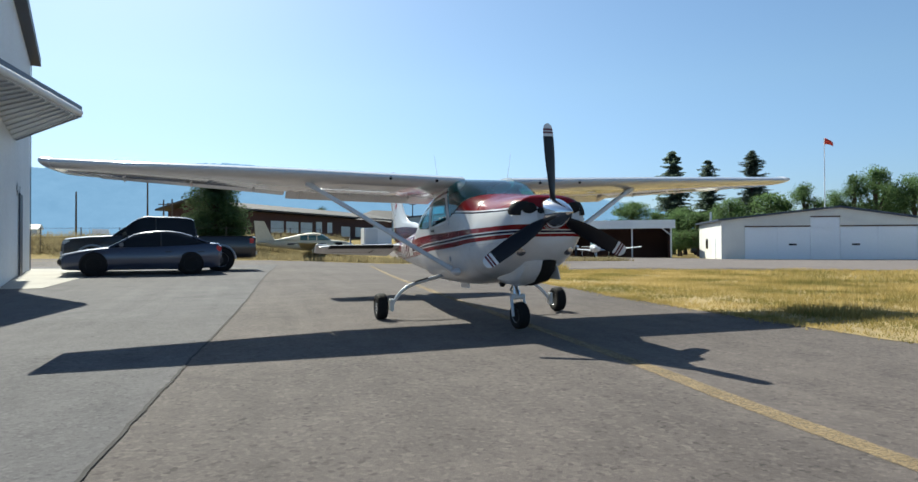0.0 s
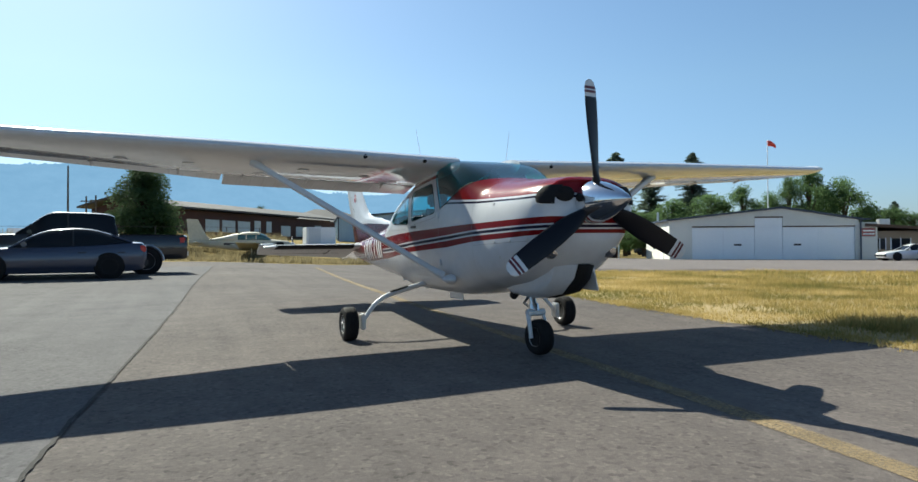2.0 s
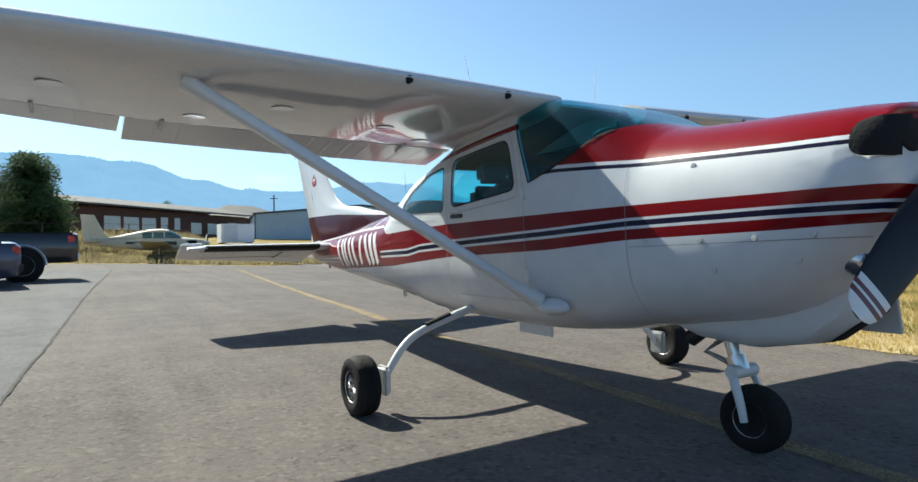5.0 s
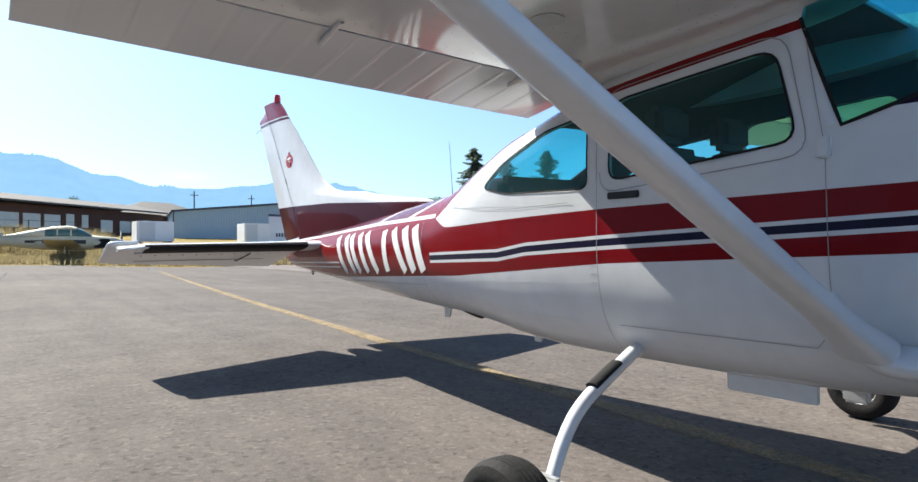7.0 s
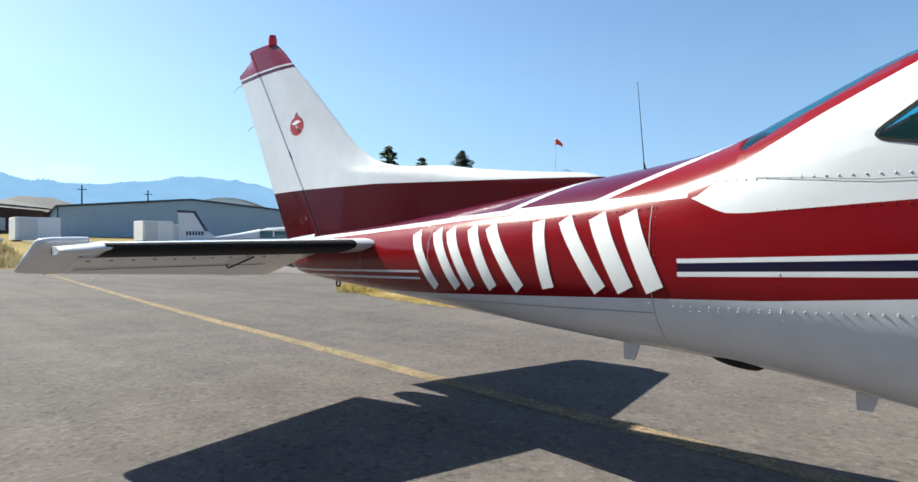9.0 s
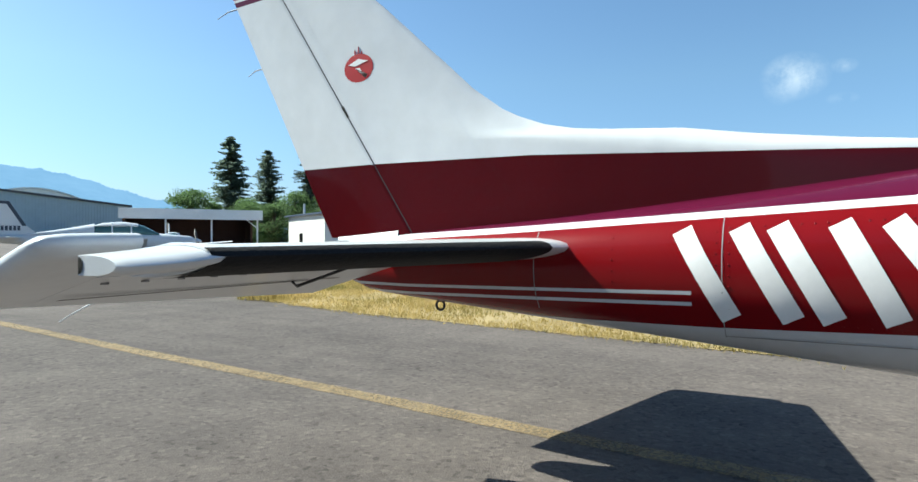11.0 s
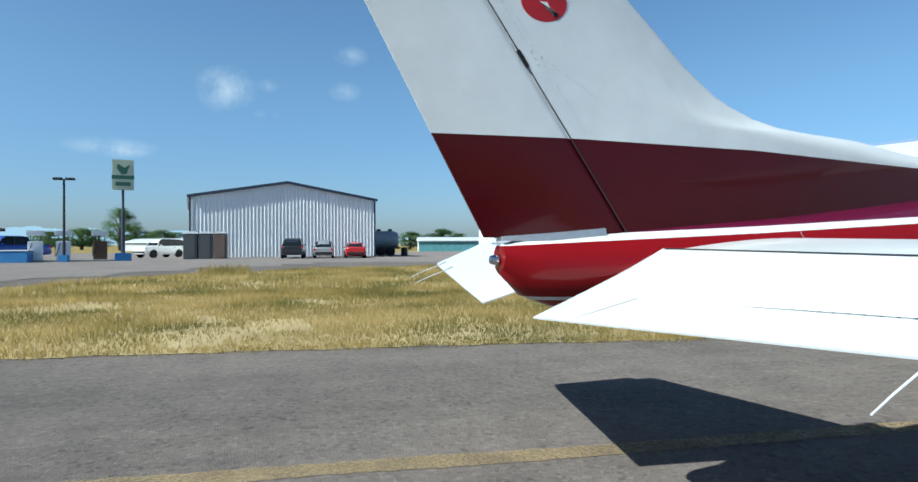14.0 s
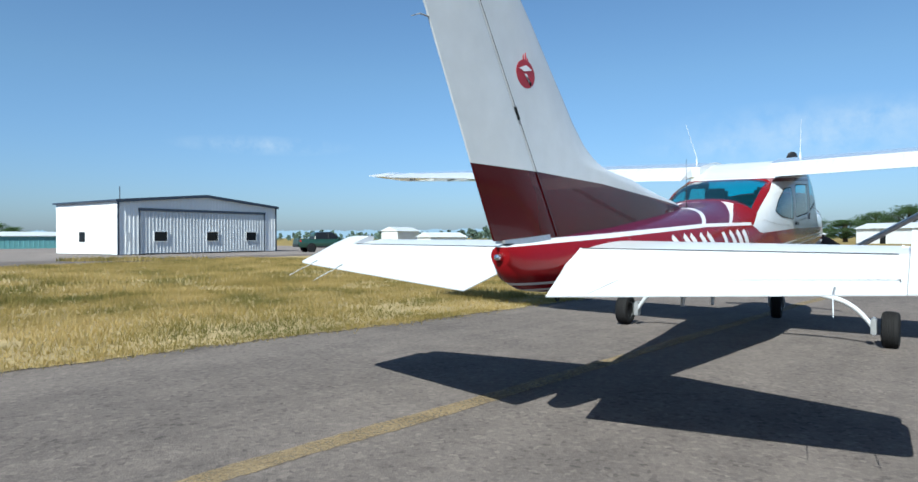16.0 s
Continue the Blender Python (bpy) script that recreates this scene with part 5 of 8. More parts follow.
# rows of rivets under the wings
M["dirty_rivet"] = plain("dirty_rivet", (0.20, 0.20, 0.20), 0.6)
for side in (-1, 1):
    rows = []
    def underside(x, t):
        y, z, c, inc = wing_at(x)
        v = airfoil(t)[1]
        q, o = math.sin(radians(inc)), math.cos(radians(inc))
        rows.append((Vector((side * x, y + c * (t * o + v * q), z + c * (v * o - t * q) - 0.0005)), Vector((0, 0, -1))))
    for t in (0.10, 0.26, 0.48, 0.70):
        for k in range(72):
            underside(0.68 + k * 0.064, t)
    for x in (0.75, 1.39, 2.05, 2.56, 3.3, 4.1, 4.9):
        for k in range(14):
            underside(x, 0.12 + k * 0.042)
    wing_name = [o for o in plane.children if o.name.startswith("wing") and not o.name.startswith("wing_") and (sum(v.co.x for v in o.data.vertices) > 0) == (side > 0)][0]
    rivets("rivets", rows, wing_name, "rows of small dirty rivets", M["dirty_rivet"])

# fin: rivets, slot, emblem
for side in (-1, 1):
    rows = []
    def finrun(y0, z0, y1, z1, step=0.028):
        n = int(math.hypot(y1 - y0, z1 - z0) / step)
        for k in range(n + 1):
            t = k / n
            y, z = y0 + (y1 - y0) * t, z0 + (z1 - z0) * t
            hinge = 7.70 + (z - 1.10) * 0.675
            te = 8.248 + (z - 1.08) * 0.535
            T = fin_thick(z)
            if y > hinge:
                mid = (hinge + te) / 2
                x = 0.97 * (T + (T * 0.62 - T) * (y - hinge) / (mid - hinge) if y < mid else T * 0.62 * (te - y) / (te - mid) + 0.005)
            else:
                x = T
            rows.append((Vector((side * (x + 0.0005), y, z)), Vector((side, 0, 0))))
    h0 = lambda z: 7.70 + (z - 1.10) * 0.675
    for o in (-0.05, -0.075, 0.05):
        finrun(h0(1.2) + o, 1.2, h0(2.38) + o, 2.38)
    finrun(8.10, 1.30, 8.62, 2.30)
    finrun(h0(1.2) - 0.10, 1.22, h0(1.2) - 0.85, 1.24)
    finrun(7.20, 1.28, 7.75, 1.98)
    finrun(7.60, 1.32, 7.0, 1.30)
    finrun(h0(1.6) + 0.05, 1.6, 8.42, 1.62)
    finrun(h0(1.75) - 0.08, 1.75, 7.55, 1.45)
    rivets("rivets", rows, fin, "rows of small painted rivets", M["fin"])
    bm = bmesh.new()
    d = Vector((0, 0.514, 0.857))
    c = Vector((side * (fin_thick(1.735) - 0.003), h0(1.735), 1.735))
    box(bm, (-0.006, -0.006, -0.035), (0.006, 0.006, 0.035), Matrix.Translation(c) @ Matrix.Rotation(radians(-34), 4, "X"))
    part("hinge_slot", bm, M["black"], fin, "black hinge slot")
    bm = bmesh.new()
    bm.faces.new([bm.verts.new((side * (fin_thick(z) + 0.0016), h0(z) + o, z)) for z, o in ((1.12, -0.002), (1.12, 0.0045), (2.45, 0.0045), (2.45, -0.002))])
    part("hinge_line", bm, M["dark"], fin, "dark rudder hinge line")
    bm = bmesh.new()
    cy, cz, x = 8.045, 1.946, side * (fin_thick(1.946) - 0.001)
    spun(bm, [(0.0, -0.004), (1.0, -0.003), (1.0, 0.003), (0.0, 0.004)], Matrix.Translation((x, cy, cz)) @ Matrix.Diagonal((1, 0.090, 0.071, 1)), 32)
    em = part("fin_emblem", bm, M["emblem"], fin, "round red emblem with flames above")
    for a, b0, b1 in ((-0.020, 0.070, 0.084), (0.0, 0.072, 0.108), (0.022, 0.069, 0.095)):
        bm = bmesh.new()
        prism(bm, [(cy + a - 0.003, cz + b0), (cy + a + 0.003, cz + b0), (cy + a + 0.005, cz + (b0 + b1) / 2), (cy + a + 0.001, cz + b1)], x - 0.003, x + 0.003)
        part("emblem_flame", bm, M["emblem"], em, "red flame stroke")
    for o in ([(-0.06, 0.03), (0.0, 0.045), (0.065, 0.02), (0.02, 0.01), (-0.02, 0.02)], [(-0.055, -0.035), (-0.02, -0.03), (0.02, 0.0), (-0.01, 0.0), (-0.045, -0.055)]):
        bm = bmesh.new()
        prism(bm, [(cy + a, cz + b) for a, b in o], x + side * 0.0042 - 0.001, x + side * 0.0042 + 0.001)
        part("emblem_shape", bm, M["markwhite"], em, "white shape")

# lettering on the elevator horn
def lettering(text, size, m, parent):
    cu = bpy.data.curves.new("lettering", "FONT")
    cu.body, cu.size, cu.extrude, cu.align_x, cu.align_y = text, size, 0.0004, "CENTER", "CENTER"
    cu.space_character = 1.2
    tmp = bpy.data.objects.new("lettering", cu)
    scene.collection.objects.link(tmp)
    bpy.context.view_layer.update()
    me = bpy.data.meshes.new_from_object(tmp.evaluated_get(bpy.context.evaluated_depsgraph_get()))
    bpy.data.objects.remove(tmp)
    me.materials.append(M["dark"])
    lt = new("lettering", me)
    lt.parent = parent
    lt.matrix_local = m
    return tagged(lt, "small dark painted lettering")


for text, y in (("NO", 7.872), ("PUSH", 7.822)):
    z = HINGE_Z + 0.0262 * 0.95 * (1 - ((y - 7.41) / 0.57)) ** 0.9 + 0.0035
    at = droop(Vector((-1.802, y, z)))
    lettering(text, 0.0165, Matrix.Translation(at) @ Matrix.Rotation(-DROOP - radians(2.4), 4, "X") @ Matrix.Rotation(radians(-90), 4, "Z"), ELEVATOR)

# ---- the surroundings ----
M["clad"] = plain("white_cladding", (0.72, 0.74, 0.76), 0.45, vary=0.08, scale=1.5)
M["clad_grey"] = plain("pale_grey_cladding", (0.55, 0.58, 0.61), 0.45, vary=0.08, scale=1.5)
M["block"] = plain("painted_block_wall", (0.66, 0.66, 0.62), 0.8, vary=0.12, scale=2, bump=0.2, bump_scale=8)
M["trimblue"] = plain("dark_blue_trim", (0.03, 0.045, 0.075), 0.5)
M["doorwhite"] = plain("white_door_paint", (0.82, 0.86, 0.90), 0.5, vary=0.03, scale=1.2)
M["brick"] = plain("brown_wall", (0.075, 0.036, 0.030), 0.9, vary=0.25, scale=2)
M["shingle"] = plain("grey_brown_roof", (0.07, 0.068, 0.07), 0.9, vary=0.2, scale=3)
M["tan"] = plain("tan_wall", (0.28, 0.22, 0.16), 0.9, vary=0.15, scale=2)
M["brownfascia"] = plain("brown_fascia", (0.09, 0.05, 0.03), 0.7)
M["teal"] = plain("teal_cladding", (0.10, 0.26, 0.30), 0.5, vary=0.12)
M["bluewall"] = plain("blue_grey_cladding", (0.31, 0.42, 0.52), 0.5, vary=0.08)
M["pane_dark"] = plain("dark_window", (0.012, 0.014, 0.017), 0.12, spec=0.25)
M["pane_teal"] = plain("teal_window", (0.06, 0.13, 0.135), 0.12)
M["pane_pale"] = plain("pale_window", (0.55, 0.6, 0.62), 0.25)
M["wood"] = plain("weathered_pole", (0.10, 0.08, 0.065), 0.9, vary=0.3)
M["cream"] = plain("faded_cream_paint", (0.50, 0.46, 0.36), 0.6, vary=0.2, scale=2)
M["orange"] = plain("orange_fabric", (0.75, 0.06, 0.03), 0.7)


def foliage(name, color):
    """Leaves that let some of the light through."""
    m = plain(name, color, 0.8, vary=0.5, scale=0.8, spec=0.2)
    n, l = m.node_tree.nodes, m.node_tree.links
    b = n["Principled BSDF"]
    tl = n.new("ShaderNodeBsdfTranslucent")
    l.new(b.inputs["Base Color"].links[0].from_socket, tl.inputs["Color"])
    mx = n.new("ShaderNodeMixShader")
    mx.inputs[0].default_value = 0.66
    l.new(b.outputs[0], mx.inputs[1])
    l.new(tl.outputs[0], mx.inputs[2])
    l.new(mx.outputs[0], n["Material Output"].inputs["Surface"])
    return m


M["leaf"] = foliage("leaves", (0.105, 0.17, 0.07))
M["needle"] = foliage("needles", (0.13, 0.175, 0.135))
M["bark"] = plain("bark", (0.07, 0.05, 0.035), 0.95, vary=0.3)


def corrugated(bm, x0, x1, zlo, zhi, y=0.0, pitch=0.32, depth=0.022, mat=0):
    """Ribbed sheet in the plane y; its foot and head follow zlo(x) and zhi(x)."""
    n = max(1, round((x1 - x0) / pitch))
    p = (x1 - x0) / n
    pts = []
    for k in range(n):
        a = x0 + k * p
        pts += [(a, 0), (a + 0.62 * p, 0), (a + 0.70 * p, -depth), (a + 0.92 * p, -depth)]
    pts.append((x1, 0))
    lo = [bm.verts.new((x, y + d, zlo(x))) for x, d in pts]
    hi = [bm.verts.new((x, y + d, zhi(x))) for x, d in pts]
    for k in range(len(pts) - 1):
        bm.faces.new((lo[k], lo[k + 1], hi[k + 1], hi[k])).material_index = mat


def footing(f, r):
    """The pose of a building whose front runs from f to r, seen from outside, and the front's length."""
    d = Vector(r) - Vector(f)
    return pose(f[0], f[1], 0, 0, 0, math.degrees(math.atan2(d.y, d.x))), d.length


def hangar(name, label, f, r, depth, base, eave, ridge, wall, trim, peak=0.5, door=None, door_mat=None, windows=(), roof=None):
    m, W = footing(f, r)
    h = thing(name, label, "hangar", m)
    px = W * peak

    def top(x):
        return eave + (ridge - eave) * (x / px if x < px else (W - x) / (W - px))

    bm = bmesh.new()
    if door:
        x0, x1, dz = door
        corrugated(bm, 0, x0, lambda x: base, top)
        corrugated(bm, x1, W, lambda x: base, top)
        corrugated(bm, x0, x1, lambda x: base + dz, top)
    else:
        corrugated(bm, 0, W, lambda x: base, top)
    part("front_wall", bm, wall, h, "", 0)
    for x, s in ((0.0, 1), (W, -1)):
        bm = bmesh.new()
        corrugated(bm, 0, depth, lambda k: base, lambda k: eave)
        bmesh.ops.rotate(bm, verts=bm.verts, cent=(0, 0, 0), matrix=Matrix.Rotation(radians(90), 3, "Z"))
        for v in bm.verts:
            v.co.x = x + (-1 if s > 0 else 1) * abs(v.co.x)
        part("side_wall", bm, wall, h, "", 0)
    bm = bmesh.new()
    prism(bm, [(0.02, base), (W - 0.02, base), (W - 0.02, eave), (px, ridge), (0.02, eave)], depth - 0.05, depth, "y")
    part("back_wall", bm, wall, h)
    for x0, x1, z0, z1 in ((-0.25, px, eave - 0.02 - (ridge - eave) * 0.25 / px, ridge), (px, W + 0.25, ridge, eave - 0.02 - (ridge - eave) * 0.25 / (W - px))):
        bm = bmesh.new()
        prism(bm, [(x0, z0), (x1, z1), (x1, z1 + 0.14), (x0, z0 + 0.14)], -0.18, depth + 0.15, "y")
        part("roof", bm, roof or trim, h, "metal roof slope")
        bm = bmesh.new()
        prism(bm, [(x0, z0 - 0.10), (x1, z1 - 0.10), (x1, z1 + 0.15), (x0, z0 + 0.15)], -0.23, -0.182, "y")
        part("fascia", bm, trim, h, "dark edge trim")
    for x in (0.0, W):
        bm = bmesh.new()
        box(bm, (x - 0.08, -0.075, base), (x + 0.08, -0.04, eave))
        part("corner_trim", bm, trim, h)
    if door:
        x0, x1, dz = door
        bm = bmesh.new()
        corrugated(bm, x0 + 0.03, x1 - 0.03, lambda x: base + 0.04, lambda x: base + dz - 0.16, -0.01)
        d = part("door", bm, door_mat or wall, h, "closed ribbed hangar door", 0)
        bm = bmesh.new()
        box(bm, (x0 - 0.1, -0.13, base + dz - 0.15), (x1 + 0.1, -0.05, base + dz + 0.06))
        part("door_rail", bm, M["trimblue"], d, "dark door head rail")
        for x in (x0, x1):
            bm = bmesh.new()
            box(bm, (x - 0.05, -0.11, base), (x + 0.05, -0.05, base + dz))
            part("door_post", bm, M["trimblue"], d)
        for x, z, w, hh in windows:
            bm = bmesh.new()
            box(bm, (x - w / 2, -0.09, z), (x + w / 2, -0.055, z + hh))
            wd = part("window", bm, M["pane_dark"], d, "dark window pane")
            bm = bmesh.new()
            for a, b in (((x - w / 2 - 0.06, z - 0.06), (x + w / 2 + 0.06, z)), ((x - w / 2 - 0.06, z + hh), (x + w / 2 + 0.06, z + hh + 0.06)), ((x - w / 2 - 0.06, z), (x - w / 2, z + hh)), ((x + w / 2, z), (x + w / 2 + 0.06, z + hh))):
                box(bm, (a[0], -0.10, a[1]), (b[0], -0.05, b[1]))
            part("window_frame", bm, M["clad"], wd)
    return h


# hangar with a clad gable, and one with a windowed door
hangar("gable_hangar", "large white ribbed metal hangar with dark trim", (58.0, 15.0), (59.65, -1.5), 24, -0.1, 5.35, 6.75, M["clad"], M["trimblue"])
hc = hangar("door_hangar", "white metal hangar with a windowed ribbed door", (50.9, -13.4), (51.9, -29.3), 10.2, -0.16, 4.18, 4.9, M["clad"], M["trimblue"], door=(1.75, 14.5, 3.75),
            door_mat=M["clad_grey"], windows=((3.6, 0.9, 1.15, 0.8), (8.6, 0.9, 1.15, 0.8), (12.9, 0.9, 1.15, 0.8)))
bm = bmesh.new()
tube(bm, [(0.55, -0.5, -0.16), (0.55, -0.5, 1.5)], 0.03, 8)
box(bm, (0.35, -0.56, 0.9), (0.75, -0.5, 1.6))
part("meter_box", bm, M["clad_grey"], hc, "grey meter box on a post")
bm = bmesh.new()
box(bm, (-0.05, 5.2, 0.85), (-0.003, 6.1, 1.7))
part("side_window", bm, M["pane_dark"], hc, "small dark side window")
bm = bmesh.new()
tube(bm, [(0.1, -0.12, 4.1), (0.1, -0.12, 5.3)], 0.03, 6)
part("vent_pipe", bm, M["dark"], hc)

# block hangar with folding doors
m, W = footing((35.0, 39.5), (48.8, 32.3))
m = Matrix.Translation((3.9, 4.5, -0.08)) @ m @ Matrix.Scale(1.1, 4)
ha = thing("block_hangar", "white painted block hangar with wide folding doors", "hangar", m)
B, E_, R_, P_, D_ = -0.2, 3.3, 4.3, 9.3, 9.4
bm = bmesh.new()
for o in ([(0, B), (1.9, B), (1.9, 2.55), (1.9, E_ + 0.2), (0, E_)], [(W - 0.3, B), (W, B), (W, E_), (W - 0.3, E_ + 0.05)],
          [(1.9, 2.75), (7.1, 2.75), (7.1, 3.55), (9.4, 3.55), (9.4, 2.75), (W - 0.3, 2.75), (W - 0.3, E_ + 0.05), (P_, R_), (1.9, E_ + 0.2)]):
    prism(bm, o, 0, 0.2, "y")
part("front_wall", bm, M["block"], ha)
bm = bmesh.new()
box(bm, (0, 0.2, B), (0.2, D_, E_))
part("side_wall", bm, M["block"], ha)
bm = bmesh.new()
box(bm, (W - 0.2, 0.2, B), (W, D_, E_))
part("side_wall", bm, M["block"], ha)
bm = bmesh.new()
prism(bm, [(0.2, B), (W - 0.2, B), (W - 0.2, E_), (P_, R_), (0.2, E_)], D_ - 0.2, D_, "y")
part("back_wall", bm, M["block"], ha)
for x0, z0, x1, z1 in ((-0.3, E_ - 0.03, P_, R_), (P_, R_, W + 0.4, E_ - 0.05)):
    bm = bmesh.new()
    prism(bm, [(x0, z0 + 0.01), (x1, z1 + 0.01), (x1, z1 + 0.16), (x0, z0 + 0.16)], -0.3, D_ + 0.3, "y")
    part("roof", bm, M["trimblue"], ha, "dark low-pitched roof")
for x0, x1, zt in ((1.92, 4.5, 2.74), (4.51, 7.09, 2.74), (7.11, 9.39, 3.54), (9.41, 12.3, 2.74), (12.31, W - 0.31, 2.74)):
    bm = bmesh.new()
    box(bm, (x0, 0.05, B + 0.02), (x1, 0.13, zt), bevel=0.01)
    dr = part("door_leaf", bm, M["doorwhite"], ha, "pale blue-white door leaf")
    if x0 in (4.51, 9.41):
        bm = bmesh.new()
        box(bm, (x0 + 0.9, 0.02, 1.15), (x0 + 1.5, 0.06, 1.3))
        part("door_pull", bm, M["dark"], dr, "dark slot handle")
bm = bmesh.new()
for a, b, z in ((1.9, 7.1, 2.75), (7.1, 9.4, 3.55), (9.4, W - 0.3, 2.75)):
    box(bm, (a, -0.06, z - 0.03), (b, -0.003, z + 0.07))
part("door_rail", bm, M["brownfascia"], ha)
for y0, w, z0, hh, mt in ((2.2, 0.9, B, 2.0, "doorwhite"), (5.4, 0.8, 0.9, 0.9, "pane_dark")):
    bm = bmesh.new()
    box(bm, (-0.04, y0, z0), (-0.003, y0 + w, z0 + hh))
    part("side_door" if mt == "doorwhite" else "window", bm, M[mt], ha)
bm = bmesh.new()
tube(bm, [(0.5, 6.5, 3.4), (0.5, 6.5, 4.4)], 0.1, 10)
part("flue", bm, M["alu"], ha)
bm = bmesh.new()
tube(bm, [(W + 0.1, -0.15, B), (W + 0.1, -0.15, 3.2), (W + 0.5, -0.15, 3.35), (W + 0.9, -0.15, 3.35)], 0.06, 8)
part("downpipe", bm, M["trimblue"], ha)
bm = bmesh.new()
box(bm, (W + 0.2, -0.10, 1.9), (W + 1.3, -0.04, 2.6), bevel=0.01)
sg = part("wall_sign", bm, M["red"], ha, "red and white wall sign")
for z in (2.05, 2.32):
    bm = bmesh.new()
    box(bm, (W + 0.3, -0.12, z), (W + 1.2, -0.101, z + 0.1))
    part("writing_bar", bm, M["clad"], sg)
bm = bmesh.new()
box(bm, (W + 0.003, 0.0, B), (W + 1.5, 0.2, 3.1))
part("annex_wall", bm, M["block"], ha)

# windsock on its pole
q = m @ Vector((8.6, 1.0, 0))
ws = thing("windsock", "small orange windsock on a thin white pole", "windsock", Matrix.Translation((q.x, q.y, 4.2)))
bm = bmesh.new()
tube(bm, [(0, 0, -0.1), (0, 0, 6.9)], [0.05, 0.03], 8)
part("pole", bm, M["clad"], ws)
bm = bmesh.new()
rings = []
for k in range(7):
    t = k / 6
    r = 0.30 - 0.13 * t
    c = Vector((0.75 * t * 0.75, -0.75 * t * 0.6, 6.75 - 0.35 * t * t))
    rings.append([c + Vector((r * 0.5 * math.cos(a), r * 0.6 * math.cos(a), r * math.sin(a))) for a in [2 * math.pi * i / 12 for i in range(12)]])
loft(bm, rings, cap=False)
part("sock", bm, M["orange"], ws, "limp orange fabric sock", 60)
bm = bmesh.new()
tube(bm, [Vector((0.3 * 0.5 * math.cos(a), 0.3 * 0.6 * math.cos(a), 6.75 + 0.3 * math.sin(a))) for a in [2 * math.pi * i / 16 for i in range(17)]], 0.015, 6)
part("hoop", bm, M["clad"], ws)

# tan office beside it
m, W = footing((55.2, 36.0), (61.2, 31.2))
of = thing("office", "low tan office building with a brown overhanging roof", "building", m)
bm = bmesh.new()
box(bm, (0, 0, -0.3), (W, 8, 2.5))
part("wall", bm, M["tan"], of)
bm = bmesh.new()
prism(bm, [(-0.4, 2.95), (W + 0.9, 2.25), (W + 0.9, 2.5), (-0.4, 3.2)], -0.9, 8.4, "y")
part("roof", bm, M["brownfascia"], of, "sloping brown roof with deep eaves")
for x, w in ((0.5, 0.9), (1.9, 1.5), (4.6, 1.3)):
    bm = bmesh.new()
    box(bm, (x, -0.05, 0.8), (x + w, -0.003, 1.8))
    wd = part("window", bm, M["pane_dark"], of, "dark office window")
    for a, b in ((x - 0.08, x), (x + w, x + w + 0.08), (x + w / 2 - 0.04, x + w / 2 + 0.04)):
        bm = bmesh.new()
        box(bm, (a, -0.08, 0.75), (b, -0.052 if b < x + w and a > x else -0.003, 1.85))
        part("window_frame", bm, M["clad"], wd)
bm = bmesh.new()
box(bm, (1.6, 2, 2.95), (2.5, 2.9, 3.7), bevel=0.04)
part("roof_unit", bm, M["alu"], of, "grey roof air unit")

# teal hangar row, far
m, W = footing((104.6, -16.8), (99, -42))
th = thing("teal_hangar_row", "long low teal metal hangar row with a pale roof", "hangar", m)
bm = bmesh.new()
corrugated(bm, 0, W, lambda x: -1.0, lambda x: 1.5, pitch=0.6)
part("front_wall", bm, M["teal"], th, "", 0)
bm = bmesh.new()
box(bm, (0, 0.05, -1.0), (W, 9, 1.45))
part("back_block", bm, M["teal"], th)
bm = bmesh.new()
prism(bm, [(-0.3, 1.5), (4.5, 2.1), (9.3, 1.5), (9.3, 1.62), (4.5, 2.22), (-0.3, 1.62)], -0.3, W + 0.5, "x")
part("roof", bm, M["clad_grey"], th, "pale metal roof")
bm = bmesh.new()
prism(bm, [(0.0, -1.0), (9.0, -1.0), (9.0, 1.52), (4.5, 2.08), (0.0, 1.52)], -0.09, -0.01, "x")
part("end_wall", bm, M["clad"], th, "white gable end")

# open shed with a dark inside, and another beyond
m, W = footing((31.5, 61.5), (41.5, 55))
sh = thing("open_shed", "long open-fronted aircraft shed with a white fascia", "shed", m)
zb = gz(36, 58) - 0.1
for nm, lo, hi, mt in (("back_wall", (0, 8, zb), (W, 8.2, 3.9), "brick"), ("side_wall", (0, 0.1, zb), (0.2, 8, 3.9), "brick"), ("side_wall", (W - 0.2, 4.0, zb), (W, 8, 3.9), "brick"), ("roof", (-0.3, -0.3, 3.92), (W + 0.3, 8.4, 4.1), "clad_grey"), ("fascia", (-0.3, -0.4, 3.2), (W + 0.3, -0.303, 4.15), "clad")):
    bm = bmesh.new()
    box(bm, lo, hi)
    part(nm, bm, M[mt], sh)
for x in (3.5, 7.5, W - 0.2):
    bm = bmesh.new()
    box(bm, (x, 0, zb), (x + 0.15, 0.15, 3.9))
    part("post", bm, M["clad"], sh)
bm = bmesh.new()
tube(bm, [(W - 0.1, 0.07, 2.4), (W - 1.2, 0.07, 3.3)], 0.06, 6)
part("brace", bm, M["clad"], sh)

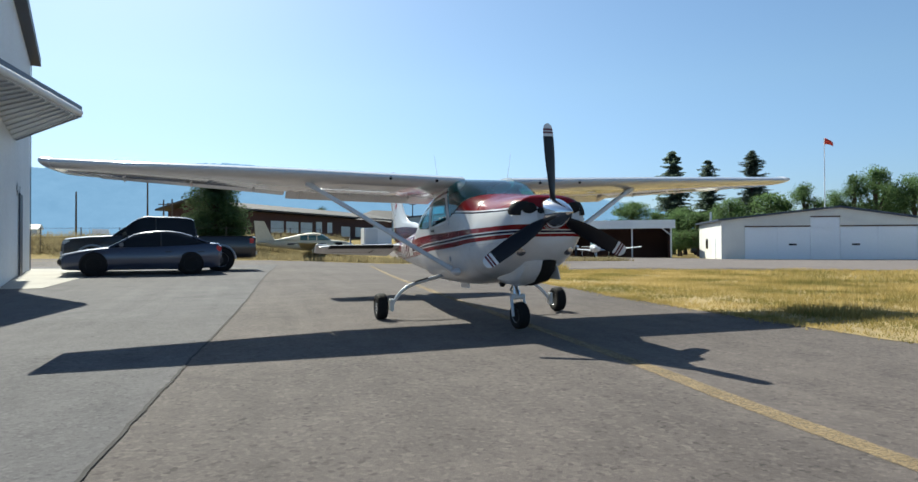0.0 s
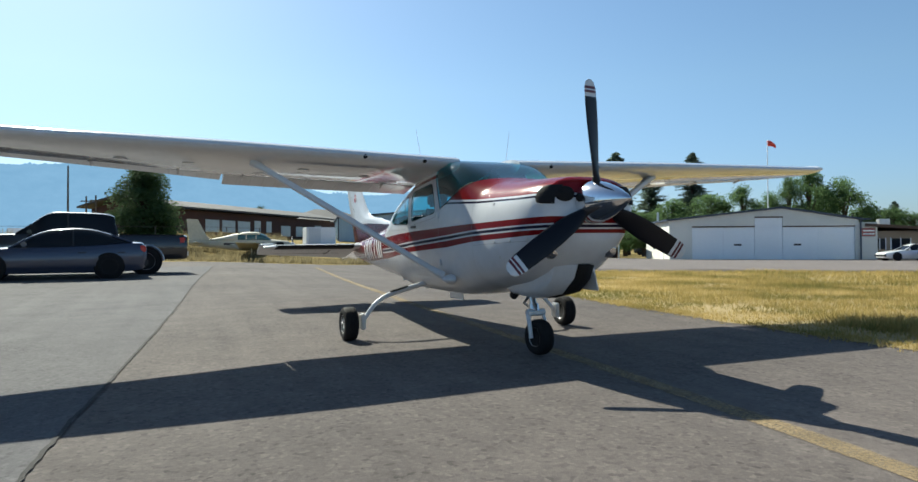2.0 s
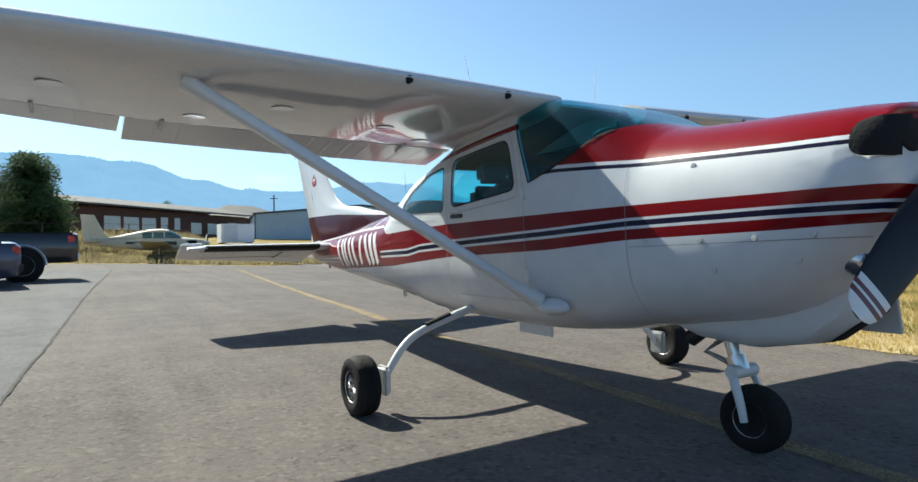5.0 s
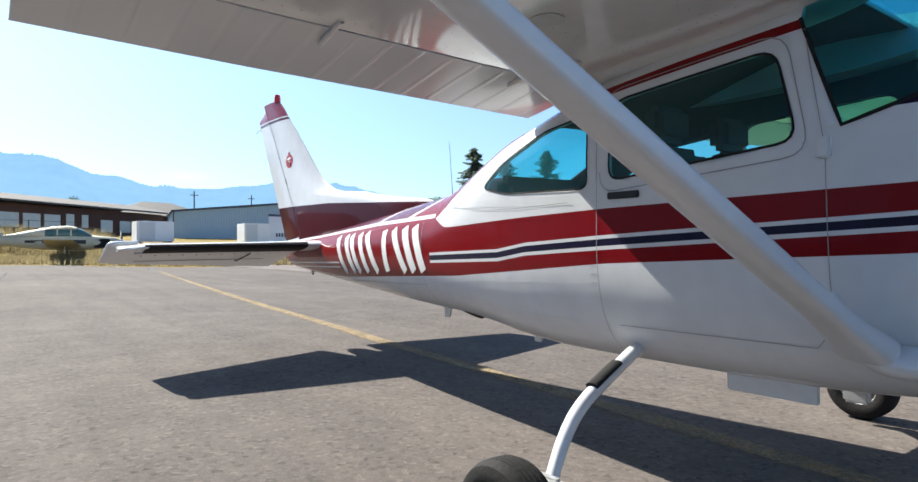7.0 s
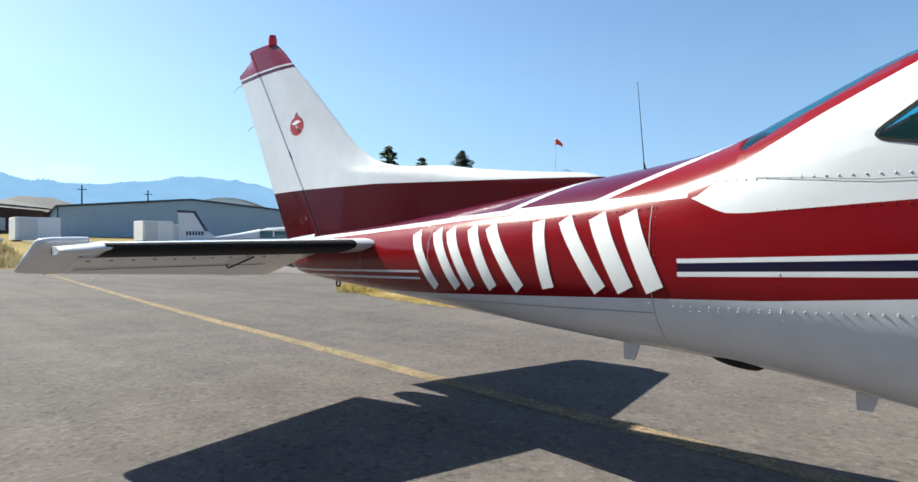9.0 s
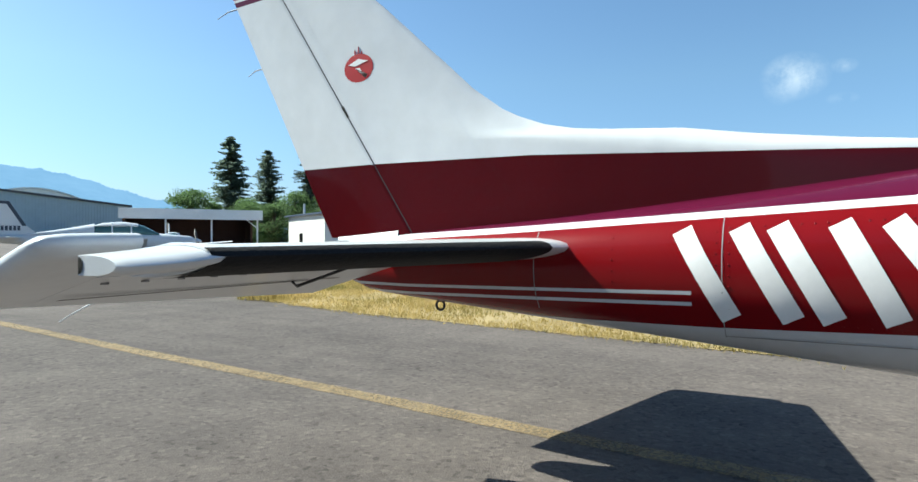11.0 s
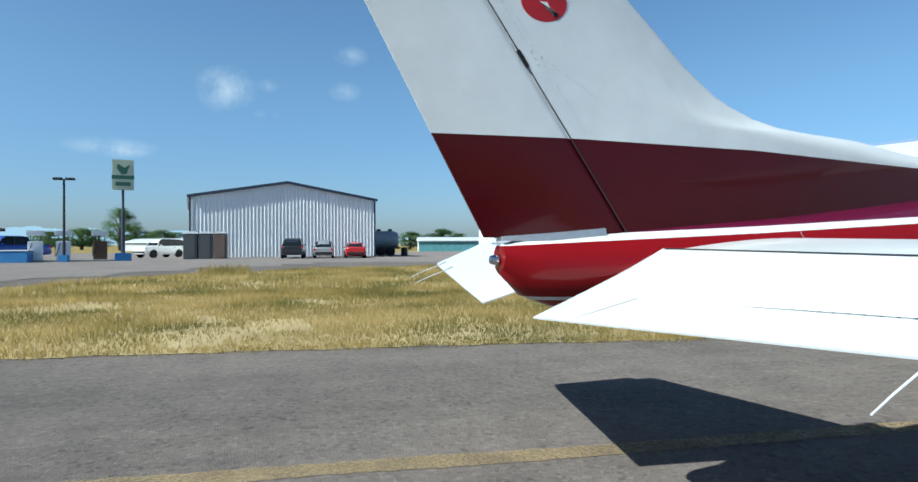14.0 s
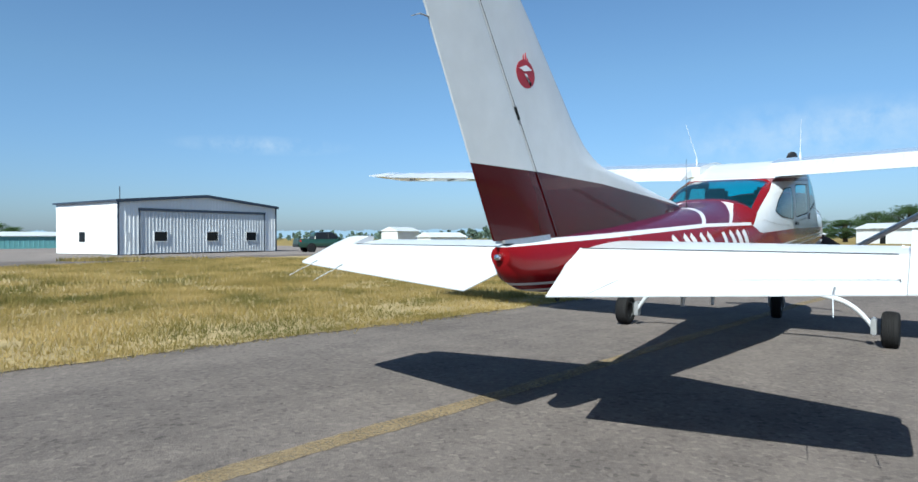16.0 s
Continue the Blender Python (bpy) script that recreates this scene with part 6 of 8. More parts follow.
# tall hangar near the start, with an eave canopy
m, W = footing((-8.6, 10.6), (-11.45, 22.9))
hn = thing("near_hangar", "tall white ribbed metal hangar beside the apron", "hangar", m)
zb = 0.0
bm = bmesh.new()
corrugated(bm, 0, W, lambda x: zb, lambda x: 8.3, pitch=0.3)
part("front_wall", bm, M["clad"], hn, "", 0)
bm = bmesh.new()
box(bm, (0, 0.06, zb), (W, 14, 8.25))
part("inner_block", bm, M["clad"], hn)
bm = bmesh.new()
box(bm, (-0.35, -0.35, 8.3), (W + 0.35, 14.2, 8.6))
part("roof", bm, M["trimblue"], hn, "dark flat-edged roof")
bm = bmesh.new()
box(bm, (W - 0.10, -0.06, zb), (W + 0.04, -0.036, 8.28))
part("corner_trim", bm, M["trimblue"], hn)
lettering("A4", 0.62, Matrix.Translation((7.0, -0.04, 2.85)) @ Matrix.Rotation(radians(90), 4, "X") @ Matrix.Diagonal((2.0, 1, 1, 1)), hn)
bm = bmesh.new()
box(bm, (W - 5.4, -0.07, zb), (W - 4.3, -0.037, 2.8))
part("side_door", bm, M["trimblue"], hn, "dark side door")
cp = thing("eave_canopy", "projecting eave canopy with a ribbed white soffit", "canopy")
bm = bmesh.new()
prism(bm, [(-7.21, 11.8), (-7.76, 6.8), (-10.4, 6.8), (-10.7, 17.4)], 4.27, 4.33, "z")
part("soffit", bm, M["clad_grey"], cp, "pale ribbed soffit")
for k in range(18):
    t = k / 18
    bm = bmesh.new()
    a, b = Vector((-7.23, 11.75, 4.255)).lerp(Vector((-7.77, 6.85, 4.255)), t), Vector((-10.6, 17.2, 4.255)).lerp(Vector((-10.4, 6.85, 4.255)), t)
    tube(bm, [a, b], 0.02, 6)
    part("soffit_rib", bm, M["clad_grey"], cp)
bm = bmesh.new()
prism(bm, [(-7.2, 12.25), (-7.74, 6.8), (-10.4, 6.8), (-10.7, 17.9)], 4.335, 4.60, "z")
part("fascia", bm, M["trimblue"], cp, "dark blue-grey fascia")
bm = bmesh.new()
tube(bm, [(-7.17, 11.9, 4.37), (-7.70, 6.8, 4.37)], 0.08, 10)
part("gutter", bm, M["clad"], cp, "white gutter")

# blue-grey hangar and brown sheds beyond the apron
hangar("blue_hangar", "wide pale blue metal hangar with dark blue roof edge", (16.6, 86.6), (44.7, 81.5), 18, 1.4, 5.5, 6.75, M["bluewall"], M["trimblue"])
m, W = footing((-5.1, 80), (19.8, 107.6))
br = thing("brown_building", "long dark brown building with a grey shed roof", "building", m)
bm = bmesh.new()
box(bm, (-3, 0, 1.5), (W, 9.0, 5.9))
prism(bm, [(0, 5.9), (9.0, 5.9), (4.5, 7.0)], -2.9, -2.5, "x")
part("wall", bm, M["brick"], br)
bm = bmesh.new()
prism(bm, [(-1.2, 6.0), (4.5, 7.15), (10.2, 6.0), (10.2, 6.22), (4.5, 7.4), (-1.2, 6.22)], -4, W + 0.8, "x")
part("roof", bm, M["shingle"], br, "grey-brown sloping roof")
for x, w, z in ((6, 2.6, 3.2), (9.2, 2.6, 3.2), (12.4, 2.6, 3.2), (16, 1.4, 3.4), (18.8, 1.2, 3.4), (22.5, 2.4, 2.9), (26.5, 2.4, 2.9), (32, 2.0, 3.2)):
    bm = bmesh.new()
    box(bm, (x, -0.06, z + 0.1), (x + w, -0.003, z + 1.7))
    part("garage_door" if w > 2 else "window", bm, M["pane_pale"], br, "pale door panel")
m, W = footing((17, 112), (30, 118))
b2 = thing("brown_house", "dark brown house with a hipped roof", "house", m)
bm = bmesh.new()
box(bm, (0, 0, 1.5), (W, 10, 6.0))
part("wall", bm, M["brick"], b2)
bm = bmesh.new()
loft(bm, [[Vector((-1, -1, 6.0)), Vector((W + 1, -1, 6.0)), Vector((W + 1, 11, 6.0)), Vector((-1, 11, 6.0))], [Vector((4.5, 4.9, 8.6)), Vector((W - 4.5, 4.9, 8.6)), Vector((W - 4.5, 5.1, 8.6)), Vector((4.5, 5.1, 8.6))]])
part("roof", bm, M["shingle"], b2)

# arched hangar behind the blue one
ah = thing("arched_hangar", "pale grey hangar with a low arched roof", "hangar", pose(45.2, 105.5, 0.75, 0, 0, -25))
arch = [(-8.5 + 17 * k / 16, 5.6 + 2.55 * math.cos(math.pi * (k / 16 - 0.5))) for k in range(17)]
bm = bmesh.new()
prism(bm, arch + [(x, z - 0.2) for x, z in arch[::-1]], -0.5, 22, "y")
part("roof", bm, M["clad_grey"], ah, "low arched metal roof", 30)
bm = bmesh.new()
prism(bm, [(-8.2, 0)] + [(x * 0.965, z - 0.21) for x, z in arch] + [(8.2, 0)], 0, 0.15, "y")
part("front_wall", bm, M["clad"], ah)
for s in (-1, 1):
    bm = bmesh.new()
    box(bm, (s * 8.1 - 0.1, 0.16, 0), (s * 8.1 + 0.1, 21.5, 5.55))
    part("side_wall", bm, M["clad"], ah)

# white storage box, propane-like tanks by the blue hangar
for nm, lab, x, y, sx, sy, sz in (("storage_box", "white storage box on the dry bank", 8.7, 58.8, 2.8, 2.2, 1.75), ("storage_box", "white storage box before the blue hangar", 19.6, 66.0, 2.7, 2.4, 1.95), ("storage_box", "small white locker before the blue hangar", 21.9, 66.3, 1.2, 1.2, 1.75)):
    z = gz(x, y)
    bx = thing(nm, lab, "storage box", Matrix.Translation((x, y, z)))
    bm = bmesh.new()
    box(bm, (-sx / 2, -sy / 2, 0.1), (sx / 2, sy / 2, sz), bevel=0.05)
    part("body", bm, M["clad"], bx)
    bm = bmesh.new()
    box(bm, (-sx / 2 + 0.2, -sy / 2 - 0.03, 0.2), (-0.05, -sy / 2 - 0.003, sz - 0.1))
    part("door", bm, M["clad_grey"], bx)
    for a in (-1, 1):
        bm = bmesh.new()
        box(bm, (a * sx * 0.4 - 0.1, -sy / 2, -0.1), (a * sx * 0.4 + 0.1, sy / 2, 0.098))
        part("skid", bm, M["dark"], bx)


# ---- vehicles ----
def car_paint(name, color, metal=0.0, rough=0.3):
    return plain(name, color, rough, metal, vary=0.05, scale=2, coat=0.8)


def sect(x, w, z0, z1, tuck=0.08, crown=0.05, n=5):
    """A rounded section of a car's body at x."""
    pts = [(-w + tuck, z0), (-w, z0 + 0.22 * (z1 - z0)), (-w, z0 + 0.55 * (z1 - z0)), (-w + 0.03, z0 + 0.80 * (z1 - z0)), (-w + 0.09, z1 - crown), (-w * 0.72, z1 - 0.012), (-w * 0.3, z1)]
    pts += [(-a, b) for a, b in pts[::-1]]
    return [Vector((x, a, b)) for a, b in pts]


def eased(rows, steps=4):
    """Rows of a shape with others eased in between them."""
    out = []
    for i in range(len(rows) - 1):
        a, b, c, d = (rows[min(max(i + k, 0), len(rows) - 1)] for k in (-1, 0, 1, 2))
        for k in range(steps):
            t = k / steps
            out.append(tuple(b[0] + (c[0] - b[0]) * t if j == 0 else 0.5 * (2 * b[j] + (c[j] - a[j]) * t + (2 * a[j] - 5 * b[j] + 4 * c[j] - d[j]) * t * t + (3 * b[j] - a[j] - 3 * c[j] + d[j]) * t**3) for j in range(len(b))))
    return out + [tuple(rows[-1])]


def car(name, label, m, paint, L, Wd, shape, group="", trim=None, box_bed=False, plate=True):
    """shape: body sections (x, half width, bottom, top) from nose to tail, cabin sections (x, low, high, low half width, high half width), wheels (front x, rear x, radius)."""
    body, cabin, wheels = shape
    body, cabin = eased(body), eased(cabin)
    c = thing(name, label, "car" if not box_bed else "pickup truck", m, group)
    bm = bmesh.new()
    loft(bm, [sect(*s) for s in body])
    part("body", bm, paint, c, "", 35)
    bm = bmesh.new()
    rows = []
    for x, lo, hi, wl, wh in cabin:
        rows.append([Vector((x, y, z)) for y, z in ((-wl, lo), (-(wl + wh) / 2 - 0.015, (lo + hi) / 2), (-wh, hi - 0.03), (-wh * 0.7, hi), (wh * 0.7, hi), (wh, hi - 0.03), ((wl + wh) / 2 + 0.015, (lo + hi) / 2), (wl, lo))])
    loft(bm, rows)
    part("window_glass", bm, M["pane_dark"], c, "dark tinted windows", 50)
    top = [r for r in cabin if r[2] - r[1] > 0.25]
    bm = bmesh.new()
    loft(bm, [[Vector((x, y, z)) for y, z in ((-wh - 0.012, hi - 0.07), (-wh * 0.72, hi + 0.012), (wh * 0.72, hi + 0.012), (wh + 0.012, hi - 0.07), (wh * 0.7, hi - 0.03), (-wh * 0.7, hi - 0.03))] for x, lo, hi, wl, wh in top])
    part("roof", bm, paint, c, "", 50)
    for s in (-1, 1):
        ends = [(cabin[0], top[0]), (cabin[-1], top[-1])]
        for a, b in ends:
            bm = bmesh.new()
            tube(bm, [(a[0], s * (a[3] + 0.005), a[1]), (b[0], s * (b[4] + 0.005), b[2] - 0.04)], 0.035, 6)
            part("pillar", bm, paint, c)
        xm = (cabin[0][0] + cabin[-1][0]) / 2
        lo, hi = top[len(top) // 2][1], top[len(top) // 2][2]
        bm = bmesh.new()
        tube(bm, [(xm, s * (top[0][3] + 0.012), lo), (xm, s * (top[0][4] + 0.02), hi - 0.05)], 0.03, 6)
        part("pillar", bm, M["dark"], c)
        bm = bmesh.new()
        box(bm, (cabin[0][0] + 0.28, s * (Wd / 2 + 0.02) - 0.07, lo - 0.02), (cabin[0][0] + 0.42, s * (Wd / 2 + 0.02) + 0.07, lo + 0.12), bevel=0.03)
        part("mirror", bm, paint, c)
        for x in (xm + 0.12, xm + 1.1):
            bm = bmesh.new()
            box(bm, (x, s * (Wd / 2 - 0.02) - 0.02, lo - 0.20), (x + 0.2, s * (Wd / 2 - 0.02) + 0.02, lo - 0.17), bevel=0.006)
            part("door_handle", bm, trim or M["dark"], c)
        fx, rx, r = wheels
        for x in (fx, rx):
            # black disc on the body side paints the arch's shade
            bm = bmesh.new()
            y = s * (Wd / 2 - 0.005)
            spun(bm, [(0.0, -0.006), (r * 1.13, -0.006), (r * 1.13, 0.006), (0.0, 0.006)], Matrix.Translation((x, y, r * 1.02)) @ Matrix.Rotation(radians(90), 4, "Z"), 24)
            part("wheel_arch", bm, M["black"], c, "black disc for the shade in the wheel arch")
            wm = Matrix.Translation((x, s * (Wd / 2 - 0.09), r)) @ Matrix.Rotation(radians(90), 4, "Z")
            bm = bmesh.new()
            spun(bm, [(r * 0.6, -0.11), (r * 0.9, -0.115), (r, -0.08), (r, 0.08), (r * 0.9, 0.115), (r * 0.6, 0.11)], wm, 28)
            ty = part("tyre", bm, M["black"], c, "", 50)
            bm = bmesh.new()
            spun(bm, [(0.0, -0.105), (r * 0.12, -0.11), (r * 0.16, -0.085), (r * 0.5, -0.095), (r * 0.63, -0.112), (r * 0.63, 0.112), (r * 0.5, 0.095), (r * 0.16, 0.085), (r * 0.12, 0.11), (0.0, 0.105)], wm, 20)
            part("rim", bm, M["dark"] if not trim else M["alu"], ty, "", 30)
        if trim:
            for x in (fx, rx):
                bm = bmesh.new()
                tube(bm, [(x + r * 1.2 * math.cos(q), s * (Wd / 2 + 0.004), r * 1.02 + r * 1.2 * math.sin(q)) for q in [math.pi * i / 14 for i in range(15)]], 0.045, 6)
                part("fender_flare", bm, trim, c, "pale fender flare", 60)
        b0, b1 = shape[0][1], shape[0][-2]
        bm = bmesh.new()
        box(bm, (b0[0] - 0.05, s * (b0[1] - 0.18) - 0.16, b0[3] - 0.22), (b0[0] + 0.18, s * (b0[1] - 0.18) + 0.16, b0[3] - 0.06), bevel=0.03)
        part("headlamp", bm, M["pane_pale"], c, "clear headlamp")
        bm = bmesh.new()
        box(bm, (b1[0] - 0.1, s * (b1[1] - 0.12) - 0.11, b1[3] - 0.30), (b1[0] + 0.09, s * (b1[1] - 0.12) + 0.11, b1[3] - 0.10), bevel=0.03)
        part("tail_lamp", bm, M["beacon"], c, "red tail lamp")
    for x0, x1 in ((body[0][0] - 0.03, body[0][0] + 0.14), (body[-1][0] - 0.12, body[-1][0] + 0.05)):
        bm = bmesh.new()
        box(bm, (x0, -Wd / 2 + 0.14, body[0][2] + 0.04), (x1, Wd / 2 - 0.14, body[0][2] + 0.26), bevel=0.04)
        part("bumper", bm, trim or M["dark"], c)
    if box_bed:
        xb = cabin[-1][0] + 0.06
        bm = bmesh.new()
        box(bm, (xb, -Wd / 2 + 0.10, body[-2][3] - 0.05), (body[-1][0] - 0.1, Wd / 2 - 0.10, body[-2][3] + 0.012))
        part("bed_liner", bm, M["black"], c, "black bed opening")
        for s in (-1, 1):
            bm = bmesh.new()
            box(bm, (fx + r * 1.4, s * (Wd / 2 + 0.005) - 0.012, 0.42), (rx - r * 1.4, s * (Wd / 2 + 0.005) + 0.012, 0.60), bevel=0.008)
            part("rocker_trim", bm, trim or M["dark"], c, "pale lower trim strip")
    return c


def coupe(L=4.7, w=0.9):
    return ([(-2.35, 0.60, 0.28, 0.62), (-2.25, 0.78, 0.22, 0.70), (-1.7, 0.88, 0.18, 0.80), (-0.9, 0.90, 0.18, 0.90), (0.2, 0.90, 0.18, 0.93), (1.3, 0.90, 0.18, 0.97), (1.9, 0.88, 0.2, 1.0), (2.25, 0.82, 0.26, 0.98), (2.35, 0.70, 0.32, 0.90)],
            [(-0.85, 0.86, 0.90, 0.74, 0.70), (-0.05, 0.88, 1.33, 0.78, 0.56), (0.45, 0.90, 1.40, 0.79, 0.56), (1.05, 0.92, 1.34, 0.78, 0.55), (1.85, 0.96, 1.02, 0.72, 0.62)], (-1.45, 1.40, 0.34))


def saloon():
    return ([(-2.36, 0.62, 0.30, 0.60), (-2.27, 0.80, 0.22, 0.70), (-1.75, 0.89, 0.18, 0.82), (-1.0, 0.91, 0.18, 0.92), (0.2, 0.91, 0.18, 0.95), (1.3, 0.91, 0.18, 1.01), (1.9, 0.89, 0.2, 1.06), (2.25, 0.84, 0.26, 1.05), (2.36, 0.72, 0.34, 0.96)],
            [(-1.0, 0.88, 0.92, 0.76, 0.70), (-0.3, 0.90, 1.31, 0.79, 0.58), (0.35, 0.92, 1.43, 0.80, 0.57), (0.95, 0.95, 1.41, 0.80, 0.57), (1.45, 1.0, 1.28, 0.78, 0.57), (1.98, 1.04, 1.07, 0.74, 0.64)], (-1.42, 1.38, 0.35))


def suv():
    return ([(-2.3, 0.70, 0.38, 0.90), (-2.2, 0.86, 0.32, 1.02), (-1.6, 0.90, 0.3, 1.10), (-0.9, 0.91, 0.3, 1.14), (0.6, 0.91, 0.3, 1.14), (1.9, 0.90, 0.3, 1.14), (2.2, 0.88, 0.34, 1.12), (2.3, 0.80, 0.40, 1.0)],
            [(-0.95, 1.08, 1.12, 0.78, 0.74), (-0.35, 1.10, 1.68, 0.82, 0.64), (0.4, 1.10, 1.75, 0.83, 0.65), (1.6, 1.10, 1.72, 0.82, 0.64), (2.15, 1.10, 1.62, 0.80, 0.62), (2.24, 1.08, 1.14, 0.80, 0.76)], (-1.4, 1.4, 0.36))


def hatch():
    return ([(-2.0, 0.62, 0.30, 0.72), (-1.9, 0.80, 0.24, 0.80), (-1.4, 0.86, 0.22, 0.90), (-0.7, 0.87, 0.22, 0.97), (0.8, 0.87, 0.22, 0.98), (1.7, 0.86, 0.24, 1.0), (1.95, 0.82, 0.28, 0.96), (2.02, 0.74, 0.34, 0.85)],
            [(-0.85, 0.92, 0.96, 0.74, 0.70), (-0.1, 0.94, 1.42, 0.78, 0.58), (0.5, 0.95, 1.50, 0.78, 0.58), (1.3, 0.95, 1.44, 0.77, 0.57), (1.9, 0.95, 1.0, 0.74, 0.66)], (-1.25, 1.25, 0.31))


def pickup(bed=2.0):
    e = 1.35 + bed
    return ([(-2.75, 0.80, 0.5, 1.05), (-2.65, 0.94, 0.46, 1.16), (-2.0, 0.98, 0.45, 1.24), (-1.15, 0.99, 0.45, 1.28), (0.2, 0.99, 0.45, 1.28), (1.3, 0.99, 0.45, 1.27), (e - 0.15, 0.98, 0.47, 1.27), (e, 0.95, 0.50, 1.24)],
            [(-1.25, 1.24, 1.28, 0.86, 0.82), (-0.5, 1.25, 1.86, 0.90, 0.70), (0.1, 1.25, 1.92, 0.90, 0.71), (0.95, 1.25, 1.90, 0.90, 0.70), (1.28, 1.24, 1.80, 0.89, 0.70), (1.34, 1.22, 1.28, 0.88, 0.84)], (-1.85, 2.15 if bed > 1.8 else 1.75, 0.41))


def facing(a, b):
    """The pose of a vehicle with its tail at a and its nose at b."""
    a, b = Vector(a), Vector(b)
    c = (a + b) / 2
    d = a - b
    return pose(c.x, c.y, gz(c.x, c.y), 0, 0, math.degrees(math.atan2(d.y, d.x)))


car("sedan", "dark grey-blue saloon car parked on the apron", facing((-4.24, 17.9), (-8.9, 17.2)), car_paint("grey_blue_paint", (0.040, 0.050, 0.085), 0.3), 4.7, 1.82, saloon())
car("pickup_truck", "black pickup truck with pale lower trim", facing((-3.6, 20.45), (-9.6, 19.75)) @ Matrix.Scale(1.04, 4), car_paint("black_car_paint", (0.012, 0.012, 0.014)), 6.1, 1.98, pickup(2.0), trim=M["alu"], box_bed=True)
car("sports_car", "white sports coupe by the office", facing((54.9, 29.6), (50.5, 31.9)), car_paint("white_car_paint", (0.75, 0.75, 0.74)), 4.7, 1.8, coupe())
car("pickup_truck", "bright blue pickup truck near the fuel pumps", facing((56.2, 25.8), (51.8, 29.2)), car_paint("blue_car_paint", (0.01, 0.05, 0.32)), 5.6, 1.98, pickup(1.6), box_bed=True)
car("suv", "white sport utility vehicle by the hangar", facing((65.4, 16.6), (62.0, 19.8)), car_paint("cream_car_paint", (0.7, 0.7, 0.68)), 4.6, 1.82, suv())
car("suv", "dark sport utility vehicle parked nose to the hangar", facing((52.8, 6.6), (57.2, 6.1)), car_paint("charcoal_car_paint", (0.015, 0.02, 0.025)), 4.6, 1.82, suv())
car("hatchback", "silver hatchback parked nose to the hangar", facing((53.0, 4.0), (56.9, 3.6)), car_paint("silver_car_paint", (0.45, 0.46, 0.47), 0.6), 4.0, 1.74, hatch())
car("coupe", "small red coupe parked nose to the hangar", facing((53.5, 1.2), (57.6, 0.8)), car_paint("red_car_paint", (0.42, 0.012, 0.02)), 4.7, 1.8, coupe())
car("pickup_truck", "dark green pickup truck beside the hangar", facing((46.9, -28.2), (45.0, -33.2)), car_paint("green_car_paint", (0.015, 0.05, 0.035)), 5.6, 1.98, pickup(1.6), box_bed=True)
car("car", "black car far behind the block hangar", facing((66.0, 76.2), (63.0, 79.4)), car_paint("black_gloss_paint", (0.012, 0.013, 0.014)), 4.6, 1.82, suv())

# tank trailer behind the gable hangar
tk = thing("tank_trailer", "dark blue-grey tank trailer on dark wheels", "trailer", pose(65.4, -2.5, gz(64, -3), 0, 0, 84))
bm = bmesh.new()
spun(bm, [(0.0, -2.5), (0.86, -2.45), (0.92, -2.2), (0.92, 2.2), (0.86, 2.45), (0.0, 2.5)], Matrix.Translation((0, 0, 1.72)), 24)
M["tank"] = plain("blue_grey_tank_paint", (0.17, 0.22, 0.27), 0.45, vary=0.3)
tank = part("tank", bm, M["tank"], tk)
for x in (-1.6, -0.4, 0.8, 1.9):
    bm = bmesh.new()
    spun(bm, [(0.0, -0.13), (0.2, -0.13), (0.24, -0.1), (0.24, 0.1), (0.2, 0.13), (0.0, 0.13)], Matrix.Translation((x, 0, 2.72)) @ Matrix.Rotation(radians(90), 4, "Y"), 14)
    part("hatch", bm, M["dark"], tank)
bm = bmesh.new()
box(bm, (-2.6, -0.9, 0.75), (2.9, 0.9, 0.95), bevel=0.03)
part("chassis", bm, M["dark"], tk)
for x in (-1.6, -0.6, 2.0):
    for y in (-0.95, 0.95):
        bm = bmesh.new()
        spun(bm, [(0.0, -0.12), (0.42, -0.12), (0.48, -0.08), (0.48, 0.08), (0.42, 0.12), (0.0, 0.12)], Matrix.Translation((x, y, 0.48)) @ Matrix.Rotation(radians(90), 4, "Z"), 20)
        part("wheel", bm, M["black"], tk)

dr = thing("drum", "dark steel drum on the apron", "drum", pose(65.6, -5.75, gz(65, -5)))
bm = bmesh.new()
spun(bm, [(0.0, -0.45), (0.36, -0.45), (0.37, -0.42), (0.36, -0.15), (0.38, -0.13), (0.36, -0.11), (0.36, 0.13), (0.38, 0.15), (0.36, 0.17), (0.37, 0.42), (0.36, 0.45), (0.0, 0.44)], Matrix.Translation((0, 0, 0.45)) @ Matrix.Rotation(radians(90), 4, "Y"), 20)
part("shell", bm, M["dark"], dr)

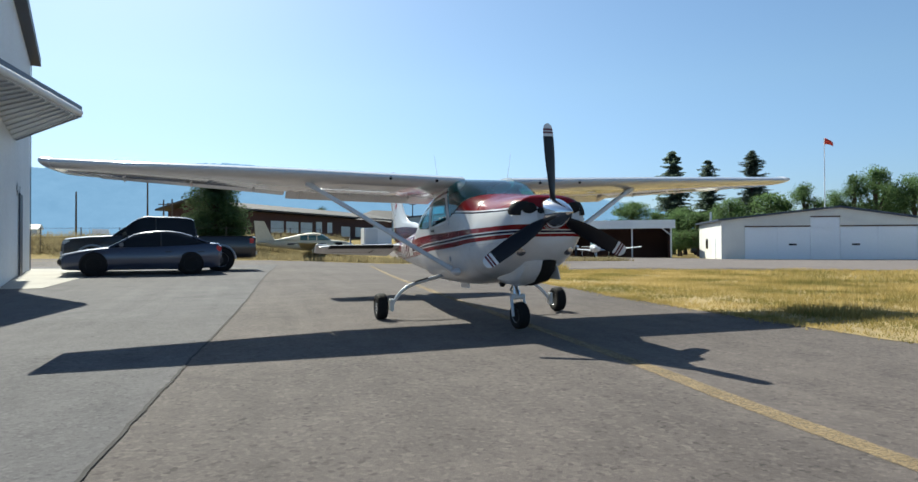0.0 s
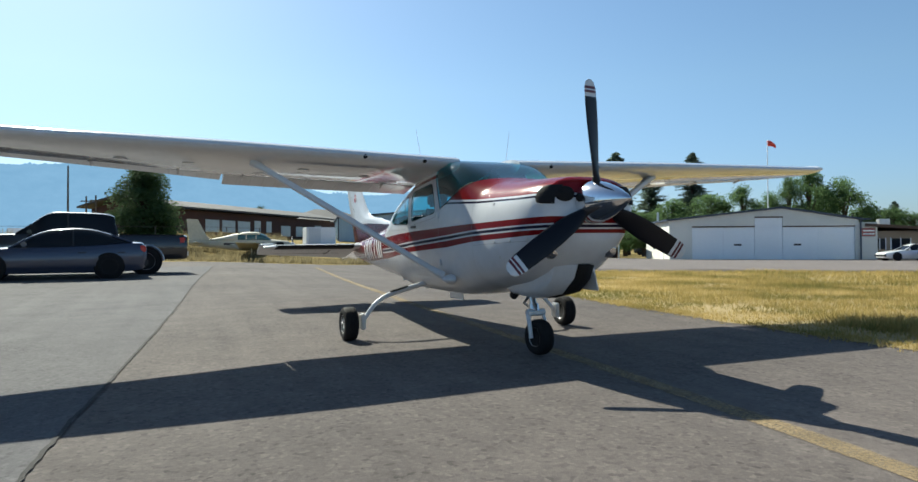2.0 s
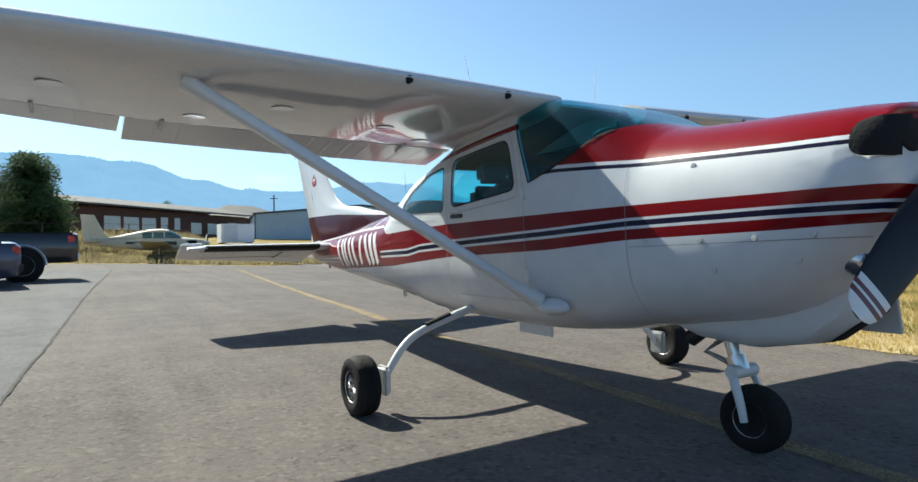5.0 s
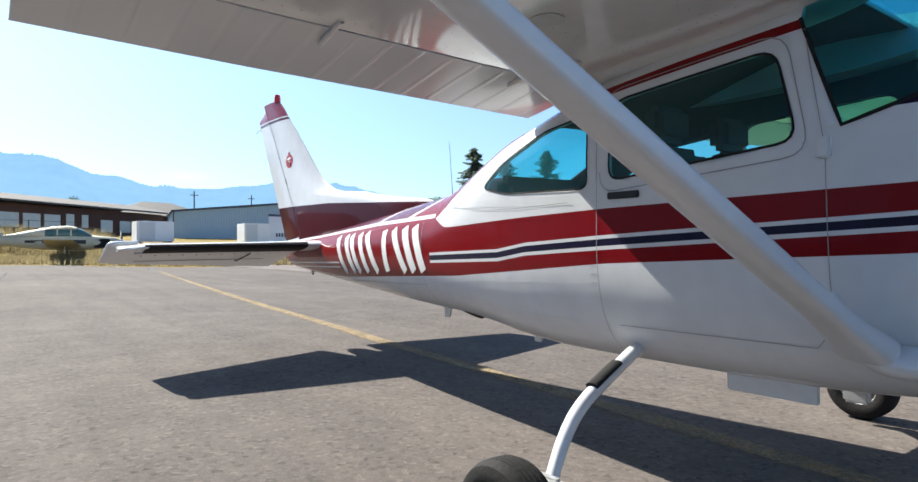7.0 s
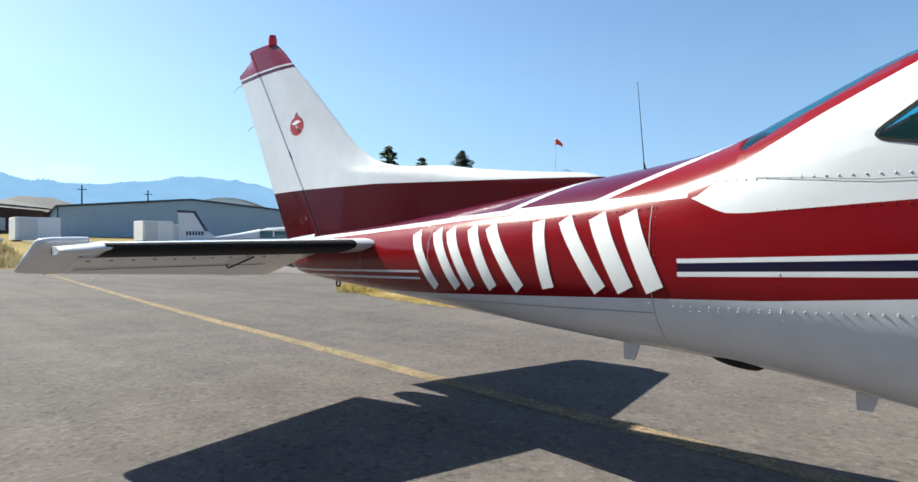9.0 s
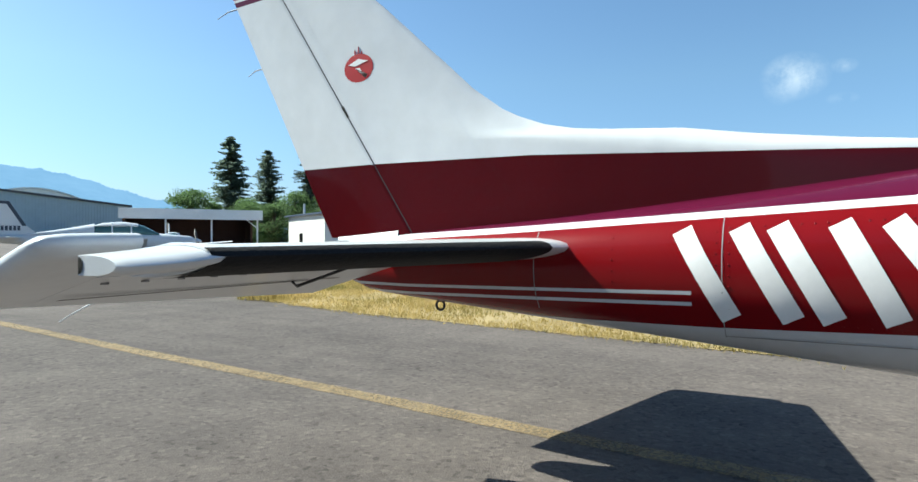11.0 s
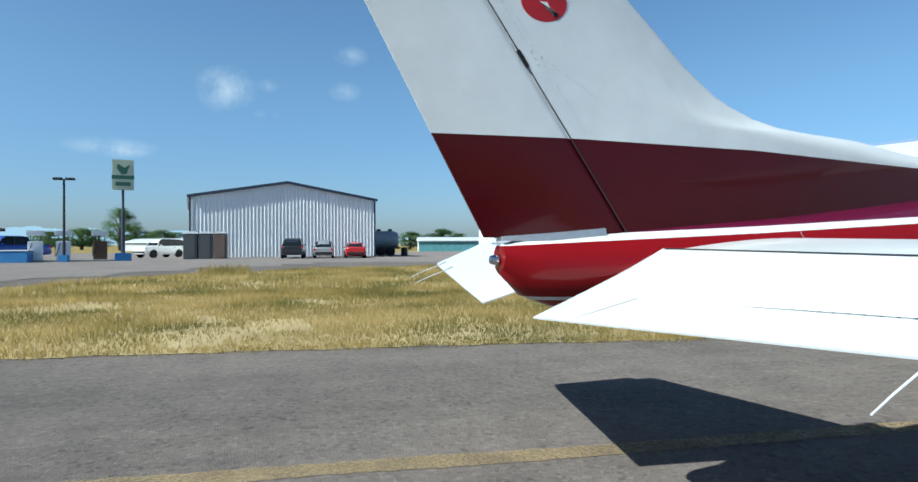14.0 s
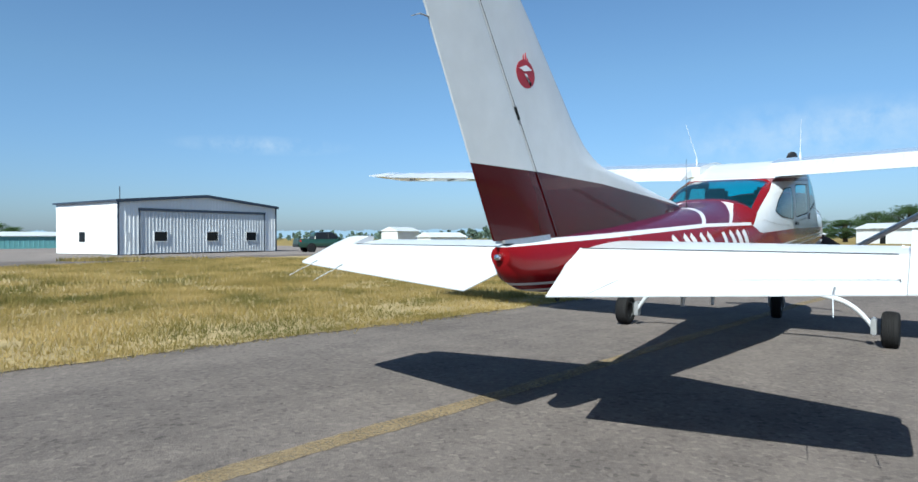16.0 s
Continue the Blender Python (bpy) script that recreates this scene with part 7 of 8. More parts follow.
# portable toilets
M["toilet_dark"] = plain("dark_grey_plastic", (0.06, 0.065, 0.07), 0.6)
M["toilet_brown"] = plain("brown_plastic", (0.12, 0.085, 0.07), 0.6)
for k, mt in enumerate(("toilet_dark", "toilet_dark", "toilet_brown")):
    x, y = 54.6 + 0.03 * k, 14.6 - 1.15 * k
    lab = {"toilet_dark": "dark grey", "toilet_brown": "brown"}[mt]
    wc = thing("portable_toilet", lab + " plastic portable toilet in a row", "portable toilet", pose(x, y, gz(x, y)), "row of portable toilets")
    bm = bmesh.new()
    box(bm, (-0.55, -0.53, 0.0), (0.55, 0.53, 2.1), bevel=0.03)
    part("cabin", bm, M[mt], wc)
    bm = bmesh.new()
    loft(bm, [[Vector((x2, y2, z2)) for y2, z2 in ((-0.56, 2.1), (-0.3, 2.28), (0.3, 2.28), (0.56, 2.1))] for x2 in (-0.58, 0.58)])
    part("roof", bm, M["clad"], wc, "pale domed roof")
    bm = bmesh.new()
    box(bm, (-0.58, -0.35, 0.12), (-0.553, 0.35, 1.95))
    part("door", bm, M[mt], wc)

# fuel island, lamp post, sign
fi = thing("fuel_island", "low concrete fuel island", "kerb", pose(50.2, 21.9, gz(50, 22), 0, 0, -75))
bm = bmesh.new()
box(bm, (-3.4, -0.7, -0.1), (3.4, 0.7, 0.14), bevel=0.04)
part("slab", bm, M["concrete"], fi)
M["pumpblue"] = plain("blue_cabinet", (0.04, 0.18, 0.42), 0.5)
for x, y, mt, lab in ((49.4, 24.2, "clad", "white fuel pump with a pale top sign"), (49.9, 22.6, "clad", "white fuel pump with a pale top sign"), (50.6, 20.4, "brownfascia", "dark fuel pump with hoses")):
    pu = thing("fuel_pump", lab, "fuel pump", pose(x, y, gz(x, y) + 0.14, 0, 0, 15), "fuel pumps")
    bm = bmesh.new()
    box(bm, (-0.3, -0.45, 0), (0.3, 0.45, 1.35), bevel=0.04)
    part("cabinet", bm, M[mt], pu)
    bm = bmesh.new()
    box(bm, (-0.12, -0.55, 1.75), (0.12, 0.55, 2.1), bevel=0.03)
    part("top_sign", bm, M["clad"], pu)
    for s in (-1, 1):
        bm = bmesh.new()
        tube(bm, [(0, s * 0.3, 1.33), (0, s * 0.3, 1.77)], 0.03, 6)
        part("sign_post", bm, M["dark"], pu)
    bm = bmesh.new()
    tube(bm, bow([(-0.32, 0.2, 1.2), (-0.5, 0.35, 0.6), (-0.45, 0.5, 0.3), (-0.33, 0.5, 0.9)], 5), 0.025, 6)
    part("hose", bm, M["black"], pu, "black hose")
bc = thing("blue_cabinet", "bright blue cabinet at the fuel island", "cabinet", pose(48.4, 25.0, gz(48, 25)))
bm = bmesh.new()
box(bm, (-0.6, -0.8, 0), (0.6, 0.8, 0.8), bevel=0.03)
part("body", bm, M["pumpblue"], bc)
bm = bmesh.new()
box(bm, (-0.64, -0.84, 0.803), (0.64, 0.84, 0.87), bevel=0.015)
part("lid", bm, M["clad"], bc)
lp = thing("lamp_post", "dark twin-head lamp post", "street lamp", pose(48.9, 22.3, gz(49, 22)))
bm = bmesh.new()
tube(bm, [(0, 0, 0), (0, 0, 5.85)], [0.10, 0.07], 10)
part("post", bm, M["dark"], lp)
for s in (-1, 1):
    bm = bmesh.new()
    box(bm, (-0.18, s * 0.38 - 0.30, 5.78), (0.18, s * 0.38 + 0.30, 5.95), bevel=0.03)
    part("lamp_head", bm, M["dark"], lp)
bm = bmesh.new()
box(bm, (-0.3, -0.3, -0.1), (0.3, 0.3, 0.5), bevel=0.05)
part("base", bm, M["pumpblue"], lp)
sp = thing("pole_sign", "tall white and green sign on a dark blue pole", "sign", pose(50.7, 18.9, gz(50, 19), 0, 0, 12))
bm = bmesh.new()
tube(bm, [(0, 0, 0), (0, 0, 3.6)], 0.14, 12)
tube(bm, [(0, 0, 3.6), (0, 0, 5.35)], 0.09, 12)
part("pole", bm, M["trimblue"], sp)
bm = bmesh.new()
M["signpanel"] = plain("pale_green_panel", (0.52, 0.58, 0.45), 0.5)
box(bm, (-0.14, -0.72, 5.3), (0.14, 0.72, 7.55), bevel=0.03)
pn = part("panel", bm, M["signpanel"], sp, "pale green sign panel")
M["signgreen"] = plain("sign_green", (0.05, 0.16, 0.10), 0.5)
bm = bmesh.new()
prism(bm, [(-0.45, 7.2), (-0.1, 6.95), (0.35, 7.25), (0.42, 6.9), (0.1, 6.45), (-0.25, 6.5)], -0.165, -0.142, "x")
part("emblem", bm, M["signgreen"], pn, "dark green emblem shape")
for z, w in ((6.1, 0.75), (5.6, 0.5)):
    bm = bmesh.new()
    box(bm, (-0.165, -w, z), (-0.142, w, z + 0.28))
    part("writing_bar", bm, M["signgreen"], pn)
bm = bmesh.new()
box(bm, (-0.45, -0.55, -0.1), (0.45, 0.55, 0.6), bevel=0.05)
part("base", bm, M["pumpblue"], sp)


# ---- other aeroplanes ----
def small_plane(name, label, tail, nose, body_mat, mark, low=True, z=None):
    a, b = Vector(tail), Vector(nose)
    d = (a - b).normalized()
    zz = gz(*((a + b) / 2)) if z is None else z
    L = (a - b).length
    p = thing(name, label, "aeroplane", pose(b.x, b.y, zz, 0, 0, math.degrees(math.atan2(d.y, d.x)) - 90))
    bm = bmesh.new()
    loft(bm, [ring(y * L, zb, zt, w, zm, 2.4, 2.4, 24) for y, zb, zt, w, zm in ((0.0, 0.95, 1.15, 0.12, 1.05), (0.03, 0.75, 1.3, 0.42, 1.03), (0.2, 0.62, 1.42, 0.55, 1.02), (0.32, 0.6, 1.5, 0.58, 1.02), (0.55, 0.65, 1.48, 0.5, 1.03), (0.8, 0.85, 1.36, 0.25, 1.1), (1.0, 1.0, 1.28, 0.07, 1.15))])
    part("fuselage", bm, body_mat, p, "", 60)
    bm = bmesh.new()
    loft(bm, [ring(y * L, 1.3, zt, w, 1.35, 2.2, 2.6, 20) for y, zt, w in ((0.2, 1.42, 0.40), (0.28, 1.78, 0.45), (0.38, 1.9, 0.47), (0.48, 1.85, 0.45), (0.60, 1.48, 0.35))])
    part("canopy", bm, M["pane_teal"], p, "teal tinted cabin windows", 60)
    bm = bmesh.new()
    loft(bm, [ring(y * L, 1.25, zt, w, 1.35, 2.2, 2.6, 20) for y, zt, w in ((0.525, 1.83, 0.455), (0.60, 1.70, 0.42), (0.72, 1.52, 0.30), (0.84, 1.36, 0.15))])
    part("rear_decking", bm, body_mat, p, "", 60)
    bm = bmesh.new()
    loft(bm, [ring(y * L, 1.7, zt, w, 1.72, 2.2, 2.6, 20) for y, zt, w in ((0.31, 1.86, 0.40), (0.38, 1.93, 0.44), (0.48, 1.88, 0.42), (0.53, 1.76, 0.36))])
    part("cabin_roof", bm, body_mat, p, "", 60)
    for y in (0.345, 0.44):
        for s in (-1, 1):
            bm = bmesh.new()
            tube(bm, [(s * 0.50, y * L, 1.40), (s * 0.44, y * L, 1.85)], 0.035, 6)
            part("pillar", bm, body_mat, p)
    for s in (-1, 1):
        bm = bmesh.new()
        loft(bm, [[Vector((s * x, y0 + c * t, z0 + c * 0.06 * k)) for t, k in ((0, 0), (0.15, 0.9), (0.4, 1), (1, 0), (0.4, -0.7), (0.15, -0.6))] for x, y0, c, z0 in ((0.45, 0.27 * L, 1.6, 0.80), (4.6, 0.30 * L, 1.2, 1.15))])
        part("wing", bm, body_mat, p, "", 50)
        bm = bmesh.new()
        loft(bm, [[Vector((s * x, y0 + c * t, 1.2 + c * 0.05 * k)) for t, k in ((0, 0), (0.3, 1), (1, 0), (0.3, -1))] for x, y0, c in ((0.05, 0.86 * L, 0.95), (1.6, 0.89 * L, 0.7))])
        part("tailplane", bm, body_mat, p, "", 50)
        bm = bmesh.new()
        spun(bm, [(0.08, -0.07), (0.16, -0.08), (0.2, -0.04), (0.2, 0.04), (0.16, 0.08), (0.08, 0.07)], Matrix.Translation((s * 1.4, 0.38 * L, 0.2)), 16)
        wh = part("wheel", bm, M["black"], p)
        bm = bmesh.new()
        tube(bm, [(s * 1.35, 0.38 * L, 0.22), (s * 1.35, 0.38 * L, 0.9)], 0.04, 8)
        part("leg", bm, body_mat, p)
    bm = bmesh.new()
    prism(bm, [(0.78 * L, 1.3), (0.84 * L, 1.72), (0.915 * L, 2.74), (1.02 * L, 2.78), (1.0 * L, 1.25)], -0.04, 0.04)
    fn = part("tail_fin", bm, body_mat, p)
    if mark:
        for k in range(6):
            for s in (-1, 1):
                bm = bmesh.new()
                y = 0.865 * L + k * 0.145
                x = s * 0.048
                box(bm, (x - 0.006, y, 1.50), (x + 0.006, y + 0.10, 1.70))
                part("writing_bar", bm, M["trimblue"], fn)
        for s in (-1, 1):
            bm = bmesh.new()
            prism(bm, [(0.838 * L, 1.70), (0.914 * L, 2.735), (1.02 * L, 2.775), (1.018 * L, 2.64), (0.925 * L, 2.62), (0.857 * L, 1.70)], s * 0.044 - 0.003, s * 0.044 + 0.003)
            part("fin_stripe", bm, M["trimblue"], fn)
    bm = bmesh.new()
    spun(bm, [(0.08, -0.06), (0.14, -0.07), (0.17, -0.03), (0.17, 0.03), (0.14, 0.07), (0.08, 0.06)], Matrix.Translation((0, 0.12 * L, 0.17)), 16)
    part("wheel", bm, M["black"], p)
    bm = bmesh.new()
    tube(bm, [(0, 0.12 * L, 0.2), (0, 0.12 * L, 0.85)], 0.04, 8)
    part("leg", bm, M["alu"], p)
    bm = bmesh.new()
    spun(bm, [(0.0, -0.3), (0.08, -0.24), (0.14, -0.1), (0.16, 0.02)], Matrix.Translation((0, 0.01, 1.05)) @ Matrix.Rotation(radians(90), 4, "Z"), 16)
    sn = part("spinner", bm, M["alu"], p)
    bm = bmesh.new()
    for s in (-1, 1):
        tube(bm, [(s * 0.1, -0.08, 1.05), (s * 0.5, -0.08, 1.05 + 0.35 * s), (s * 0.8, -0.08, 1.05 + 0.62 * s)], [0.06, 0.07, 0.03], 8, flat=0.3)
    part("propeller", bm, M["dark"], sn)
    return p


small_plane("derelict_aeroplane", "white derelict low-wing aeroplane sunk in dry grass", (-3.0, 42.3), (3.5, 41.2), M["cream"], False, z=gz(0, 42) - 0.25)
dp = [o for o in scene.objects if o.name.startswith("derelict_aeroplane")][0]
DL = math.hypot(6.5, 1.1)
for s_ in (-1, 1):
    bm = bmesh.new()
    loft(bm, [[Vector((s_ * (w + 0.012), y * DL, z0)), Vector((s_ * (w + 0.012), y * DL, z1)), Vector((s_ * (w - 0.05), y * DL, z1)), Vector((s_ * (w - 0.05), y * DL, z0))] for y, w, z0, z1 in ((0.24, 0.555, 0.95, 1.16), (0.36, 0.575, 0.95, 1.16), (0.5, 0.525, 0.98, 1.15), (0.66, 0.385, 1.02, 1.15))])
    part("side_stripe", bm, M["dark"], dp, "dark faded side stripe")
    # solid black block paints the dark of the open engine bay
    bm = bmesh.new()
    box(bm, (min(s_ * 0.30, s_ * 0.50), 0.07 * DL, 0.72), (max(s_ * 0.30, s_ * 0.50), 0.19 * DL, 1.22), bevel=0.04)
    part("engine_bay", bm, M["black"], dp, "black block for the dark inside the open engine bay")
small_plane("low_wing_aeroplane", "white low-wing aeroplane with dark fin stripe", (10.3, 36.3), (17.3, 32.4), M["white"], True)
small_plane("parked_aeroplane", "white aeroplane parked in the open shed", (33.0, 57.0), (29.2, 50.6), M["white"], False)

# ---- trees ----
def leafy(bm, c, r, n, size, squash=0.8, mat=1):
    """A clump: many small leaf cards thrown round c."""
    for _ in range(n):
        d = Vector((random.gauss(0, 1), random.gauss(0, 1), random.gauss(0, 1))).normalized() * r * random.random() ** 0.45
        p = c + Vector((d.x, d.y, d.z * squash))
        u = Vector((random.gauss(0, 1), random.gauss(0, 1), random.gauss(0, 1))).normalized()
        v = u.orthogonal().normalized()
        s = size * random.uniform(0.6, 1.3)
        vs = [bm.verts.new(p + u * a * s + v * b * s * 0.7) for a, b in ((-0.5, 0), (0, -0.5), (0.5, 0), (0, 0.5))]
        bm.faces.new(vs).material_index = mat


def broadleaf_mesh(seed, h=10.0, w=6.0, clumps=34, low=0.22, leaf=0.019):
    random.seed(seed)
    bm = bmesh.new()
    tube(bm, bow([(0, 0, -0.3), (0.1, 0, h * 0.15), (0.0, 0.1, h * 0.35), (0.1, 0.0, h * 0.65)], 3), [0.035 * h * (1 - 0.085 * k) for k in range(10)], 8)
    tr = bm
    crown = bmesh.new()
    for _ in range(clumps):
        t = random.uniform(low, 1.0)
        rad = w / 2 * (math.sin(math.pi * min(0.97, (t - low) / (1 - low) * 0.8 + 0.16))) * random.uniform(0.35, 1.0)
        a = random.uniform(0, 2 * math.pi)
        c = Vector((rad * math.cos(a), rad * math.sin(a), h * t * 0.93))
        if random.random() < 0.5:
            tube(tr, [Vector((0.05, 0.03, max(h * 0.18, c.z * 0.6))), c.lerp(Vector((0, 0, c.z)), 0.4), c], [0.012 * h, 0.008 * h, 0.003 * h], 5)
        leafy(crown, c, random.uniform(0.075, 0.15) * h, 260, leaf * h, mat=0)
    return tr, crown


def conifer_mesh(seed, h=18.0, w=6.0):
    random.seed(seed)
    tr = bmesh.new()
    tube(tr, [(0, 0, -0.3), (0, 0, h * 0.5), (0, 0, h * 0.97)], [0.018 * h, 0.010 * h, 0.002 * h], 8)
    crown = bmesh.new()
    n = 360
    for k in range(n):
        t = 0.10 + 0.89 * ((k + random.random()) / n)
        rr = (w / 2 * (1 - t) ** 0.52 * (0.86 + 0.14 * math.sin(t * 37)) + 0.06) * random.uniform(0.35, 1.15)
        a = random.uniform(0, 2 * math.pi)
        root = Vector((0, 0, h * t))
        tip = root + Vector((rr * math.cos(a), rr * math.sin(a), rr * random.uniform(-0.30, 0.45)))
        tube(tr, [root, tip], [0.03, 0.008], 4)
        for q in range(6):
            f = 0.2 + 0.8 * q / 5
            leafy(crown, root.lerp(tip, f) - Vector((0, 0, 0.1 * f)), 0.20 + 0.26 * (1 - t), 10, 0.24, 0.6, mat=0)
    return tr, crown


TREES = {}


def tree(kind, seed, x, y, z, h, w, label):
    """A tree of its own; the meshes of one seed are shared."""
    key = (kind, seed)
    if key not in TREES:
        TREES[key] = None
        tr, cr = (broadleaf_mesh(seed, clumps=130, low=0.08, leaf=0.026) if seed == 1 else broadleaf_mesh(seed, clumps=42)) if kind == "broadleaf_tree" else conifer_mesh(seed)
        b = (10.0, 6.0) if kind == "broadleaf_tree" else (18.0, 6.0)
        t = thing(kind, label, "tree", Matrix.LocRotScale((x, y, z), Euler((0, 0, seed)), (w / b[1], w / b[1], h / b[0])), "trees")
        part("trunk", tr, M["bark"], t, "", 60)
        part("crown", cr, M["leaf"] if kind == "broadleaf_tree" else M["needle"], t, "", 0)
        TREES[key] = (t, b)
        return t
    t, b = TREES[key]
    c = copy_thing(t, Matrix.LocRotScale((x, y, z), Euler((0, 0, seed + x)), None))
    c.scale = (w / b[1], w / b[1], h / b[0])
    c["label"] = label
    return c


def along(eye, d, dist):
    return eye[0] + d[0] * dist, eye[1] + d[1] * dist


GREEN, DARK = "green broadleaf tree with an uneven crown", "tall dark green conifer"
tree("broadleaf_tree", 1, -6.1, 50.5, gz(-6, 50) - 0.4, 6.6, 5.2, "dense dark green tree by the bank")
for k, (px, dist, h, w) in enumerate(((0.5913, 120, 18.8, 10.5), (0.6305, 122, 17.2, 9.5), (0.6747, 121, 18.3, 10.5))):
    x, y = along((-3.04, -5.86), (px, math.sqrt(1 - px * px)), dist)
    tree("conifer", 11 + k, x, y, gz(x, y) - 0.3, h, w, DARK)
for k, (px, dist, h, w) in enumerate(((0.545, 105, 9, 9), (0.57, 118, 8, 7), (0.605, 112, 8.5, 7), (0.652, 110, 9.5, 8), (0.69, 108, 10, 9), (0.722, 112, 11.4, 6.5), (0.735, 118, 9.0, 7), (0.748, 110, 10.2, 5.5), (0.7615, 108, 12.4, 5.0), (0.776, 110, 13.2, 7.5), (0.786, 116, 11.6, 6), (0.802, 110, 12.0, 7.5), (0.815, 120, 8.0, 8), (0.832, 122, 7.6, 10), (0.845, 125, 7.2, 8), (0.60, 95, 7, 7), (0.62, 92, 6.5, 7))):
    x, y = along((-3.04, -5.86), (px, math.sqrt(1 - px * px)), dist)
    tree("broadleaf_tree", 2 + k % 4, x, y, gz(x, y) - 0.3, h, w, GREEN)
for x, y, h, w in ((144, -24.2, 4.8, 8), (142, -31.5, 5.4, 9), (146, -37, 4.4, 8)):
    tree("broadleaf_tree", 3, x, y, -0.8, h, w, GREEN)
x, y = along((-2.25, 8.52), (0.8805, 0.474), 130)
tree("conifer", 11, x, y, -0.3, 9.5, 5, "small dark green conifer behind the office")
for k, (dx, dist, h, w) in enumerate(((0.19, 150, 9.5, 7), (0.17, 170, 6, 9), (0.235, 190, 6, 9), (0.14, 185, 5.5, 9), (0.12, 190, 5, 9), (0.27, 190, 5, 9), (0.215, 200, 6, 9))):
    x, y = along((-2.25, 8.52), (math.sqrt(1 - dx * dx), dx), dist)
    tree("broadleaf_tree", 2 + k % 4, x, y, -0.4, h, w, GREEN)
for k, (a, dist, h, w) in enumerate(((-92.5, 150, 6.5, 11), (-90.5, 160, 7.5, 10), (-88, 155, 8.0, 11), (-86, 165, 7, 10), (-84, 150, 5, 10), (-82, 160, 5.5, 10), (-95, 175, 6, 10))):
    x, y = along((-1.76, 10.86), (math.cos(radians(a)), math.sin(radians(a))), dist)
    tree("broadleaf_tree", 2 + k % 4, x, y, -0.4, h, w, GREEN)
for px, dist, h, w in ((0.02, 120, 4, 5), (0.10, 130, 7.0, 4.5)):
    x, y = along((-2.78, -0.04), (px, 0.99), dist)
    tree("broadleaf_tree", 3, x, y, gz(x, y) - 0.2, h, w, GREEN)

# ---- far woods, hills, poles ----
random.seed(5)
bm = bmesh.new()
for k in range(900):
    a = radians(random.uniform(-150, 60))
    if -8 < math.degrees(a) < 10 and random.random() < 0.3:
        continue
    r = random.uniform(330, 460)
    h = random.uniform(3.5, 8.5) * (0.75 + 0.5 * noise.noise((a * 9, 0, 0)))
    c = Vector((r * math.cos(a), r * math.sin(a), 0))
    for j in range(5):
        t = j / 5
        rr = h * 0.45 * (1 - t) ** 0.6
        leafy(bm, c + Vector((0, 0, h * (0.2 + 0.75 * t))), rr, 10, h * 0.28, 0.8, 0)
# distance haze is toned into this leaf colour
M["farleaf"] = plain("haze_toned_leaves", (0.07, 0.11, 0.085), 0.95, vary=0.3, scale=0.05)
tagged(part("far_woods", bm, M["farleaf"], None, "", 0), "distant green belt of trees", "trees", kind="stuff")


# self-glowing ridge: distance haze is painted into its colour
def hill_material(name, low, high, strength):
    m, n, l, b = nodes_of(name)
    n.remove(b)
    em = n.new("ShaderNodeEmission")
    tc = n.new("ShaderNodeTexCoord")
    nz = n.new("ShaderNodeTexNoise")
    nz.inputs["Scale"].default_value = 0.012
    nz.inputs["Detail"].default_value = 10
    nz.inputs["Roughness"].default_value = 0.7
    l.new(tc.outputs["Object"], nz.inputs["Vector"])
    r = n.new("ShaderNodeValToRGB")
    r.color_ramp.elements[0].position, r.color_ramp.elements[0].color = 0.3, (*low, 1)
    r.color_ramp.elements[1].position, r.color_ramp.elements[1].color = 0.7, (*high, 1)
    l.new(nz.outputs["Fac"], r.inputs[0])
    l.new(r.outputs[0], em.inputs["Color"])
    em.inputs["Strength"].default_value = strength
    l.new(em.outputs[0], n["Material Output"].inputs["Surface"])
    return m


def hills(name, r, heights, rough, mat, label, seed):
    """A ridge at the distance r; heights: (bearing from +y to +x in degrees, metres)."""
    bm = bmesh.new()
    rows = []
    lo, hi = heights[0][0], heights[-1][0]
    n = int((hi - lo) * 14)
    for k in range(n + 1):
        a = lo + (hi - lo) * k / n
        for (a0, h0), (a1, h1) in zip(heights, heights[1:]):
            if a0 <= a <= a1:
                t = ease((a - a0) / (a1 - a0))
                h = h0 + (h1 - h0) * t
                break
        h *= 1 + rough * (noise.noise((a * 0.35, seed, 0)) + 0.5 * noise.noise((a * 1.1, seed, 3)) + 0.16 * noise.noise((a * 6, seed, 7)))
        h += 9 * abs(noise.noise((a * 3.1, seed, 11))) + 5 * abs(noise.noise((a * 9.0, seed, 13)))
        d = Vector((math.sin(radians(a)), math.cos(radians(a)), 0))
        rows.append([bm.verts.new(d * (r + 350 * t * t) + Vector((0, 0, -15 + (h + 15) * t))) for t in (0, 0.25, 0.5, 0.75, 1.0)])
    for a, b in zip(rows, rows[1:]):
        for k in range(4):
            bm.faces.new((a[k], b[k], b[k + 1], a[k + 1]))
    return tagged(part(name, bm, mat, smooth=60), label, kind="structure")


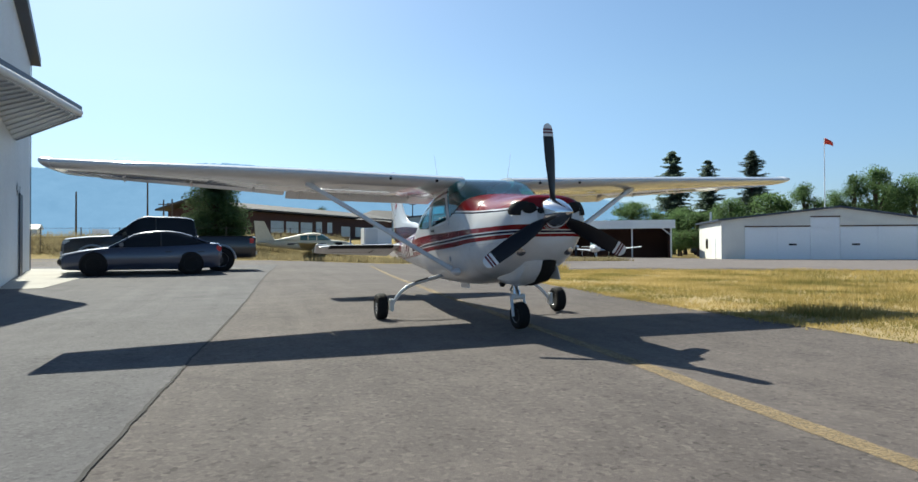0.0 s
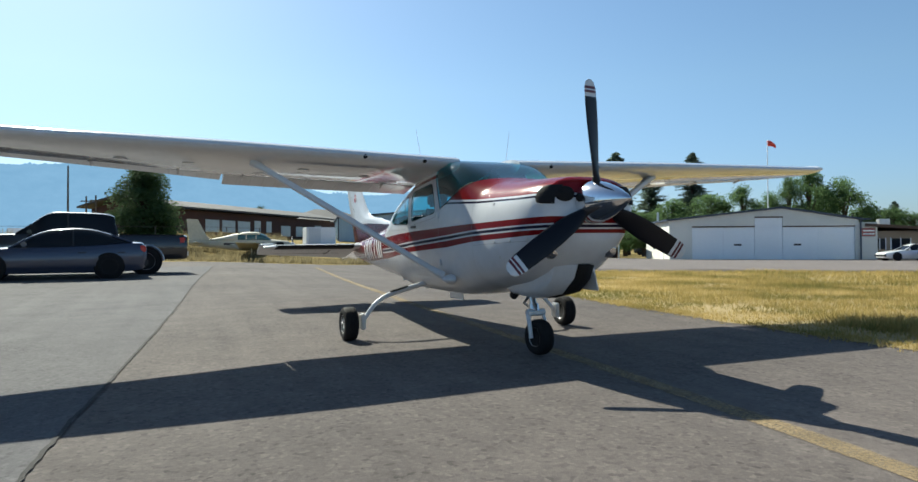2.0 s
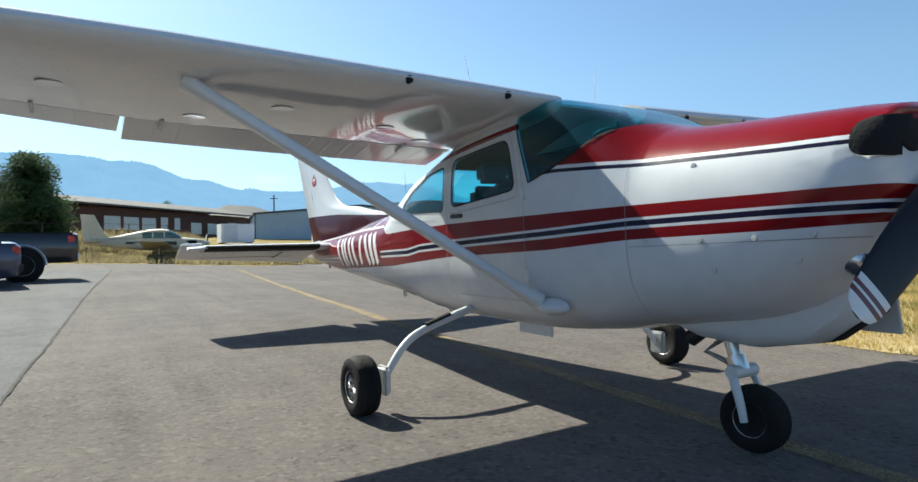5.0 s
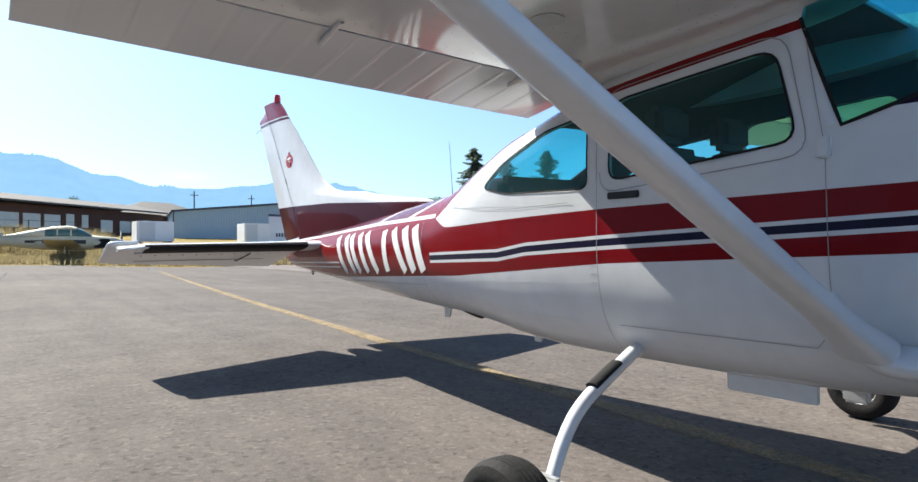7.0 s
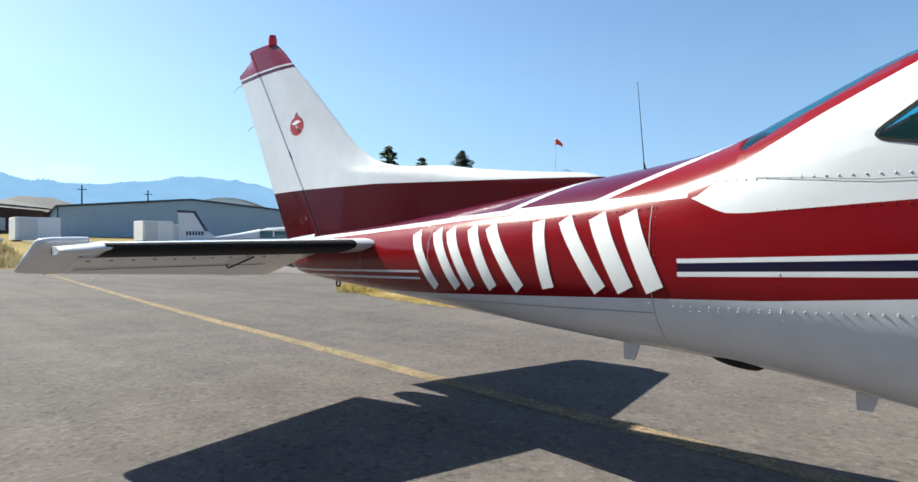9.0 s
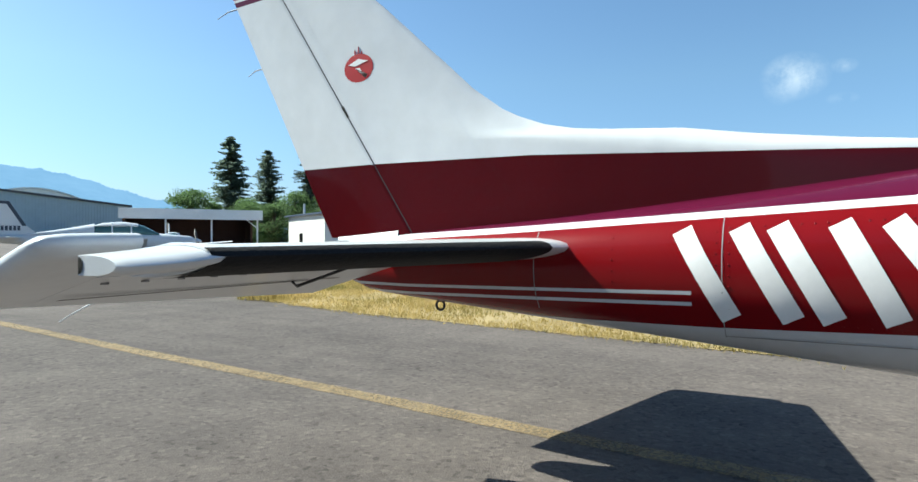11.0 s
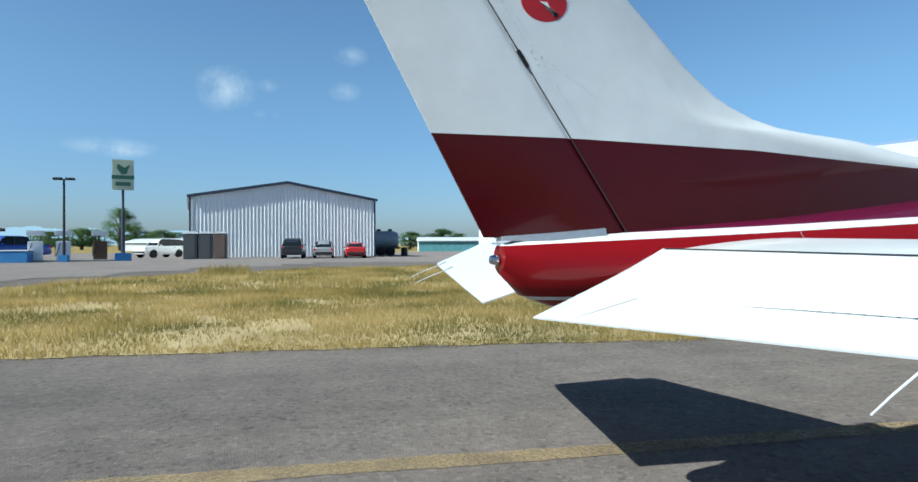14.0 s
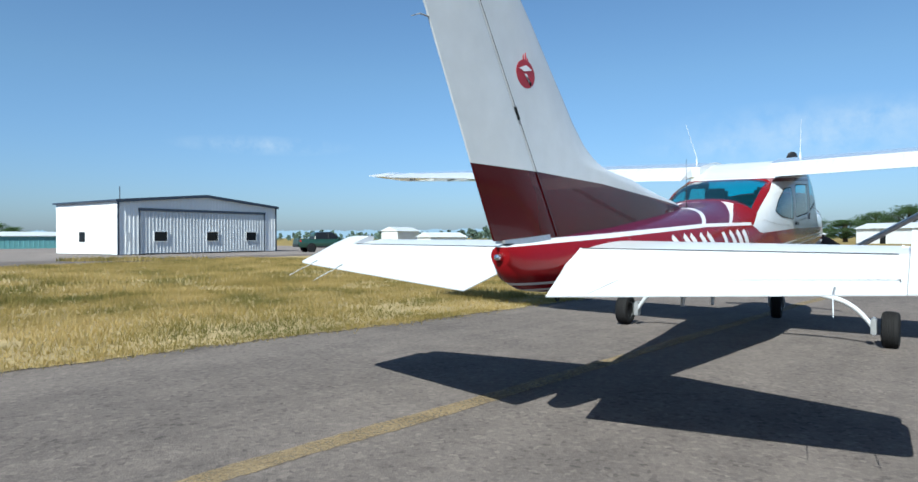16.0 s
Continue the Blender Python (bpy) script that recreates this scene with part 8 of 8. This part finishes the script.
M["hill"] = hill_material("painted_haze_forest", (0.15, 0.285, 0.46), (0.18, 0.325, 0.51), 0.85)
M["hill_far"] = hill_material("painted_haze_ridge", (0.36, 0.52, 0.68), (0.39, 0.55, 0.71), 0.75)
hills("backdrop_hills", 2300, [(-75, 300), (-30, 300), (-14, 290), (-2, 335), (3, 320), (8, 262), (11.6, 226), (13.8, 220), (16, 225), (19.2, 238), (21.7, 256), (23.7, 263), (25.6, 252), (27.3, 240), (29, 222), (31, 191), (34, 158), (38, 125), (44, 70), (60, 30)], 0.035, M["hill"], "forested ridge with blue haze painted in", 2)
hills("backdrop_far_ridge", 2800, [(44, 60), (60, 90), (72, 70), (84, 60), (100, 30), (120, 34), (150, 40), (200, 30)], 0.25, M["hill_far"], "distant ridge with pale haze painted in", 9)

for k, (x, y, h) in enumerate(((-22.15, 75, 7.5 - gz(-22, 75)), (-14.9, 75, 10.0 - gz(-15, 75)), (-12.3, 75, 6.9 - gz(-12, 75)), (21.5, 96, 6.3), (31, 100, 6.3), (-13.2, 75, 6.8 - gz(-13, 75)))):
    z = gz(x, y)
    po = thing("utility_pole", "weathered wooden utility pole", "pole", Matrix.Translation((x, y, z)), "utility poles")
    bm = bmesh.new()
    tube(bm, [(0, 0, -0.3), (0, 0, h)], [0.12, 0.08], 8)
    part("pole", bm, M["wood"], po)
    if k > 1:
        bm = bmesh.new()
        box(bm, (-0.55, -0.05, h - 0.6), (0.55, 0.05, h - 0.5))
        part("crossarm", bm, M["wood"], po)

# chain fence by the bank
fe = thing("chain_fence", "low wire fence on the dry bank", "fence")
for k in range(16):
    x = -34 + 2.4 * k
    y = 47 + 0.12 * x
    bm = bmesh.new()
    tube(bm, [(x, y, gz(x, y) - 0.1), (x, y, gz(x, y) + 1.7)], 0.035, 6)
    part("post", bm, M["wood"], fe)
for h in (0.5, 1.0, 1.65):
    bm = bmesh.new()
    tube(bm, [(-34 + 2.4 * k, 47 + 0.12 * (-34 + 2.4 * k), gz(-34 + 2.4 * k, 47 + 0.12 * (-34 + 2.4 * k)) + h) for k in range(16)], 0.012, 5)
    part("wire", bm, M["wood"], fe)

# scattered far vehicles and sheds on the field side
for k, (x, y, sx, sy, sz, mt) in enumerate(((-40, 118, 4.5, 2.4, 1.3, "clad"), (-30, 125, 2.0, 1.5, 0.7, "clad_grey"), (-55, 118, 8, 5, 2.2, "clad_grey"), (140, 28, 14, 6, 1.6, "clad_grey"), (75, -85, 9, 4, 1.5, "clad"), (92, -92, 9, 4, 2.8, "clad"), (20, -120, 12, 6, 1.6, "clad_grey"), (4, -110, 10, 5, 2.4, "clad"))):
    z = gz(x, y) - 0.05
    sd = thing("far_shed", "small pale shed far across the field", "shed", pose(x, y, z, 0, 0, 20 * k), "far sheds")
    bm = bmesh.new()
    box(bm, (-sx / 2, -sy / 2, 0), (sx / 2, sy / 2, sz))
    part("wall", bm, M[mt], sd)
    bm = bmesh.new()
    prism(bm, [(-sy / 2 - 0.3, sz + 0.003), (0, sz + 0.9), (sy / 2 + 0.3, sz + 0.003)], -sx / 2 - 0.3, sx / 2 + 0.3, "x")
    part("roof", bm, M["clad_grey"], sd)
    bm = bmesh.new()
    box(bm, (-0.5, -sy / 2 - 0.04, 0), (0.5, -sy / 2 - 0.003, min(2.0, sz - 0.2)))
    part("door", bm, M["pane_dark"], sd)

# ---- grass island ----
EDGE = [(3.25, -45), (3.3, -12), (3.38, -1.0), (3.43, 1.5), (3.54, 3.8), (3.68, 5.2), (3.94, 7.5), (4.12, 9.5), (4.45, 12.2), (5.25, 14.6), (6.4, 16.7), (8.5, 17.8), (11.3, 17.2), (15, 15.2), (20, 12.0), (25, 7), (29, 0), (33, -10), (36, -25), (38, -45)]
ISLE = [p.xy for p in bow([(*p, 0) for p in EDGE], 30)]


ROUGH_ISLE = ISLE[::6]


def in_isle(x, y):
    inside = False
    j = len(ROUGH_ISLE) - 1
    for i in range(len(ROUGH_ISLE)):
        a, b = ROUGH_ISLE[i], ROUGH_ISLE[j]
        if (a.y > y) != (b.y > y) and x < (b.x - a.x) * (y - a.y) / (b.y - a.y) + a.x:
            inside = not inside
        j = i
    return inside


bm = bmesh.new()
vs = []
for k, p in enumerate(ISLE):
    w = 0.10 * noise.noise((p.x * 1.7, p.y * 1.7, 4)) + 0.09 * noise.noise((p.x * 6, p.y * 6, 2))
    vs.append(bm.verts.new((p.x + w, p.y + w, 0)))
f = bm.faces.new(vs)
bmesh.ops.triangulate(bm, faces=[f])
for _ in range(7):
    long = [e for e in bm.edges if e.calc_length() > 1.8]
    if not long:
        break
    bmesh.ops.subdivide_edges(bm, edges=long, cuts=1)
    bmesh.ops.triangulate(bm, faces=[f for f in bm.faces if len(f.verts) > 3])
for v in bm.verts:
    v.co.z = gz(v.co.x, v.co.y) + 0.006
M["soil"] = plain("dry_soil", (0.33, 0.26, 0.14), 1.0, vary=0.35, scale=2.5, bump=0.6, bump_scale=20, spec=0.1)
tagged(part("grass_island_soil", bm, M["soil"], smooth=180), "dry soil of the grass island", kind="structure")


def blade_material():
    m, n, l, b = nodes_of("dry_grass_blades")
    g = n.new("ShaderNodeNewGeometry")
    tc = n.new("ShaderNodeTexCoord")
    nz = n.new("ShaderNodeTexNoise")
    nz.inputs["Scale"].default_value = 0.55
    nz.inputs["Detail"].default_value = 5
    l.new(tc.outputs["Object"], nz.inputs["Vector"])
    ad = n.new("ShaderNodeMath")
    ad.operation = "MULTIPLY_ADD"
    ad.inputs[1].default_value = 0.14
    l.new(g.outputs["Random Per Island"], ad.inputs[0])
    l.new(nz.outputs["Fac"], ad.inputs[2])
    r = n.new("ShaderNodeValToRGB")
    e = r.color_ramp.elements
    e[0].position, e[0].color = 0.40, (0.16, 0.155, 0.05, 1)
    e[1].position, e[1].color = 0.95, (0.66, 0.52, 0.27, 1)
    k = e.new(0.55)
    k.color = (0.35, 0.27, 0.095, 1)
    k = e.new(0.75)
    k.color = (0.54, 0.41, 0.18, 1)
    l.new(ad.outputs[0], r.inputs[0])
    l.new(r.outputs[0], b.inputs["Base Color"])
    b.inputs["Roughness"].default_value = 0.7
    b.inputs["Specular IOR Level"].default_value = 0.1
    tl = n.new("ShaderNodeBsdfTranslucent")
    l.new(r.outputs[0], tl.inputs["Color"])
    mx = n.new("ShaderNodeMixShader")
    mx.inputs[0].default_value = 0.55
    l.new(b.outputs[0], mx.inputs[1])
    l.new(tl.outputs[0], mx.inputs[2])
    l.new(mx.outputs[0], n["Material Output"].inputs["Surface"])
    return m


M["blade_grass"] = blade_material()
M["bank_blades"] = foliage("bleached_grass", (0.22, 0.185, 0.105))


def grass(name, label, spots, mat="blade_grass"):
    """Tufts of thin blades at (x, y, height, width)."""
    co, faces = [], []
    for x, y, h, w in spots:
        z = gz(x, y) + 0.015
        for _ in range(2):
            a = random.uniform(0, 2 * math.pi)
            lean = random.uniform(0.1, 0.7) * h
            dx, dy = math.cos(a), math.sin(a)
            i = len(co)
            ox, oy = x + random.gauss(0, w), y + random.gauss(0, w)
            hh = h * random.uniform(0.6, 1.15)
            b = a + random.uniform(0, 3.14)
            sx, sy = math.cos(b) * w * 0.5, math.sin(b) * w * 0.5
            co += [(ox - sx, oy - sy, z), (ox + sx, oy + sy, z), (ox + dx * lean, oy + dy * lean, z + hh)]
            faces.append((i, i + 1, i + 2))
    me = bpy.data.meshes.new(name)
    me.from_pydata(co, [], faces)
    me.materials.append(M[mat])
    return tagged(new(name, me), label, "grass", kind="stuff")


random.seed(8)
spots = []
while len(spots) < 175000:
    u = random.random()
    x, y = random.uniform(3.2, 12) if u < 0.62 else random.uniform(10, 34), random.uniform(-14, 19)
    if not in_isle(x, y):
        continue
    d = noise.noise((x * 0.5, y * 0.5, 0)) + 0.5 * noise.noise((x * 1.9, y * 1.9, 5))
    if d < -0.35 and random.random() < 0.75:
        continue
    big = 1.0 if u < 0.62 else 1.7
    near = min(1.0, max(0.25, (x - 3.45 - 0.055 * max(0, y)) / 1.4))
    spots.append((x, y, (0.07 + 0.06 * max(0, d)) * big * (0.45 + 0.55 * near), 0.0085 * big))
# short tufts straggling over the edge of the asphalt
shore = [p for p in ISLE if p.x < 6.5 and -3 < p.y < 16.5]
for _ in range(5200):
    p = random.choice(shore)
    d = noise.noise((p.x * 1.3, p.y * 1.3, 12))
    spots.append((p.x + random.gauss(0.03, 0.10 + 0.06 * d), p.y + random.gauss(0, 0.10), random.uniform(0.018, 0.05) * (1 + max(0, d)), 0.008))
grass("grass_island", "dry yellow and green grass tufts", spots)
spots = []
while len(spots) < 26000:
    x, y = random.uniform(-45, 24), random.uniform(29, 60)
    d = noise.noise((x * 0.25, y * 0.25, 9))
    if y < 35.6 - 0.35 * max(x, -20) * (x < 14) or d < -0.25 or (x > 5 and y > 40):
        continue
    spots.append((x, y, 0.28 + 0.3 * max(0, d), 0.06))
while len(spots) < 27500:
    x, y = random.gauss(-1.0, 2.6), random.gauss(39.0, 0.7)
    spots.append((x, y, 0.35 + 0.5 * max(0, noise.noise((x, y, 3))), 0.03))
while len(spots) < 38000:
    x, y = random.uniform(-40, 5), random.uniform(44, 62)
    d = noise.noise((x * 0.18, y * 0.3, 21))
    if d > 0.02:
        spots.append((x, y, 0.5 + 1.5 * d, 0.05))
grass("bank_grass", "tall dry grass on the bank behind the apron", spots, "bank_blades")
spots = []
for cx, cy, r, n, h in ((5.5, 14.6, 0.6, 260, 0.22), (4.8, 1.2, 0.6, 300, 0.16), (22.0, 10.3, 0.9, 350, 0.38), (8.8, 18.3, 0.6, 400, 0.4), (37.5, -6.6, 2.5, 500, 0.3), (36, -9, 3, 400, 0.25)):
    for _ in range(n):
        a, q = random.uniform(0, 6.28), r * math.sqrt(random.random())
        spots.append((cx + q * math.cos(a), cy + q * math.sin(a), h * random.uniform(0.5, 1.1), 0.02 if cx < 30 else 0.05))
grass("weeds", "taller weeds at the edge of the grass", spots)

# ---- joints and wear on the apron ----
M["crack"] = plain("dark_joint_filler", (0.035, 0.033, 0.032), 0.95, vary=0.3, bump=0.5)
JOINT = [(-4.4, -14), (-3.82, -2.74), (-3.54, 1.72), (-3.23, 6.8), (-2.9, 13), (-2.3, 22), (-2.0, 27)]
strip("apron_joint", JOINT, 0.026, 0.009, M["crack"], "dark crooked joint between apron strips", 220, 0.016)
bm = bmesh.new()
rows = []
for p in bow([(*p, 0) for p in [(-4.9, -30)] + JOINT], 12):
    rows.append([bm.verts.new((x, p.y, gz(x, p.y) + 0.0035)) for x in [p.x + (-30 - p.x) * k / 24 for k in range(25)]])
for a, b in zip(rows, rows[1:]):
    for k in range(24):
        bm.faces.new((a[k + 1], a[k], b[k], b[k + 1]))
tagged(part("old_apron", bm, M["asphalt_left"], smooth=180), "pale patched older asphalt strip", kind="structure")
strip("apron_joint", [(-5, 28.4), (-1.5, 25.2), (3.3, 20.4), (7, 16.8)], 0.06, 0.006, M["crack"], "dark joint across the end of the apron", 60, 0.06)
sheet("hangar_pad", spaced((-12, -6, 6)), spaced((12, 24, 12)), 0.012, M["concrete"], "pale concrete pad before the hangar", keep=lambda x, y: x < -7.6 - 0.12 * (y - 12))
